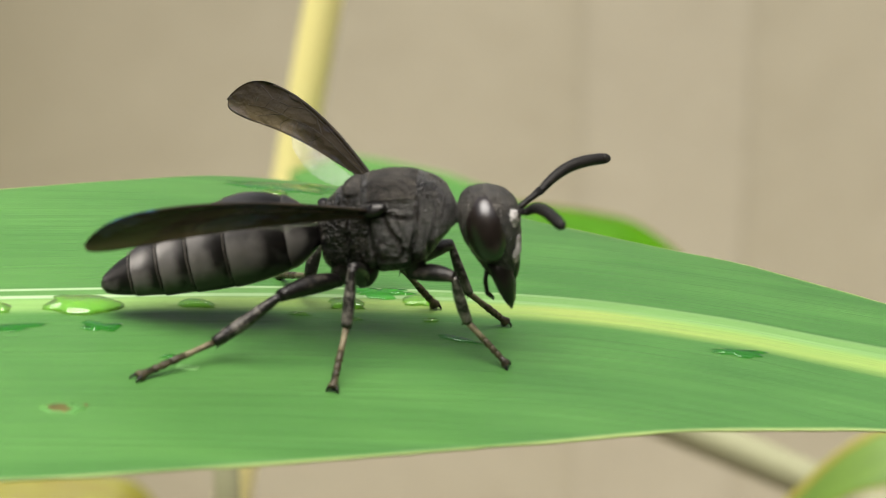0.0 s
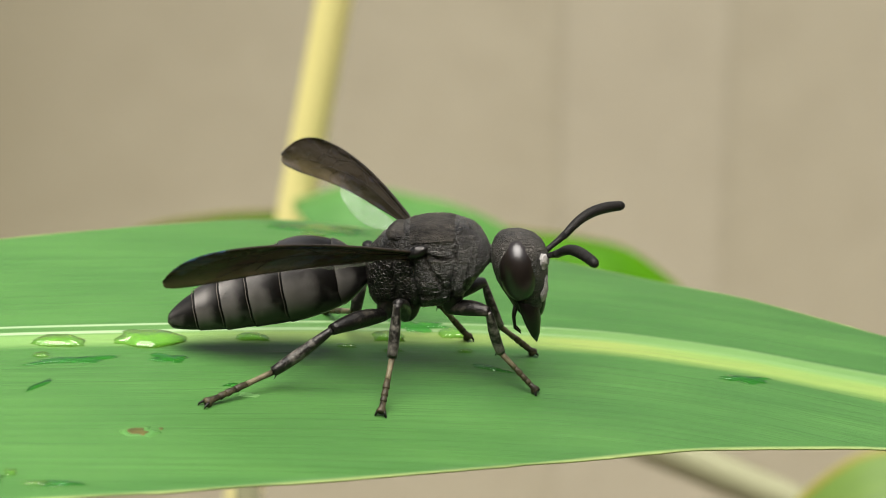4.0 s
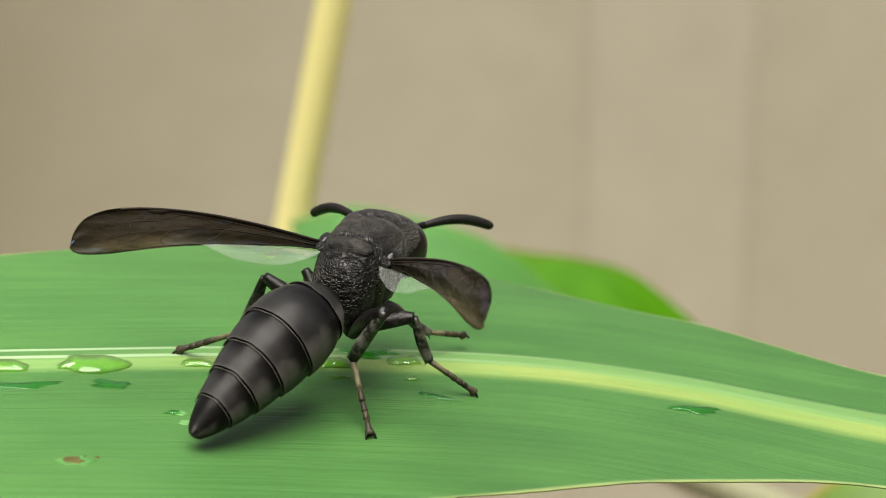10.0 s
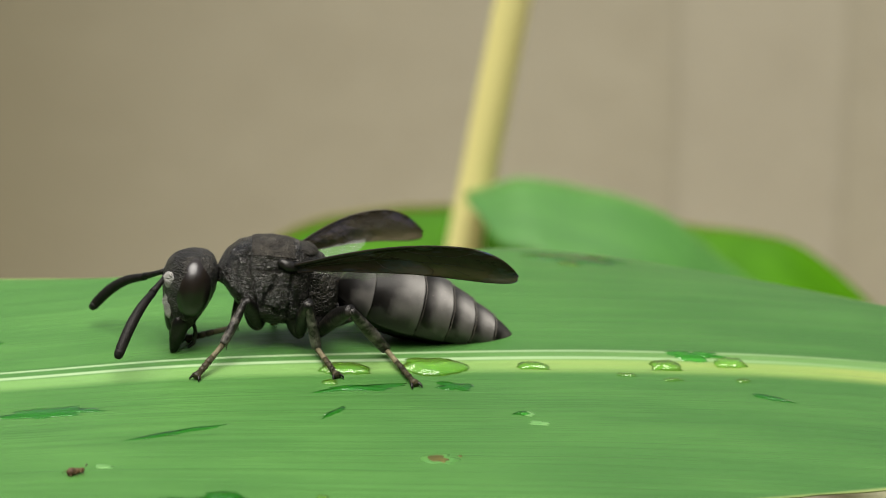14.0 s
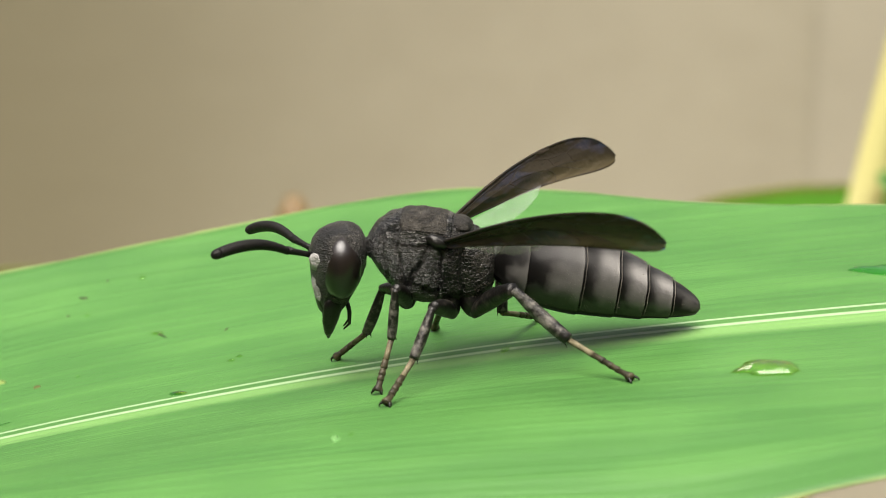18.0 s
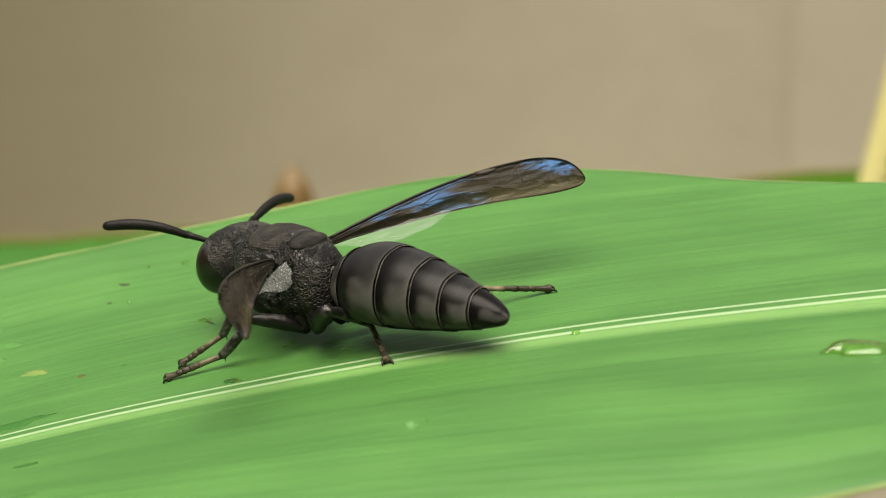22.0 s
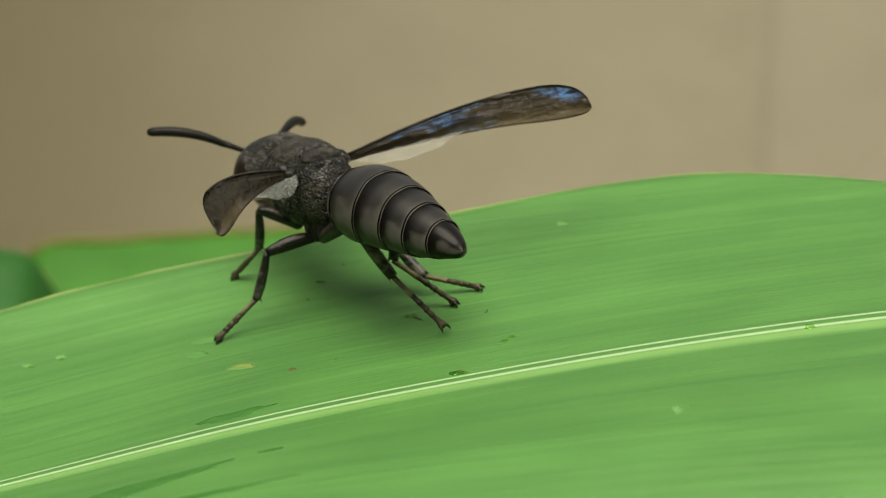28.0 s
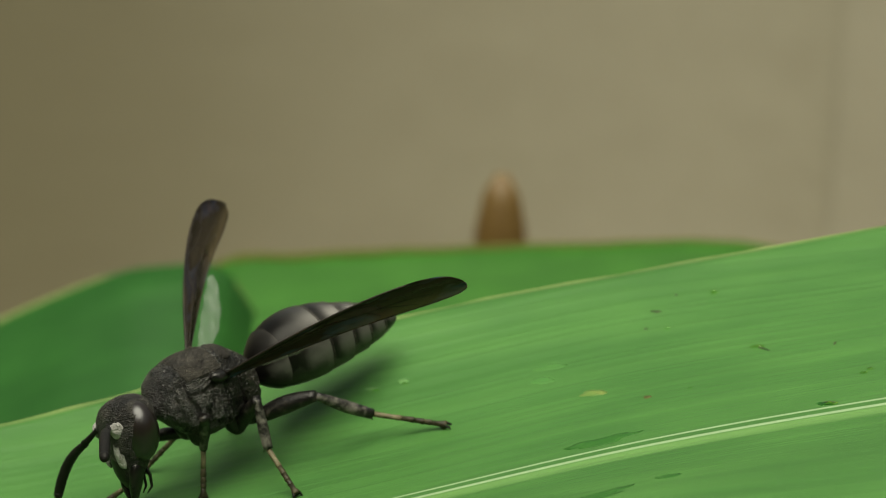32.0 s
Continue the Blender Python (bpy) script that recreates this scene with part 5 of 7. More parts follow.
# usual and highest rise of the femur in degrees, and how far it is splayed sideways
STANCE = {"front": (-16, 69, 0.35), "middle": (14, 55, 0.42), "hind": (14, 36, 0.6)}

wasp, moving = build_wasp()


# ---- how the wasp moves ----


def glide(rows, t):
    """Reads a table of (seconds, values...) at t on curves that never overshoot."""
    if t <= rows[0][0]:
        return rows[0][1:]
    if t >= rows[-1][0]:
        return rows[-1][1:]
    k = 0
    while rows[k + 1][0] < t:
        k += 1
    h = rows[k + 1][0] - rows[k][0]
    u = (t - rows[k][0]) / h

    def slope(i, c):
        if i == 0 or i == len(rows) - 1:
            return 0.0
        a = (rows[i][c] - rows[i - 1][c]) / (rows[i][0] - rows[i - 1][0])
        b = (rows[i + 1][c] - rows[i][c]) / (rows[i + 1][0] - rows[i][0])
        return 0.0 if a * b <= 0 else 2 * a * b / (a + b)

    return tuple((2 * u ** 3 - 3 * u * u + 1) * rows[k][c] + (u ** 3 - 2 * u * u + u) * h * slope(k, c)
                 + (3 * u * u - 2 * u ** 3) * rows[k + 1][c] + (u ** 3 - u * u) * h * slope(k + 1, c) for c in range(1, len(rows[k])))


def attitude(yaw, pitch, roll=0.0):
    return Matrix.Rotation(radians(yaw), 4, "Z") @ Matrix.Rotation(-radians(pitch), 4, "Y") @ Matrix.Rotation(radians(roll), 4, "X")


def along(origin, x_axis, near_y):
    """A pose with its x along x_axis and its y as near as may be to near_y."""
    x = Vector(x_axis).normalized()
    y = Vector(near_y) - x * x.dot(Vector(near_y))
    y.normalize()
    z = x.cross(y)
    m = Matrix((x, y, z)).transposed().to_4x4()
    m.translation = Vector(origin)
    return m


def reach(hip, foot, fem, tib, tar, side, up, rise, top, splay):
    """Femur, tibia and tarsus poses for a leg from hip to foot, all in one space: the femur held out nearly level, the shin down, the tarsus laid flatter towards the foot."""
    out = foot - hip
    flat = out - up * out.dot(up)
    # a leg stretched far is splayed less
    way = flat.normalized() + Vector((0, side * splay * (1 - 0.5 * step(4.0, 6.5, flat.length)), 0))
    way = (way - up * way.dot(up)).normalized()
    span = 0.985 * (tib + tar)
    # the knee is held clear of the leaf, at the height that lets shin and tarsus stretch to the foot
    best = None
    for k in range(-85, top):
        a = radians(k)
        p = hip + (way * math.cos(a) + up * math.sin(a)) * fem
        e = (foot - p).length
        cost = 2.0 * abs(e - 0.955 * (tib + tar)) + 0.012 * abs(k - rise) + 4.0 * max(0.0, e - span) + 2.0 * max(0.0, 0.8 - (p - foot).dot(up))
        if best is None or cost < best[0]:
            best = (cost, p)
    knee = best[1]
    v = foot - knee
    if v.length > span:
        knee = hip + out.normalized() * fem
        v = foot - knee
        if v.length > span:
            foot = knee + v.normalized() * span
            v = foot - knee
    if v.length < abs(tib - tar) + 0.15:
        v = v.normalized() * (abs(tib - tar) + 0.15)
        knee = foot - v
    e = v.length
    c = max(-1.0, min(1.0, (tib * tib + e * e - tar * tar) / (2 * tib * e)))
    line = v.normalized()
    # the ankle lies low, on the body's side of the shin
    low = foot.dot(up) + 0.30
    base, reach_out = knee + line * tib * c, tib * math.sqrt(max(0.0, 1 - c * c))
    inward = -(way - line * line.dot(way)).normalized()
    other = line.cross(inward)
    best = None
    for q in range(-18, 19):
        a = radians(5 * q)
        bend = inward * math.cos(a) + other * math.sin(a)
        p = base + bend * reach_out
        cost = max(0.0, low - p.dot(up)) * 3 + abs(q) * 0.01
        if best is None or cost < best[0]:
            best = (cost, p)
    ankle = best[1]
    hinge = way.cross(up)
    return along(hip, knee - hip, -hinge), along(knee, ankle - knee, -hinge), along(ankle, foot - ankle, -hinge)


def set_down(m):
    m = m.copy()
    m.translation = m.translation * MM
    return m


def motions():
    body = [
        (0, 7.44, -1.25, 4.21, -4.40, 5.08, 1.22), (1, 7.44, -1.25, 4.21, -4.40, 5.08, 1.22), (6, 7.44, -1.25, 4.21, -4.40, 5.08, 1.22),
        (7, 7.44, -1.25, 4.21, -4.40, 5.08, 1.22), (8, 7.46, -1.66, 4.36, -0.96, 5.26, 1.11), (8.5, 7.62, -1.53, 4.50, 4.29, 5.44, 0.74),
        (9, 7.58, -1.86, 4.48, 9.60, 5.06, 4.44), (9.5, 7.44, -2.23, 4.43, 39.82, 4.64, 7.91), (10, 6.88, 0.09, 4.56, 69.05, 3.17, 7.00),
        (10.5, 7.78, 1.40, 4.19, 54.14, 0.33, 2.52), (11, 7.10, 3.00, 4.24, 77.77, -4.84, -2.62), (11.5, 5.58, 2.99, 4.04, 103.58, -9.00, -1.92),
        (12, 4.56, 4.58, 3.55, 111.52, -14.97, 5.51), (12.5, 1.31, 4.83, 3.52, 140.96, -9.09, 10.27), (13, -2.38, 4.39, 2.78, 173.32, -1.20, 9.26),
        (13.5, -6.07, 3.53, 2.87, 189.51, 6.09, 3.59), (14, -10.06, 1.90, 3.56, 186.46, 6.55, 6.70), (15, -16.41, -0.35, 4.45, 188.76, 5.56, 5.89),
        (15.5, -21.15, -2.60, 4.46, 194.51, 7.78, 2.18), (17.5, -36.58, -3.96, 3.18, 186.37, 4.12, 4.51), (18, -41.54, -4.47, 3.54, 178.57, 4.58, 5.39),
        (19, -45.25, -2.36, 1.93, 152.02, -13.45, 4.51), (20, -45.53, -1.23, 1.87, 152.09, -19.35, 1.82), (20.5, -45.48, -0.83, 1.72, 153.35, -17.68, -1.44),
        (21, -45.25, -0.31, 1.59, 152.56, -19.46, -1.52), (22, -49.84, 1.05, -0.00, 140.12, -6.52, 0.54), (22.5, -52.91, 3.03, -0.61, 133.58, 3.15, -4.47),
        (23, -56.45, 6.74, -0.44, 114.01, 6.91, -5.70), (23.5, -57.11, 8.28, 0.67, 103.84, 1.26, -0.98), (24, -58.08, 8.44, 0.81, 113.68, -1.03, -4.84),
        (25, -58.20, 8.49, 1.16, 116.01, -3.11, -1.20), (27.5, -58.27, 8.78, 0.97, 124.11, -3.74, -2.67), (28, -58.37, 8.70, 0.95, 122.88, -4.85, -4.08),
        (29, -58.56, 8.45, 1.17, 110.86, -2.55, -0.49), (29.6, -58.99, 7.54, 0.85, 132.81, -0.31, -3.30), (30, -61.38, 6.10, -0.44, 175.77, -4.03, 5.79),
        (30.5, -63.26, 7.28, -1.07, 188.30, -12.37, 3.26), (31, -66.74, 5.06, -2.39, 204.73, -13.52, 5.27),
        (31.5, -72.62, 3.69, -3.63, 201.30, -7.24, -1.17), (32, -77.42, 1.76, -5.10, 219.94, -10.94, 4.02),
    ]
    head_turn = [
        (0, 0.9, -5.7, -14.1), (1, 1.4, -6.0, -12.1), (6, 1.7, -9.6, -12.9), (7, 1.8, -8.6, -14.4), (8, -1.9, -10.1, -11.6), (8.5, -2.8, -11.9, -11.1),
        (9, -4.7, -15.2, -6.4), (9.5, 10.6, -14.4, -2.0), (10, 18.9, -12.0, 6.8), (10.5, 12.9, -11.8, 15.0), (11, 11.4, -10.1, 2.0), (11.5, 9.7, -7.1, 3.5),
        (12, 7.6, -9.4, 1.9), (12.5, 20.3, -9.7, -13.0), (13, 15.3, -6.3, -5.7), (13.5, 0.5, -11.0, -5.8), (14, 2.6, -7.0, 4.9), (15, 3.8, -15.5, 1.3),
        (15.5, -1.2, -11.3, 5.0), (17.5, 4.9, -12.5, 2.3), (18, 8.4, -12.7, 2.5), (19, 24.8, -1.1, -3.6), (20, 18.6, 3.6, -3.8), (20.5, 3.4, 6.7, -1.2),
        (21, -5.9, 10.5, 1.4), (22, -19.8, 11.3, -9.7), (22.5, -19.6, 12.4, -8.0), (23, -17.0, 7.5, -2.6), (23.5, -8.1, 9.4, -0.8), (24, -10.7, 10.8, -5.6),
        (25, -10.7, 8.6, -13.6), (27.5, -2.4, 11.4, -9.2), (28, -3.0, 12.9, -9.9), (29, -11.7, 14.8, -11.2), (29.6, -4.0, 1.6, -16.4),
        (30, 11.6, -2.6, -2.7), (30.5, 8.4, -4.4, -0.6), (31, -1.8, -0.9, 7.2), (31.5, -3.5, 4.1, 6.3), (32, -2.2, 0.6, 16.6),
    ]
    abdomen_turn = [
        (0, 5.1, 5.5), (1, 5.1, 5.5), (6, 5.1, 5.5), (7, 5.1, 5.5), (8, 7.9, 3.8), (8.5, 6.0, 0.8), (9, 2.1, -1.2), (9.5, -9.6, 10.9), (10, -18.3, 19.9),
        (10.5, -9.1, 23.7), (11, -10.5, 26.0), (11.5, -13.8, 24.3), (12, -10.7, 23.7), (12.5, -7.9, 3.2), (13, -9.9, 4.8), (13.5, 10.1, 8.1),
        (14, 10.7, 10.8), (15, 13.5, 13.4), (15.5, 13.9, 9.2), (17.5, 17.1, 8.6), (18, 6.8, 4.0), (19, 1.9, 8.2), (20, -0.2, 4.2), (20.5, -6.1, 9.2),
        (21, -5.4, 7.9), (22, 4.3, -1.1), (22.5, 4.6, -7.2), (23, 12.8, 3.3), (23.5, 1.3, 6.6), (24, 9.1, 11.6), (25, 5.1, 19.8), (27.5, 4.0, 2.7),
        (28, 5.4, 1.8), (29, 7.4, -0.8), (29.6, 2.5, 6.1), (30, -1.0, 15.5), (30.5, -3.3, 8.9), (31, -1.0, 3.3), (31.5, -4.2, 0.9), (32, 5.2, 1.1),
    ]
    wing_left = [
        (0, 127.0, 5.4), (1, 127.3, 6.1), (6, 124.4, 2.7), (7, 124.7, 3.6), (8, 123.7, 4.8), (8.5, 127.8, 5.1), (9, 129.0, 3.6), (9.5, 124.7, 1.3),
        (10, 140.0, 8.9), (10.5, 148.0, 12.1), (11, 148.9, 11.8), (11.5, 140.4, 3.6), (12, 140.3, 5.8), (12.5, 132.0, 15.2), (13, 141.3, 14.3),
        (13.5, 142.4, 12.5), (14, 139.1, 10.2), (15, 136.2, 18.4), (15.5, 122.3, 15.6), (17.5, 136.4, 16.2), (18, 138.6, 14.5), (19, 129.1, 17.1),
        (20, 129.9, 13.6), (20.5, 125.3, 16.5), (21, 126.3, 15.5), (22, 128.8, 2.6), (22.5, 130.8, 9.5), (23, 134.0, -5.5), (23.5, 134.1, 2.9),
        (24, 138.0, -0.4), (25, 135.4, -0.6), (27.5, 133.5, 3.5), (28, 136.7, 4.5), (29, 136.2, -4.1), (29.6, 132.6, 5.0), (30, 133.9, 12.3),
        (30.5, 152.6, 13.9), (31, 141.7, 14.2), (31.5, 137.4, 8.7), (32, 141.0, 13.1),
    ]
    wing_right = [
        (0, -142.4, 10.3), (1, -142.4, 11.5), (6, -141.5, 10.4), (7, -141.6, 9.9), (8, -142.9, 10.3), (8.5, -139.2, 11.9), (9, -126.7, 15.2),
        (9.5, -136.6, 16.1), (10, -139.7, 15.0), (10.5, -133.1, 8.8), (11, -133.9, 6.1), (11.5, -144.6, 9.4), (12, -147.7, -0.0), (12.5, -117.1, 9.8),
        (13, -119.9, 1.7), (13.5, -120.7, -5.2), (14, -125.4, -1.9), (15, -118.8, -1.9), (15.5, -130.5, 3.9), (17.5, -121.8, 5.1), (18, -125.9, 8.4),
        (19, -129.5, 9.5), (20, -128.1, 9.6), (20.5, -131.7, 9.3), (21, -133.8, 8.6), (22, -128.6, 7.7), (22.5, -131.7, 6.5), (23, -138.0, 8.8),
        (23.5, -136.8, 5.8), (24, -127.1, 11.0), (25, -130.0, 13.5), (27.5, -132.9, 12.1), (28, -128.3, 9.1), (29, -128.0, 13.6), (29.6, -134.0, 7.1),
        (30, -141.6, 13.1), (30.5, -126.7, 3.1), (31, -130.3, 7.8), (31.5, -140.6, 10.7), (32, -134.4, 16.5),
    ]
    feeler_left = [
        (0, 40.0, 23.2), (1, 41.0, 21.0), (6, 42.9, 25.1), (7, 43.4, 23.2), (8, 55.9, 23.2), (8.5, 59.8, 21.6), (9, 68.6, -5.7), (10, 34.4, -9.5),
        (10.5, 36.5, -4.3), (11.5, 47.1, 6.9), (12, 30.7, -8.7), (12.5, 63.3, 16.1), (13, 45.6, 13.9), (13.5, 59.6, 8.9), (14, 53.1, -35.5),
        (15, 53.0, -44.5), (15.5, 46.5, -25.9), (17.5, 42.5, -37.8), (18, 35.5, 16.9), (19, 24.8, 13.3), (20, 33.7, 18.3), (20.5, 15.5, 8.8),
        (21, 31.9, 10.4), (22, 58.2, 18.5), (22.5, 67.1, 18.2), (23, 53.3, -4.8), (23.5, 55.3, 10.7), (24, 77.1, 22.6), (25, 74.8, 27.9), (27.5, 58.8, 19.2),
        (28, 59.5, 22.8), (29, 79.7, 23.4), (29.6, 77.8, -19.8), (30, 25.0, -50.1), (30.5, 29.6, -57.7), (31, 61.5, -3.8),
    ]
    feeler_right = [
        (0, -69.1, 2.8), (1, -70.9, 5.6), (6, -65.0, 7.8), (7, -65.4, 5.5), (8, -53.6, 6.2), (8.5, -44.8, 8.0), (9, -36.9, -4.6), (9.5, -28.2, 3.7),
        (10, -58.0, 8.6), (10.5, -52.2, 9.5), (11, -39.5, -0.8), (12.5, -58.1, 6.0), (13, -53.4, 4.3), (13.5, -44.9, 14.9), (14, -41.8, -21.3),
        (15, -13.4, -50.6), (15.5, -51.0, 4.2), (17.5, -44.7, 6.2), (18, -57.3, 5.3), (19, -63.0, 8.1), (20, -70.0, 7.4), (20.5, -66.2, 1.1),
        (21, -59.1, 2.6), (23, -45.3, -21.1), (24, -34.5, -20.4), (25, -34.3, -19.9), (27.5, -41.8, -16.7), (28, -40.9, -17.2), (29, -43.2, -17.0),
        (30, -31.7, -15.6), (30.5, -17.6, -14.7), (31, 6.6, -37.8), (32, -67.5, -32.1),
    ]
    feet = {}
    feet["front_left"] = [
        (0, 11.86, 0.97, 0.00), (1, 11.86, 0.97, 0.00), (6, 11.86, 0.97, 0.00), (7, 11.86, 0.97, 0.00), (8, 11.91, 0.74, 0.00), (8.5, 11.23, 1.67, 0.00),
        (9, 11.22, 1.61, 0.00), (9.15, 11.22, 1.61, 0.00), (9.3, 9.62, 1.92, 0.80), (9.45, 8.02, 2.23, 0.00), (9.5, 8.02, 2.23, 0.00),
        (9.65, 8.02, 2.23, 0.00), (9.8, 6.51, 3.43, 0.80), (9.95, 5.01, 4.63, 0.00), (10, 5.01, 4.63, 0.00), (10.15, 5.01, 4.63, 0.00),
        (10.3, 6.07, 5.47, 0.68), (10.45, 7.14, 6.30, 0.00), (10.5, 7.14, 6.30, 0.00), (10.65, 7.14, 6.30, 0.00), (10.8, 5.84, 6.76, 0.69),
        (10.95, 4.54, 7.21, 0.00), (11, 4.54, 7.21, 0.00), (11.15, 4.54, 7.21, 0.00), (11.3, 2.99, 6.42, 0.80), (11.45, 1.45, 5.63, 0.00),
        (11.5, 1.45, 5.63, 0.00), (12, 1.45, 5.63, 0.00), (12.15, 1.45, 5.63, 0.00), (12.3, -0.53, 4.02, 0.80), (12.45, -2.50, 2.41, 0.00),
        (12.5, -2.50, 2.41, 0.00), (12.65, -2.50, 2.41, 0.00), (12.8, -5.14, 1.96, 0.80), (12.95, -7.77, 1.50, 0.00), (13, -7.77, 1.50, 0.00),
        (13.15, -7.77, 1.50, 0.00), (13.3, -8.38, 0.44, 0.62), (13.45, -9.00, -0.63, 0.00), (13.5, -9.00, -0.63, 0.00), (13.65, -9.00, -0.63, 0.00),
        (13.8, -11.05, -1.64, 0.80), (13.95, -13.11, -2.65, 0.00), (14, -13.11, -2.65, 0.00), (14.3, -13.11, -2.65, 0.00), (14.6, -15.56, -2.59, 0.80),
        (14.9, -18.01, -2.52, 0.00), (15, -18.01, -2.52, 0.00), (15.15, -18.01, -2.52, 0.00), (15.3, -20.19, -4.91, 0.80), (15.45, -22.37, -7.30, 0.00),
        (15.5, -22.37, -7.30, 0.00), (15.55, -22.37, -7.30, 0.00), (15.67, -25.48, -7.19, 0.90), (15.78, -28.59, -7.08, 0.00), (16.22, -28.59, -7.08, 0.00),
        (16.33, -31.26, -7.24, 0.90), (16.45, -33.93, -7.40, 0.00), (16.88, -33.93, -7.40, 0.00), (17, -36.52, -6.41, 0.90), (17.12, -39.11, -5.42, 0.00),
        (17.5, -39.11, -5.42, 0.00), (17.65, -39.11, -5.42, 0.00), (17.8, -41.32, -6.64, 0.80), (17.95, -43.53, -7.85, 0.00), (18, -43.53, -7.85, 0.00),
        (18.3, -43.53, -7.85, 0.00), (18.6, -46.32, -5.40, 0.80), (18.9, -49.12, -2.94, 0.00), (19, -49.12, -2.94, 0.00), (20, -48.97, -3.00, 0.00),
        (20.5, -48.86, -3.02, 0.00), (21, -48.93, -2.91, 0.00), (21.3, -48.93, -2.91, 0.00), (21.6, -51.72, -1.14, 0.80), (21.9, -54.51, 0.62, 0.00),
        (22, -54.51, 0.62, 0.00), (22.15, -54.51, 0.62, 0.00), (22.3, -56.16, 1.71, 0.80), (22.45, -57.80, 2.81, 0.00), (22.5, -57.80, 2.81, 0.00),
        (22.65, -57.80, 2.81, 0.00), (22.8, -59.41, 5.74, 0.80), (22.95, -61.01, 8.67, 0.00), (23, -61.01, 8.67, 0.00), (23.15, -61.01, 8.67, 0.00),
        (23.3, -61.42, 9.74, 0.57), (23.45, -61.83, 10.80, 0.00), (23.5, -61.83, 10.80, 0.00), (24, -62.06, 10.67, 0.00), (25, -62.06, 10.74, 0.00),
        (27.5, -62.03, 10.73, 0.00), (28, -62.03, 10.77, 0.00), (29, -61.99, 10.72, 0.00), (29.6, -61.77, 10.27, 0.00), (29.72, -61.77, 10.27, 0.00),
        (29.84, -63.14, 8.01, 0.80), (29.96, -64.51, 5.75, 0.00), (30, -64.51, 5.75, 0.00), (30.5, -64.55, 6.25, 0.00), (30.65, -64.55, 6.25, 0.00),
        (30.8, -66.11, 4.10, 0.80), (30.95, -67.66, 1.95, 0.00), (31, -67.66, 1.95, 0.00), (31.15, -67.66, 1.95, 0.00), (31.3, -70.92, 1.68, 0.80),
        (31.45, -74.17, 1.40, 0.00), (31.5, -74.17, 1.40, 0.00), (31.65, -74.17, 1.40, 0.00), (31.8, -75.72, 0.96, 0.80), (31.95, -77.28, 0.51, 0.00),
        (32, -77.28, 0.51, 0.00),
    ]
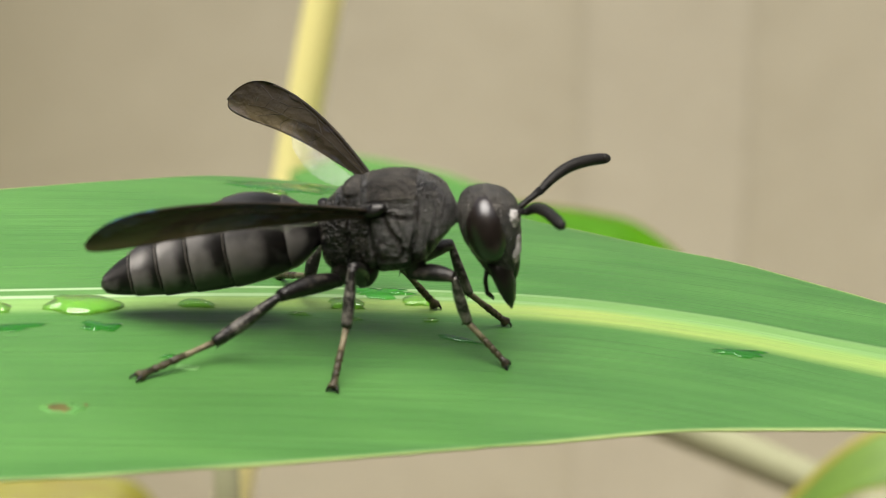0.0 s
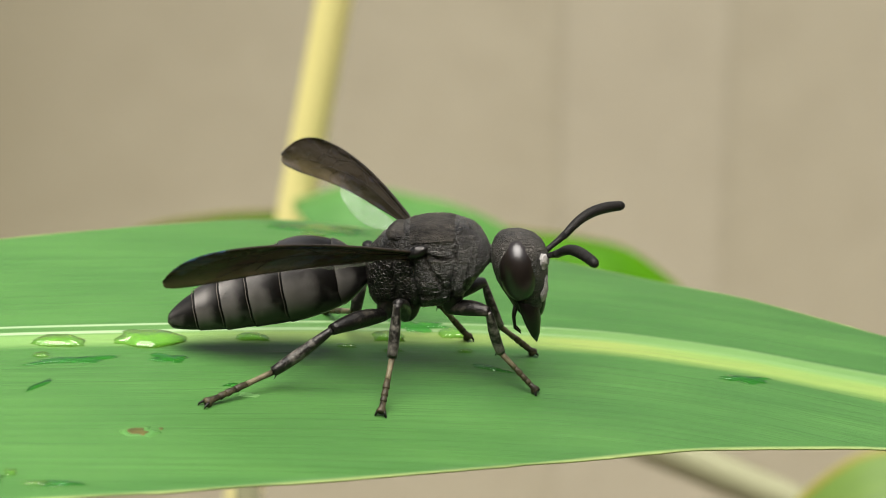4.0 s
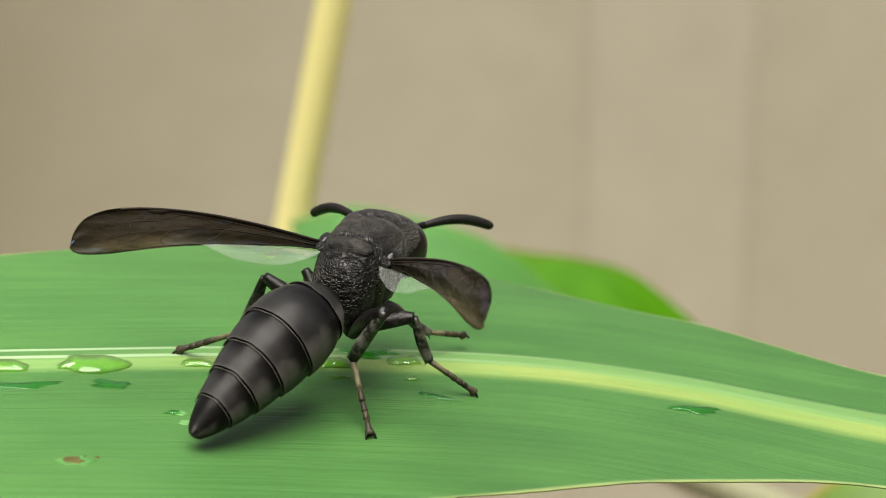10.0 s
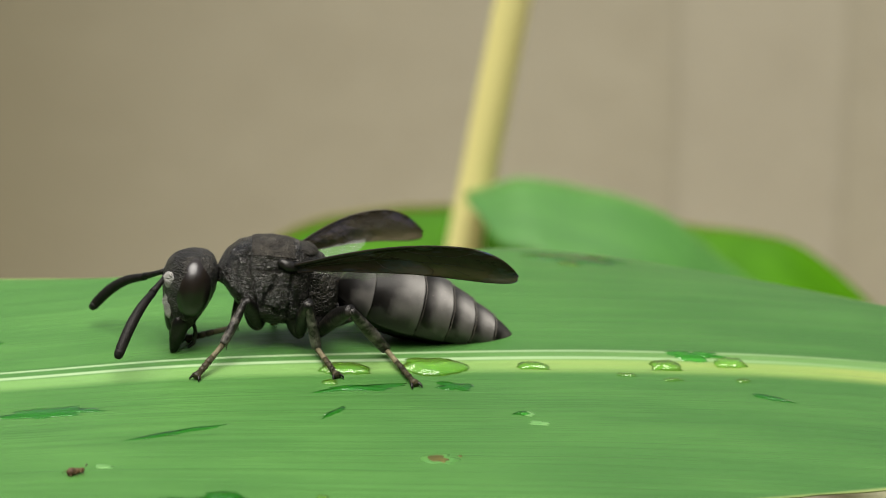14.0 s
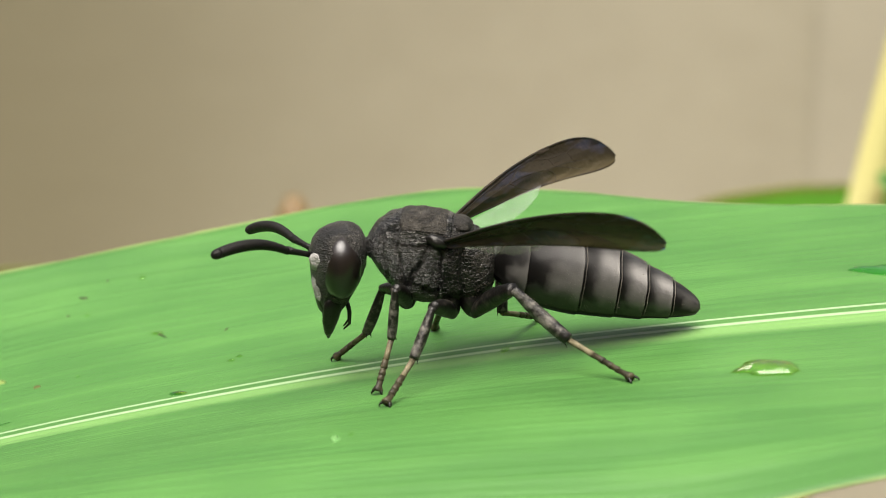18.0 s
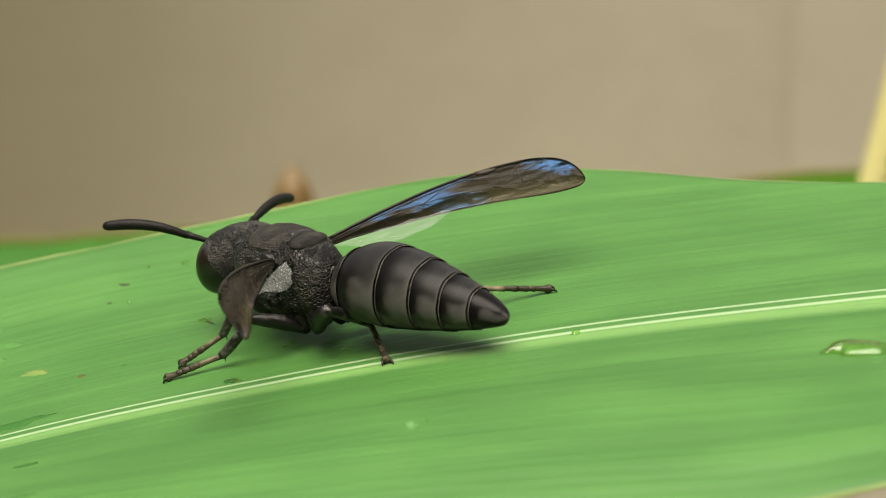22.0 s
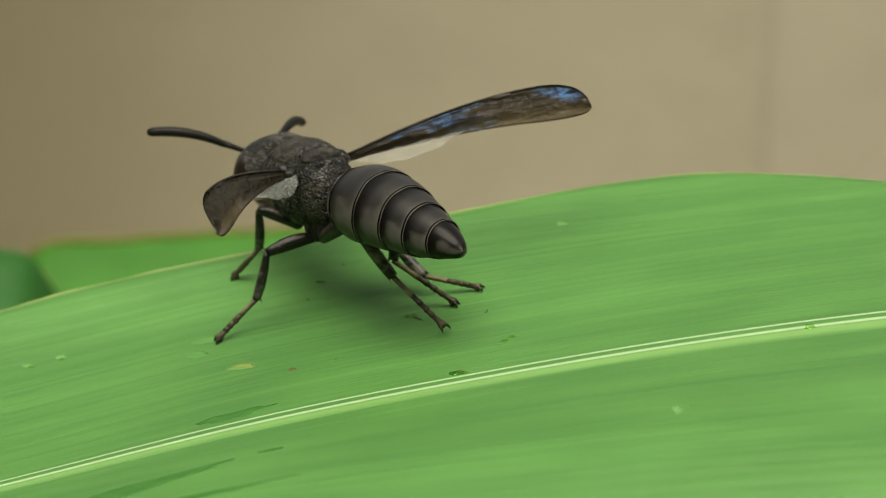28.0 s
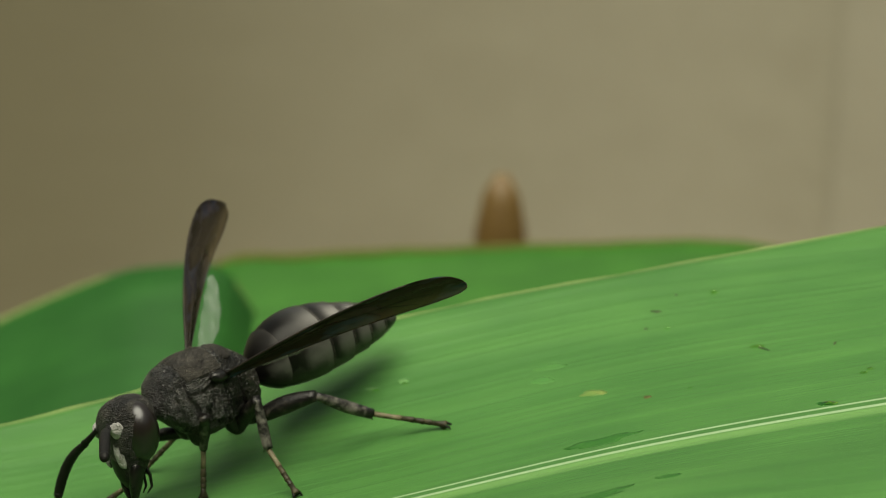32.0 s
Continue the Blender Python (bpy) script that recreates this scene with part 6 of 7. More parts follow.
    feet["front_right"] = [
        (0, 11.77, -2.62, 0.00), (1, 11.77, -2.62, 0.00), (6, 11.77, -2.62, 0.00), (7, 11.77, -2.62, 0.00), (8, 11.82, -2.82, 0.00),
        (8.5, 11.87, -2.39, 0.00), (9, 11.80, -2.44, 0.00), (9.06, 11.80, -2.44, 0.00), (9.21, 12.75, -0.52, 0.80), (9.35, 13.70, 1.40, 0.00),
        (9.5, 13.70, 1.40, 0.00), (9.56, 13.70, 1.40, 0.00), (9.71, 12.82, 3.32, 0.80), (9.85, 11.94, 5.24, 0.00), (10, 11.94, 5.24, 0.00),
        (10.5, 12.02, 4.91, 0.00), (11, 12.02, 4.91, 0.00), (11.06, 12.02, 4.91, 0.00), (11.21, 10.03, 6.09, 0.80), (11.35, 8.05, 7.26, 0.00),
        (11.5, 8.05, 7.26, 0.00), (12, 8.05, 7.26, 0.00), (12.06, 8.05, 7.26, 0.00), (12.21, 3.11, 4.97, 0.80), (12.35, -1.82, 2.67, 0.00),
        (12.5, -1.82, 2.67, 0.00), (12.56, -1.82, 2.67, 0.00), (12.71, -3.58, 4.16, 0.80), (12.85, -5.33, 5.64, 0.00), (13, -5.33, 5.64, 0.00),
        (13.06, -5.33, 5.64, 0.00), (13.21, -8.40, 3.69, 0.80), (13.35, -11.47, 1.75, 0.00), (13.5, -11.47, 1.75, 0.00), (13.56, -11.47, 1.75, 0.00),
        (13.71, -12.75, 1.75, 0.64), (13.85, -14.04, 1.75, 0.00), (14, -14.04, 1.75, 0.00), (14.12, -14.04, 1.75, 0.00), (14.41, -17.58, 0.14, 0.80),
        (14.7, -21.12, -1.47, 0.00), (15, -21.12, -1.47, 0.00), (15.06, -21.12, -1.47, 0.00), (15.21, -23.41, -1.59, 0.80), (15.35, -25.70, -1.71, 0.00),
        (15.5, -25.70, -1.71, 0.00), (15.88, -25.70, -1.71, 0.00), (16, -29.11, -1.14, 0.90), (16.12, -32.52, -0.56, 0.00), (16.55, -32.52, -0.56, 0.00),
        (16.67, -35.03, -0.69, 0.90), (16.78, -37.54, -0.82, 0.00), (17.22, -37.54, -0.82, 0.00), (17.33, -39.84, -0.69, 0.90), (17.45, -42.14, -0.55, 0.00),
        (17.5, -42.14, -0.55, 0.00), (17.56, -42.14, -0.55, 0.00), (17.7, -43.89, -1.21, 0.80), (17.85, -45.64, -1.86, 0.00), (18, -45.64, -1.86, 0.00),
        (18.12, -45.64, -1.86, 0.00), (18.41, -46.61, -0.67, 0.77), (18.7, -47.58, 0.52, 0.00), (19, -47.58, 0.52, 0.00), (20, -47.40, 0.36, 0.00),
        (20.5, -47.45, 0.49, 0.00), (21, -47.50, 0.53, 0.00), (21.12, -47.50, 0.53, 0.00), (21.41, -48.91, 2.84, 0.80), (21.7, -50.33, 5.15, 0.00),
        (22, -50.33, 5.15, 0.00), (22.06, -50.33, 5.15, 0.00), (22.2, -51.60, 6.31, 0.80), (22.35, -52.87, 7.46, 0.00), (22.5, -52.87, 7.46, 0.00),
        (22.56, -52.87, 7.46, 0.00), (22.7, -53.84, 9.40, 0.80), (22.85, -54.80, 11.35, 0.00), (23, -54.80, 11.35, 0.00), (23.06, -54.80, 11.35, 0.00),
        (23.2, -54.07, 11.83, 0.44), (23.35, -53.35, 12.32, 0.00), (23.5, -53.35, 12.32, 0.00), (23.56, -53.35, 12.32, 0.00), (23.7, -54.92, 13.11, 0.80),
        (23.85, -56.49, 13.90, 0.00), (24, -56.49, 13.90, 0.00), (25, -56.49, 13.90, 0.00), (27.5, -56.49, 13.90, 0.00), (28, -56.49, 13.90, 0.00),
        (29, -56.49, 13.90, 0.00), (29.07, -56.49, 13.90, 0.00), (29.25, -57.72, 13.19, 0.71), (29.42, -58.95, 12.49, 0.00), (29.6, -58.95, 12.49, 0.00),
        (29.65, -58.95, 12.49, 0.00), (29.76, -61.75, 10.41, 0.80), (29.88, -64.56, 8.34, 0.00), (30, -64.56, 8.34, 0.00), (30.06, -64.56, 8.34, 0.00),
        (30.2, -65.76, 8.24, 0.60), (30.35, -66.96, 8.14, 0.00), (30.5, -66.96, 8.14, 0.00), (30.56, -66.96, 8.14, 0.00), (30.7, -68.99, 6.42, 0.80),
        (30.85, -71.01, 4.70, 0.00), (31, -71.01, 4.70, 0.00), (31.06, -71.01, 4.70, 0.00), (31.2, -74.00, 4.53, 0.80), (31.35, -76.99, 4.36, 0.00),
        (31.5, -76.99, 4.36, 0.00), (31.56, -76.99, 4.36, 0.00), (31.7, -79.55, 2.64, 0.80), (31.85, -82.11, 0.92, 0.00), (32, -82.11, 0.92, 0.00),
    ]
    feet["middle_left"] = [
        (0, 9.21, 1.98, 0.00), (1, 9.21, 1.98, 0.00), (6, 9.21, 1.98, 0.00), (7, 9.21, 1.98, 0.00), (8, 9.13, 1.90, 0.00), (8.5, 9.53, 2.20, 0.00),
        (9, 9.59, 1.04, 0.00), (9.06, 9.59, 1.04, 0.00), (9.21, 7.22, 0.96, 0.80), (9.35, 4.85, 0.88, 0.00), (9.5, 4.85, 0.88, 0.00), (10, 4.85, 0.88, 0.00),
        (10.06, 4.85, 0.88, 0.00), (10.21, 4.62, 2.55, 0.80), (10.35, 4.40, 4.21, 0.00), (10.5, 4.40, 4.21, 0.00), (11, 4.40, 4.21, 0.00),
        (11.06, 4.40, 4.21, 0.00), (11.21, 2.35, 3.56, 0.80), (11.35, 0.30, 2.90, 0.00), (11.5, 0.30, 2.90, 0.00), (11.56, 0.30, 2.90, 0.00),
        (11.71, -0.53, 2.80, 0.42), (11.85, -1.36, 2.69, 0.00), (12, -1.36, 2.69, 0.00), (12.06, -1.36, 2.69, 0.00), (12.21, -0.74, 2.20, 0.40),
        (12.35, -0.11, 1.70, 0.00), (12.5, -0.11, 1.70, 0.00), (12.56, -0.11, 1.70, 0.00), (12.71, -1.24, 1.93, 0.58), (12.85, -2.38, 2.15, 0.00),
        (13, -2.38, 2.15, 0.00), (13.06, -2.38, 2.15, 0.00), (13.21, -3.61, 1.32, 0.75), (13.35, -4.85, 0.48, 0.00), (13.5, -4.85, 0.48, 0.00),
        (13.56, -4.85, 0.48, 0.00), (13.71, -6.18, -0.77, 0.80), (13.85, -7.50, -2.02, 0.00), (14, -7.50, -2.02, 0.00), (14.12, -7.50, -2.02, 0.00),
        (14.41, -11.76, -3.63, 0.80), (14.7, -16.02, -5.25, 0.00), (15, -16.02, -5.25, 0.00), (15.06, -16.02, -5.25, 0.00), (15.21, -18.84, -6.98, 0.80),
        (15.35, -21.66, -8.71, 0.00), (15.5, -21.66, -8.71, 0.00), (15.88, -21.66, -8.71, 0.00), (16, -24.75, -8.16, 0.90), (16.12, -27.83, -7.61, 0.00),
        (16.55, -27.83, -7.61, 0.00), (16.67, -30.51, -7.85, 0.90), (16.78, -33.18, -8.09, 0.00), (17.22, -33.18, -8.09, 0.00), (17.33, -33.94, -8.64, 0.90),
        (17.45, -34.69, -9.19, 0.00), (17.5, -34.69, -9.19, 0.00), (17.56, -34.69, -9.19, 0.00), (17.7, -38.87, -9.70, 0.80), (17.85, -43.04, -10.21, 0.00),
        (18, -43.04, -10.21, 0.00), (18.12, -43.04, -10.21, 0.00), (18.41, -43.60, -8.60, 0.80), (18.7, -41.40, -8.10, 1.00), (18.9, -40.40, -7.40, 1.00),
        (19.2, -39.90, -6.90, 1.20), (19.5, -39.60, -6.40, 1.50), (20, -39.20, -6.50, 1.40), (20.5, -39.40, -6.20, 1.20), (21, -39.60, -5.80, 1.00),
        (21.2, -46.00, -4.50, 1.00), (21.41, -51.28, -2.91, 0.80), (21.7, -54.91, -0.68, 0.00), (22, -54.91, -0.68, 0.00), (22.06, -54.91, -0.68, 0.00),
        (22.2, -56.57, 0.73, 0.80), (22.35, -58.24, 2.14, 0.00), (22.5, -58.24, 2.14, 0.00), (22.56, -58.24, 2.14, 0.00), (22.7, -59.79, 3.89, 0.80),
        (22.85, -61.35, 5.63, 0.00), (23, -61.35, 5.63, 0.00), (23.06, -61.35, 5.63, 0.00), (23.2, -61.96, 5.87, 0.33), (23.35, -62.57, 6.12, 0.00),
        (23.5, -62.57, 6.12, 0.00), (24, -62.43, 6.22, 0.00), (25, -62.38, 6.16, 0.00), (27.5, -62.34, 6.10, 0.00), (28, -62.33, 6.10, 0.00),
        (29, -62.37, 6.29, 0.00), (29.6, -62.36, 5.61, 0.00), (29.65, -62.36, 5.61, 0.00), (29.76, -62.23, 4.96, 0.33), (29.88, -62.10, 4.32, 0.00),
        (30, -62.10, 4.32, 0.00), (30.06, -62.10, 4.32, 0.00), (30.2, -62.27, 5.57, 0.63), (30.35, -62.44, 6.83, 0.00), (30.5, -62.44, 6.83, 0.00),
        (30.56, -62.44, 6.83, 0.00), (30.7, -62.21, 3.94, 1.58), (30.85, -61.99, 1.05, 1.58), (31, -61.99, 1.05, 1.58), (31.06, -61.99, 1.05, 1.58),
        (31.2, -67.27, 0.57, 1.58), (31.35, -72.55, 0.09, 0.00), (31.5, -72.55, 0.09, 0.00), (31.56, -72.55, 0.09, 0.00), (31.7, -72.88, -0.52, 0.34),
        (31.85, -73.22, -1.12, 0.00), (32, -73.22, -1.12, 0.00),
    ]
    feet["middle_right"] = [
        (0, 5.65, -5.89, 0.00), (1, 5.65, -5.89, 0.00), (6, 5.65, -5.89, 0.00), (7, 5.65, -5.89, 0.00), (8, 5.63, -5.94, 0.00), (8.5, 5.67, -5.84, 0.00),
        (9, 5.69, -5.85, 0.00), (9.15, 5.69, -5.85, 0.00), (9.3, 7.16, -4.96, 0.80), (9.45, 8.63, -4.07, 0.00), (9.5, 8.63, -4.07, 0.00), (9.65, 8.63, -4.07, 0.00),
        (9.8, 10.11, -2.13, 0.80), (9.95, 11.58, -0.20, 0.00), (10, 11.58, -0.20, 0.00), (10.5, 11.44, -0.16, 0.00), (10.65, 11.44, -0.16, 0.00),
        (10.8, 12.01, 0.88, 0.59), (10.95, 12.58, 1.91, 0.00), (11, 12.58, 1.91, 0.00), (11.15, 12.58, 1.91, 0.00), (11.3, 12.02, 3.74, 0.80),
        (11.45, 11.46, 5.57, 0.00), (11.5, 11.46, 5.57, 0.00), (11.65, 11.46, 5.57, 0.00), (11.8, 10.02, 5.71, 0.72), (11.95, 8.58, 5.85, 0.00),
        (12, 8.58, 5.85, 0.00), (12.15, 8.58, 5.85, 0.00), (12.3, 6.28, 6.48, 0.80), (12.45, 3.98, 7.10, 0.00), (12.5, 3.98, 7.10, 0.00), (12.65, 3.98, 7.10, 0.00),
        (12.8, 1.02, 6.67, 0.80), (12.95, -1.93, 6.23, 0.00), (13, -1.93, 6.23, 0.00), (13.15, -1.93, 6.23, 0.00), (13.3, -4.46, 6.22, 0.80),
        (13.45, -6.98, 6.20, 0.00), (13.5, -6.98, 6.20, 0.00), (13.65, -6.98, 6.20, 0.00), (13.8, -8.90, 5.80, 0.80), (13.95, -10.82, 5.40, 0.00),
        (14, -10.82, 5.40, 0.00), (14.3, -10.82, 5.40, 0.00), (14.6, -14.12, 4.66, 0.80), (14.9, -17.42, 3.92, 0.00), (15, -17.42, 3.92, 0.00),
        (15.15, -17.42, 3.92, 0.00), (15.3, -19.99, 2.75, 0.80), (15.45, -22.57, 1.58, 0.00), (15.5, -22.57, 1.58, 0.00), (15.55, -22.57, 1.58, 0.00),
        (15.67, -24.78, 1.40, 0.90), (15.78, -27.00, 1.23, 0.00), (16.22, -27.00, 1.23, 0.00), (16.33, -29.47, 1.03, 0.90), (16.45, -31.94, 0.83, 0.00),
        (16.88, -31.94, 0.83, 0.00), (17, -34.67, 0.60, 0.90), (17.12, -37.39, 0.36, 0.00), (17.5, -37.39, 0.36, 0.00), (17.65, -37.39, 0.36, 0.00),
        (17.8, -39.58, 0.14, 0.80), (17.95, -41.76, -0.09, 0.00), (18, -41.76, -0.09, 0.00), (19, -41.76, -0.09, 0.00), (19.1, -41.76, -0.09, 0.00),
        (19.5, -39.20, -2.00, 1.20), (20, -38.80, -3.20, 1.40), (20.5, -39.00, -3.00, 1.20), (21, -39.40, -2.60, 1.00), (21.3, -43.67, 1.87, 0.00),
        (21.6, -45.42, 2.84, 0.80), (21.9, -47.17, 3.82, 0.00), (22, -47.17, 3.82, 0.00), (22.15, -47.17, 3.82, 0.00), (22.3, -48.52, 4.79, 0.80),
        (22.45, -49.88, 5.76, 0.00), (22.5, -49.88, 5.76, 0.00), (22.65, -49.88, 5.76, 0.00), (22.8, -49.46, 6.71, 0.52), (22.95, -49.04, 7.66, 0.00),
        (23, -49.04, 7.66, 0.00), (23.15, -49.04, 7.66, 0.00), (23.3, -49.72, 5.31, 0.80), (23.45, -50.41, 2.97, 0.00), (23.5, -50.41, 2.97, 0.00),
        (23.65, -50.41, 2.97, 0.00), (23.8, -52.33, 7.12, 0.80), (23.95, -54.26, 11.28, 0.00), (24, -54.26, 11.28, 0.00), (25, -54.26, 11.28, 0.00),
        (26.05, -54.26, 11.28, 0.00), (26.25, -53.06, 8.98, 0.50), (26.45, -51.86, 6.68, 0.00), (27.5, -51.86, 6.68, 0.00), (28, -51.20, 6.30, 0.00),
        (29, -51.20, 6.10, 0.00), (29.18, -51.20, 6.10, 0.00), (29.36, -53.58, 8.42, 0.80), (29.54, -55.97, 10.75, 0.00), (29.6, -55.97, 10.75, 0.00),
        (29.72, -55.97, 10.75, 0.00), (29.84, -58.58, 9.92, 0.80), (29.96, -61.19, 9.09, 0.00), (30, -61.19, 9.09, 0.00), (30.15, -61.19, 9.09, 0.00),
        (30.3, -62.55, 9.34, 0.69), (30.45, -63.91, 9.59, 0.00), (30.5, -63.91, 9.59, 0.00), (30.65, -63.91, 9.59, 0.00), (30.8, -66.20, 8.28, 0.80),
        (30.95, -68.49, 6.96, 0.00), (31, -68.49, 6.96, 0.00), (31.15, -68.49, 6.96, 0.00), (31.3, -71.40, 6.72, 0.80), (31.45, -74.31, 6.48, 0.00),
        (31.5, -74.31, 6.48, 0.00), (31.65, -74.31, 6.48, 0.00), (31.8, -77.28, 5.13, 0.80), (31.95, -80.26, 3.78, 0.00), (32, -80.26, 3.78, 0.00),
    ]
    feet["hind_left"] = [
        (0, 3.23, 3.77, 0.00), (1, 3.23, 3.77, 0.00), (6, 3.23, 3.77, 0.00), (7, 3.23, 3.77, 0.00), (8, 3.14, 3.72, 0.00), (8.5, 3.20, 3.74, 0.00),
        (9, 3.34, 3.71, 0.00), (9.15, 3.34, 3.71, 0.00), (9.3, 2.58, 0.77, 0.80), (9.45, 1.81, -2.17, 0.00), (9.5, 1.81, -2.17, 0.00),
        (9.65, 1.81, -2.17, 0.00), (9.8, 0.65, -0.37, 0.80), (9.95, -0.52, 1.42, 0.00), (10, -0.52, 1.42, 0.00), (10.5, -0.12, 1.22, 0.00),
        (11, 0.08, 1.05, 0.00), (11.15, 0.08, 1.05, 0.00), (11.3, 0.25, -0.37, 0.71), (11.45, 0.43, -1.78, 0.00), (11.5, 0.43, -1.78, 0.00),
        (11.65, 0.43, -1.78, 0.00), (11.8, 0.06, -0.06, 0.80), (11.95, -0.30, 1.66, 0.00), (12, -0.30, 1.66, 0.00), (12.15, -0.30, 1.66, 0.00),
        (12.3, 0.80, -0.09, 0.80), (12.45, 1.89, -1.84, 0.00), (12.5, 1.89, -1.84, 0.00), (12.65, 1.89, -1.84, 0.00), (12.8, 1.82, 0.18, 0.80),
        (12.95, 1.75, 2.21, 0.00), (13, 1.75, 2.21, 0.00), (13.15, 1.75, 2.21, 0.00), (13.3, 1.49, 2.85, 0.34), (13.45, 1.23, 3.49, 0.00),
        (13.5, 1.23, 3.49, 0.00), (13.65, 1.23, 3.49, 0.00), (13.8, -1.56, 0.51, 0.80), (13.95, -4.36, -2.46, 0.00), (14, -4.36, -2.46, 0.00),
        (14.3, -4.36, -2.46, 0.00), (14.6, -7.21, -3.29, 0.80), (14.9, -10.07, -4.13, 0.00), (15, -10.07, -4.13, 0.00), (15.15, -10.07, -4.13, 0.00),
        (15.3, -11.53, -3.74, 0.76), (15.45, -13.00, -3.36, 0.00), (15.5, -13.00, -3.36, 0.00), (15.55, -13.00, -3.36, 0.00), (15.67, -17.02, -4.72, 0.90),
        (15.78, -21.04, -6.08, 0.00), (16.22, -21.04, -6.08, 0.00), (16.33, -23.68, -6.42, 0.90), (16.45, -26.33, -6.76, 0.00), (16.88, -26.33, -6.76, 0.00),
        (17, -28.28, -8.30, 0.90), (17.12, -30.23, -9.83, 0.00), (17.5, -30.23, -9.83, 0.00), (17.65, -30.23, -9.83, 0.00), (17.8, -32.13, -9.97, 0.80),
        (17.95, -34.03, -10.12, 0.00), (18, -34.03, -10.12, 0.00), (18.3, -34.03, -10.12, 0.00), (18.6, -36.19, -9.60, 1.12), (18.9, -38.35, -9.08, 1.12),
        (19, -38.35, -9.08, 1.12), (19.3, -38.35, -9.08, 1.12), (19.6, -38.04, -8.18, 1.38), (19.9, -37.73, -7.29, 1.38), (20, -37.73, -7.29, 1.38),
        (20.15, -37.73, -7.29, 1.38), (20.3, -37.48, -6.65, 1.38), (20.45, -37.24, -6.01, 1.18), (20.5, -37.24, -6.01, 1.18), (21, -37.43, -5.52, 0.91),
        (21.3, -37.43, -5.52, 0.91), (21.6, -41.68, -4.86, 0.91), (21.9, -45.93, -4.20, 0.00), (22, -45.93, -4.20, 0.00), (22.15, -45.93, -4.20, 0.00),
        (22.3, -50.09, -2.67, 0.80), (22.45, -54.26, -1.14, 0.00), (22.5, -54.26, -1.14, 0.00), (22.65, -54.26, -1.14, 0.00), (22.8, -57.40, 0.36, 0.80),
        (22.95, -60.53, 1.87, 0.00), (23, -60.53, 1.87, 0.00), (23.15, -60.53, 1.87, 0.00), (23.3, -61.42, 2.43, 0.53), (23.45, -62.31, 2.99, 0.00),
        (23.5, -62.31, 2.99, 0.00), (23.65, -62.31, 2.99, 0.00), (23.8, -57.55, 2.39, 0.80), (23.95, -52.80, 1.79, 0.00), (24, -52.80, 1.79, 0.00),
        (25, -52.46, 1.56, 0.00), (26.05, -52.46, 1.56, 0.00), (26.25, -51.92, 2.18, 0.50), (26.45, -51.38, 2.79, 1.27), (27.5, -51.38, 2.79, 1.27),
        (27.65, -51.38, 2.79, 1.27), (27.8, -52.04, 2.55, 1.27), (27.95, -52.69, 2.31, 0.31), (28, -52.69, 2.31, 0.31), (29, -53.40, 1.89, 0.70),
        (29.18, -53.40, 1.89, 0.70), (29.36, -55.98, 1.84, 0.80), (29.54, -58.56, 1.79, 0.00), (29.6, -58.56, 1.79, 0.00), (29.72, -58.56, 1.79, 0.00),
        (29.84, -57.08, 2.63, 0.80), (29.96, -55.60, 3.47, 0.00), (30, -55.60, 3.47, 0.00), (30.15, -55.60, 3.47, 0.00), (30.3, -55.23, 4.61, 0.60),
        (30.45, -54.85, 5.74, 0.00), (30.5, -54.85, 5.74, 0.00), (30.65, -54.85, 5.74, 0.00), (30.8, -56.41, 5.93, 0.79), (30.95, -57.97, 6.11, 0.00),
        (31, -57.97, 6.11, 0.00), (31.15, -57.97, 6.11, 0.00), (31.3, -61.21, 4.34, 0.80), (31.45, -64.45, 2.57, 0.00), (31.5, -64.45, 2.57, 0.00),
        (31.65, -64.45, 2.57, 0.00), (31.8, -65.84, 2.72, 0.70), (31.95, -67.22, 2.86, 0.00), (32, -67.22, 2.86, 0.00),
    ]
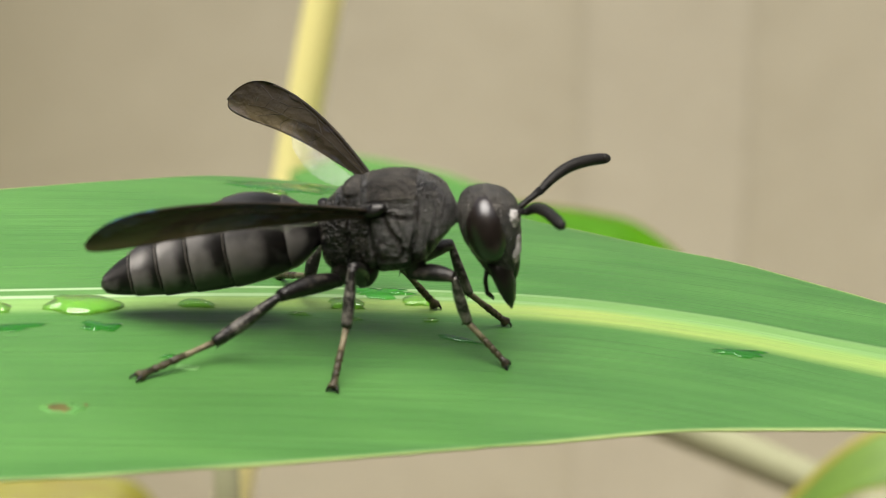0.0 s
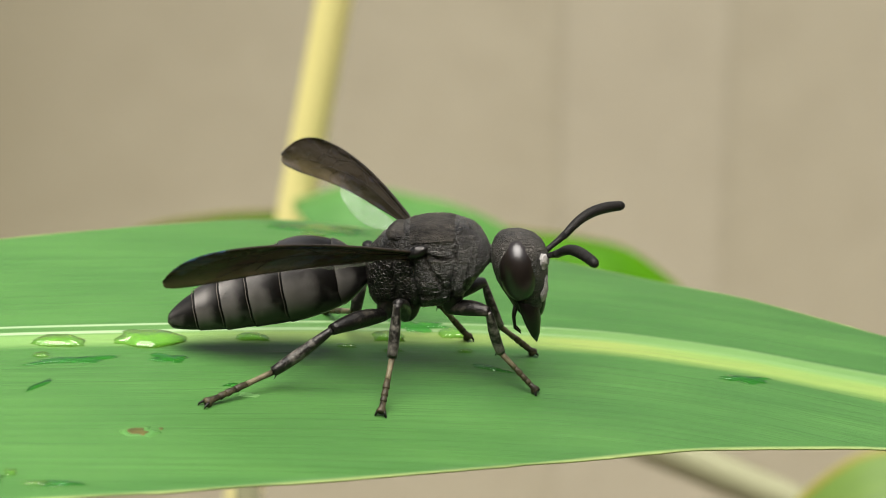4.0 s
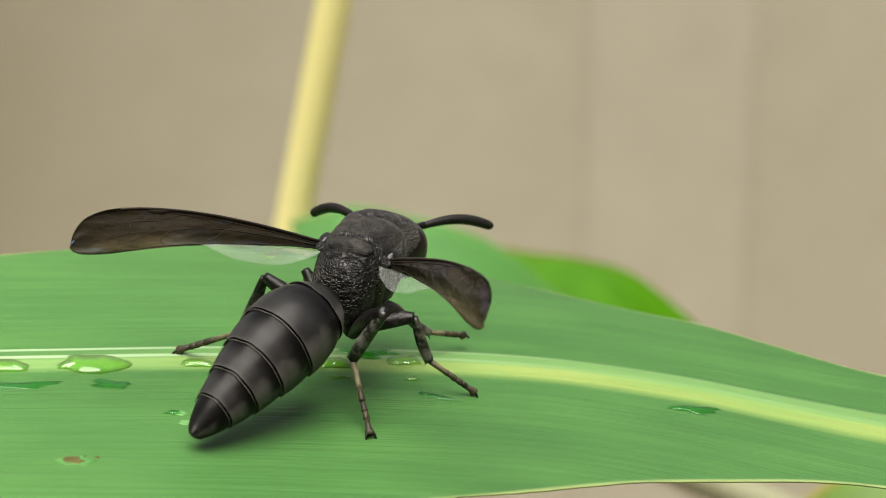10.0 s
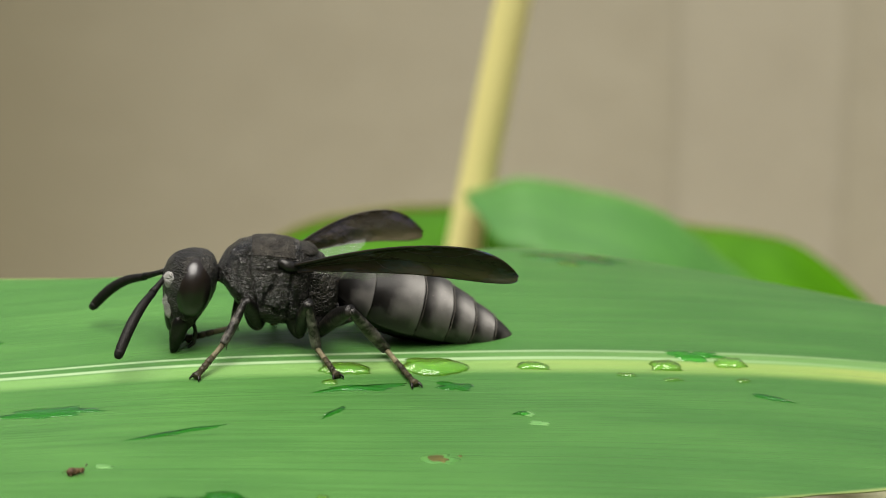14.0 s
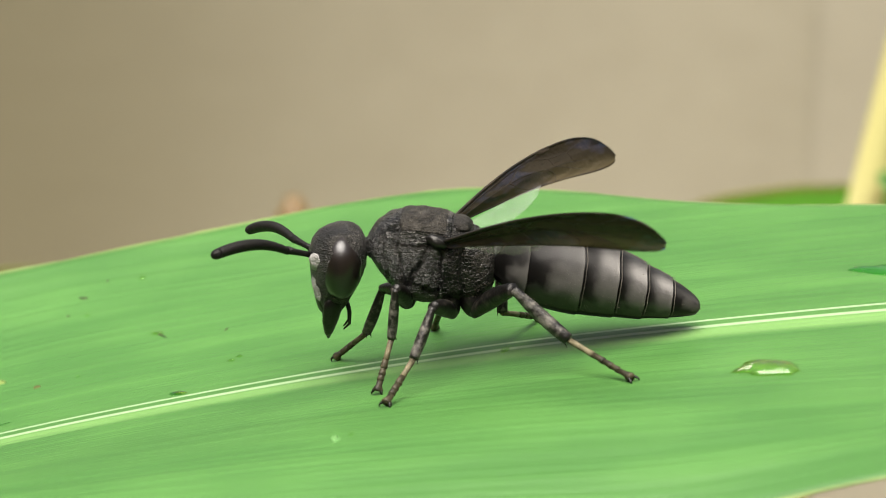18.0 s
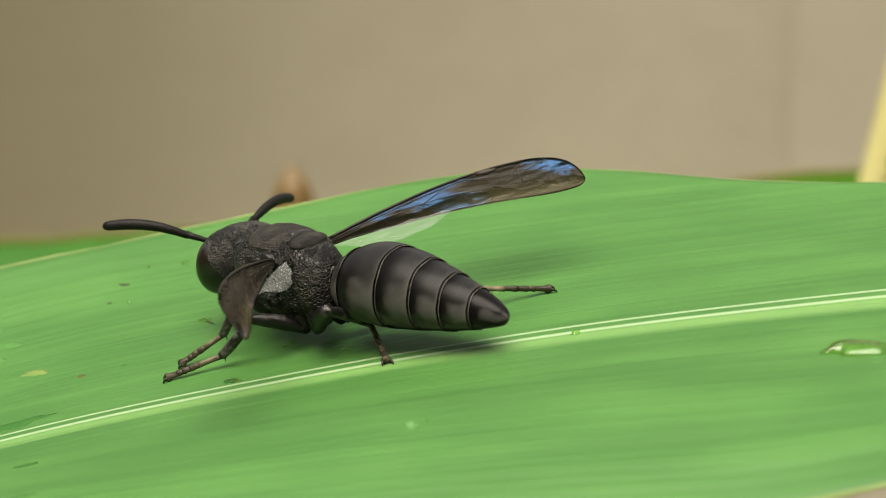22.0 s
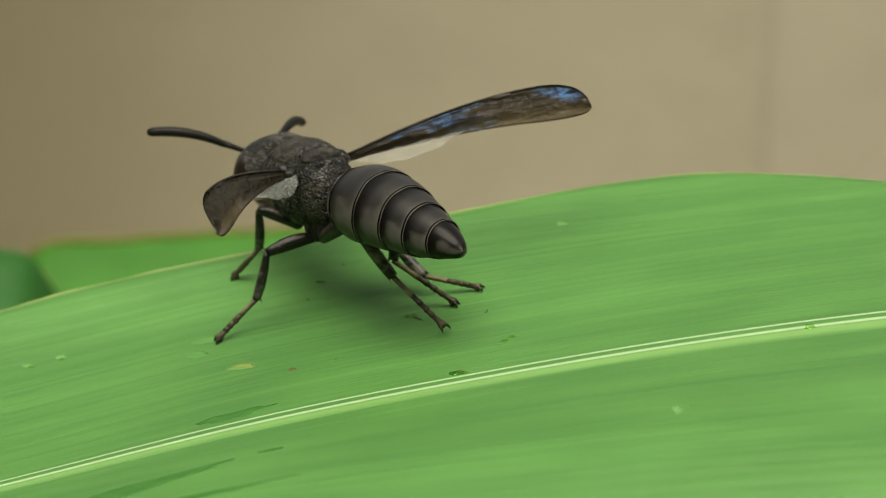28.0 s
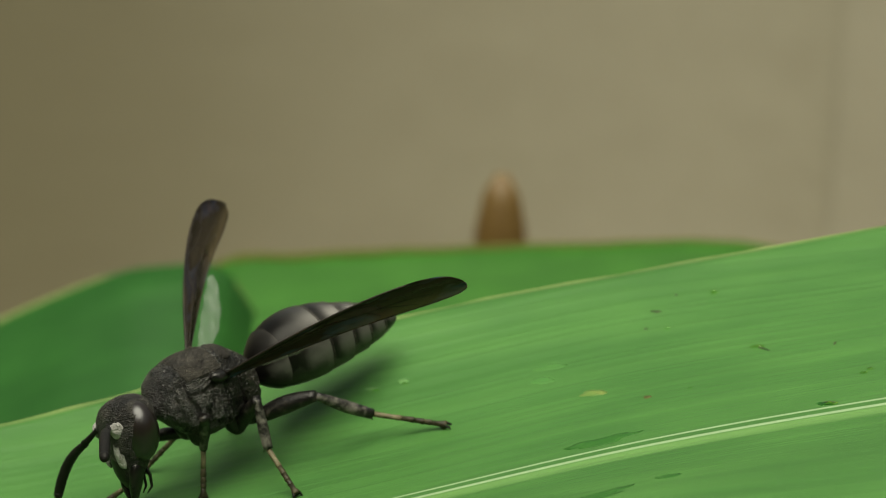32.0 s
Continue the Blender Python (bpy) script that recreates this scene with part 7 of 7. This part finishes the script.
    feet["hind_right"] = [
        (0, -1.00, -6.40, 0.00), (1, -1.00, -6.40, 0.00), (6, -1.00, -6.40, 0.00), (7, -1.00, -6.40, 0.00), (8, -1.06, -6.22, 0.00),
        (8.5, -0.97, -6.32, 0.00), (9, -0.99, -6.41, 0.00), (9.06, -0.99, -6.41, 0.00), (9.21, 1.92, -6.72, 0.80), (9.35, 4.83, -7.02, 0.00),
        (9.5, 4.83, -7.02, 0.00), (9.56, 4.83, -7.02, 0.00), (9.71, 6.16, -5.93, 0.80), (9.85, 7.49, -4.83, 0.00), (10, 7.49, -4.83, 0.00),
        (10.06, 7.49, -4.83, 0.00), (10.21, 7.87, -4.21, 0.36), (10.35, 8.25, -3.59, 0.00), (10.5, 8.25, -3.59, 0.00), (11, 8.31, -3.80, 0.00),
        (11.06, 8.31, -3.80, 0.00), (11.21, 10.01, -1.80, 0.80), (11.35, 11.71, 0.21, 0.00), (11.5, 11.71, 0.21, 0.00), (11.56, 11.71, 0.21, 0.00),
        (11.71, 11.90, 2.63, 0.80), (11.85, 12.09, 5.06, 0.00), (12, 12.09, 5.06, 0.00), (12.06, 12.09, 5.06, 0.00), (12.21, 11.39, 5.94, 0.56),
        (12.35, 10.68, 6.82, 0.00), (12.5, 10.68, 6.82, 0.00), (12.56, 10.68, 6.82, 0.00), (12.71, 6.48, 6.08, 0.80), (12.85, 2.29, 5.34, 0.00),
        (13, 2.29, 5.34, 0.00), (13.06, 2.29, 5.34, 0.00), (13.21, -0.20, 5.93, 0.80), (13.35, -2.69, 6.52, 0.00), (13.5, -2.69, 6.52, 0.00),
        (13.56, -2.69, 6.52, 0.00), (13.71, -4.61, 6.00, 0.80), (13.85, -6.53, 5.49, 0.00), (14, -6.53, 5.49, 0.00), (14.12, -6.53, 5.49, 0.00),
        (14.41, -9.88, 3.61, 0.80), (14.7, -13.23, 1.73, 0.00), (15, -13.23, 1.73, 0.00), (15.06, -13.23, 1.73, 0.00), (15.21, -15.78, 2.00, 0.80),
        (15.35, -18.34, 2.26, 0.00), (15.5, -18.34, 2.26, 0.00), (15.88, -18.34, 2.26, 0.00), (16, -21.75, 1.85, 0.90), (16.12, -25.17, 1.44, 0.00),
        (16.55, -25.17, 1.44, 0.00), (16.67, -27.63, 1.14, 0.90), (16.78, -30.09, 0.83, 0.00), (17.22, -30.09, 0.83, 0.00), (17.33, -31.76, 0.59, 0.90),
        (17.45, -33.43, 0.35, 0.00), (17.5, -33.43, 0.35, 0.00), (17.56, -33.43, 0.35, 0.00), (17.7, -35.46, -0.12, 0.80), (17.85, -37.48, -0.59, 0.00),
        (18, -37.48, -0.59, 0.00), (18.12, -37.48, -0.59, 0.00), (18.41, -38.69, -1.44, 0.74), (18.7, -39.90, -2.30, 0.00), (19, -39.90, -2.30, 0.00),
        (19.12, -39.90, -2.30, 0.00), (19.41, -37.83, -1.70, 0.80), (19.7, -35.76, -1.11, 0.00), (20, -35.76, -1.11, 0.00), (20.5, -36.92, -1.09, 0.00),
        (20.56, -36.92, -1.09, 0.00), (20.7, -38.49, 0.02, 0.80), (20.85, -40.06, 1.12, 0.00), (21, -40.06, 1.12, 0.00), (22, -39.66, 1.52, 0.00),
        (22.06, -39.66, 1.52, 0.00), (22.2, -41.54, 1.88, 0.80), (22.35, -43.43, 2.24, 0.00), (22.5, -43.43, 2.24, 0.00), (22.56, -43.43, 2.24, 0.00),
        (22.7, -45.08, 2.03, 0.80), (22.85, -46.74, 1.82, 0.00), (23, -46.74, 1.82, 0.00), (23.06, -46.74, 1.82, 0.00), (23.2, -47.98, 1.81, 0.62),
        (23.35, -49.23, 1.79, 0.00), (23.5, -49.23, 1.79, 0.00), (23.56, -49.23, 1.79, 0.00), (23.7, -50.62, 2.38, 0.76), (23.85, -52.02, 2.96, 0.00),
        (24, -52.02, 2.96, 0.00), (24.12, -52.02, 2.96, 0.00), (24.41, -51.38, 3.20, 0.34), (24.7, -50.73, 3.43, 0.00), (25, -50.73, 3.43, 0.00),
        (26.05, -50.73, 3.43, 0.00), (26.25, -51.46, 3.23, 0.50), (26.45, -52.18, 3.03, 0.00), (27.5, -52.18, 3.03, 0.00), (27.56, -52.18, 3.03, 0.00),
        (27.7, -52.21, 4.13, 0.55), (27.85, -52.24, 5.23, 0.00), (28, -52.24, 5.23, 0.00), (28.12, -52.24, 5.23, 0.00), (28.41, -53.77, 4.30, 0.80),
        (28.7, -55.30, 3.38, 0.00), (29, -55.30, 3.38, 0.00), (29.07, -55.30, 3.38, 0.00), (29.25, -52.76, 2.77, 0.80), (29.42, -50.22, 2.16, 0.00),
        (29.6, -50.22, 2.16, 0.00), (29.65, -50.22, 2.16, 0.00), (29.76, -51.43, 4.63, 3.33), (29.88, -52.65, 7.09, 3.33), (30, -52.65, 7.09, 3.33),
        (30.06, -52.65, 7.09, 3.33), (30.2, -56.18, 8.45, 3.33), (30.35, -59.70, 9.80, 0.00), (30.5, -59.70, 9.80, 0.00), (30.56, -59.70, 9.80, 0.00),
        (30.7, -62.12, 9.07, 0.80), (30.85, -64.54, 8.34, 0.00), (31, -64.54, 8.34, 0.00), (31.06, -64.54, 8.34, 0.00), (31.2, -67.36, 8.00, 0.80),
        (31.35, -70.19, 7.65, 0.00), (31.5, -70.19, 7.65, 0.00), (31.56, -70.19, 7.65, 0.00), (31.7, -73.48, 6.91, 0.80), (31.85, -76.77, 6.18, 0.00),
        (32, -76.77, 6.18, 0.00),
    ]
    every = [round(i * 0.1, 1) for i in range(321)]
    rows = {}

    def note(key, t, m):
        rows.setdefault(key, []).append((t, set_down(m)))

    for t in every:
        x, y, z, yaw, pitch, roll = glide(body, t)
        m = Matrix.Translation((x, y, z)) @ attitude(yaw, pitch, roll)
        inv = m.inverted()
        note("wasp", t, m)
        head = Matrix.Translation(NECK) @ attitude(*glide(head_turn, t))
        note("head", t, head)
        note("abdomen", t, Matrix.Translation(WAIST) @ attitude(*glide(abdomen_turn, t)))
        for name, s, table in (("wing_left", 1, wing_left), ("wing_right", -1, wing_right)):
            az, el = glide(table, t)
            way = attitude(az, el) @ Vector((1, 0, 0))
            chord = Vector((-0.75, 0.0, -0.62))
            note(name, t, along(Vector((HINGE.x, HINGE.y * s, HINGE.z)), way, chord * -s))
        for name, s, table in (("antenna_left", 1, feeler_left), ("antenna_right", -1, feeler_right)):
            az, el = glide(table, t)
            note(name, t, head @ Matrix.Translation((SOCKET.x, SOCKET.y * s, SOCKET.z)) @ attitude(az, el))
        up = inv.to_3x3() @ Vector((0, 0, 1))
        for name, side, hip, fem, tib, tar, thick in LEGS:
            fx, fy, lift = glide(feet[name], t)
            foot = inv @ Vector((fx, fy, leaf_z(fx, fy) + 0.14 + lift))
            for k, pm in enumerate(reach(Vector(hip), foot, fem, tib, tar, side, up, *STANCE[name.split("_")[0]])):
                note((name, k), t, pm)
    # the leaves behind nod in the air
    nod = [(0, -2.0), (3, -1.0), (6, -1.3), (8, -2.5), (11, -2.0), (12, -0.2), (13, 0.2), (13.5, 2.6), (15, 2.8), (17.5, 0.6), (18, -1.5), (19, -4.0), (20, -5.0), (21, -4.0), (22, -1.0), (32, -1.0)]
    sway = [(0, -3.0), (13, -2.5), (15, -2.5), (17.5, -1.0), (18, -3.5), (19, -5.0), (20, -5.5), (21, -5.0), (22, -1.0), (23, 1.5), (24, 0.5), (25, 1.8), (28, 1.5), (30, 2.7), (32, 2.2)]
    bob = [(0, -2.0), (15, -2.0), (17.5, -4.3), (18, -6.0), (20, -6.5), (21, -6.0), (22, -3.6), (24, -1.0), (31, 0.2), (32, 2.6)]
    for thing, table in ((hump_leaf, nod), (shaded_leaf, nod), (strip_leaf, sway), (corner_leaf, sway), (bud, bob)):
        walk(thing, [(t, pose(0, 0, lift * MM)) for t, lift in table])
    walk(wasp, rows["wasp"])
    for key in ("head", "abdomen", "wing_left", "wing_right", "antenna_left", "antenna_right"):
        walk(moving[key], rows[key])
    for leg in LEGS:
        for k in range(3):
            walk(moving[leg[0]][k], rows[(leg[0], k)])


motions()
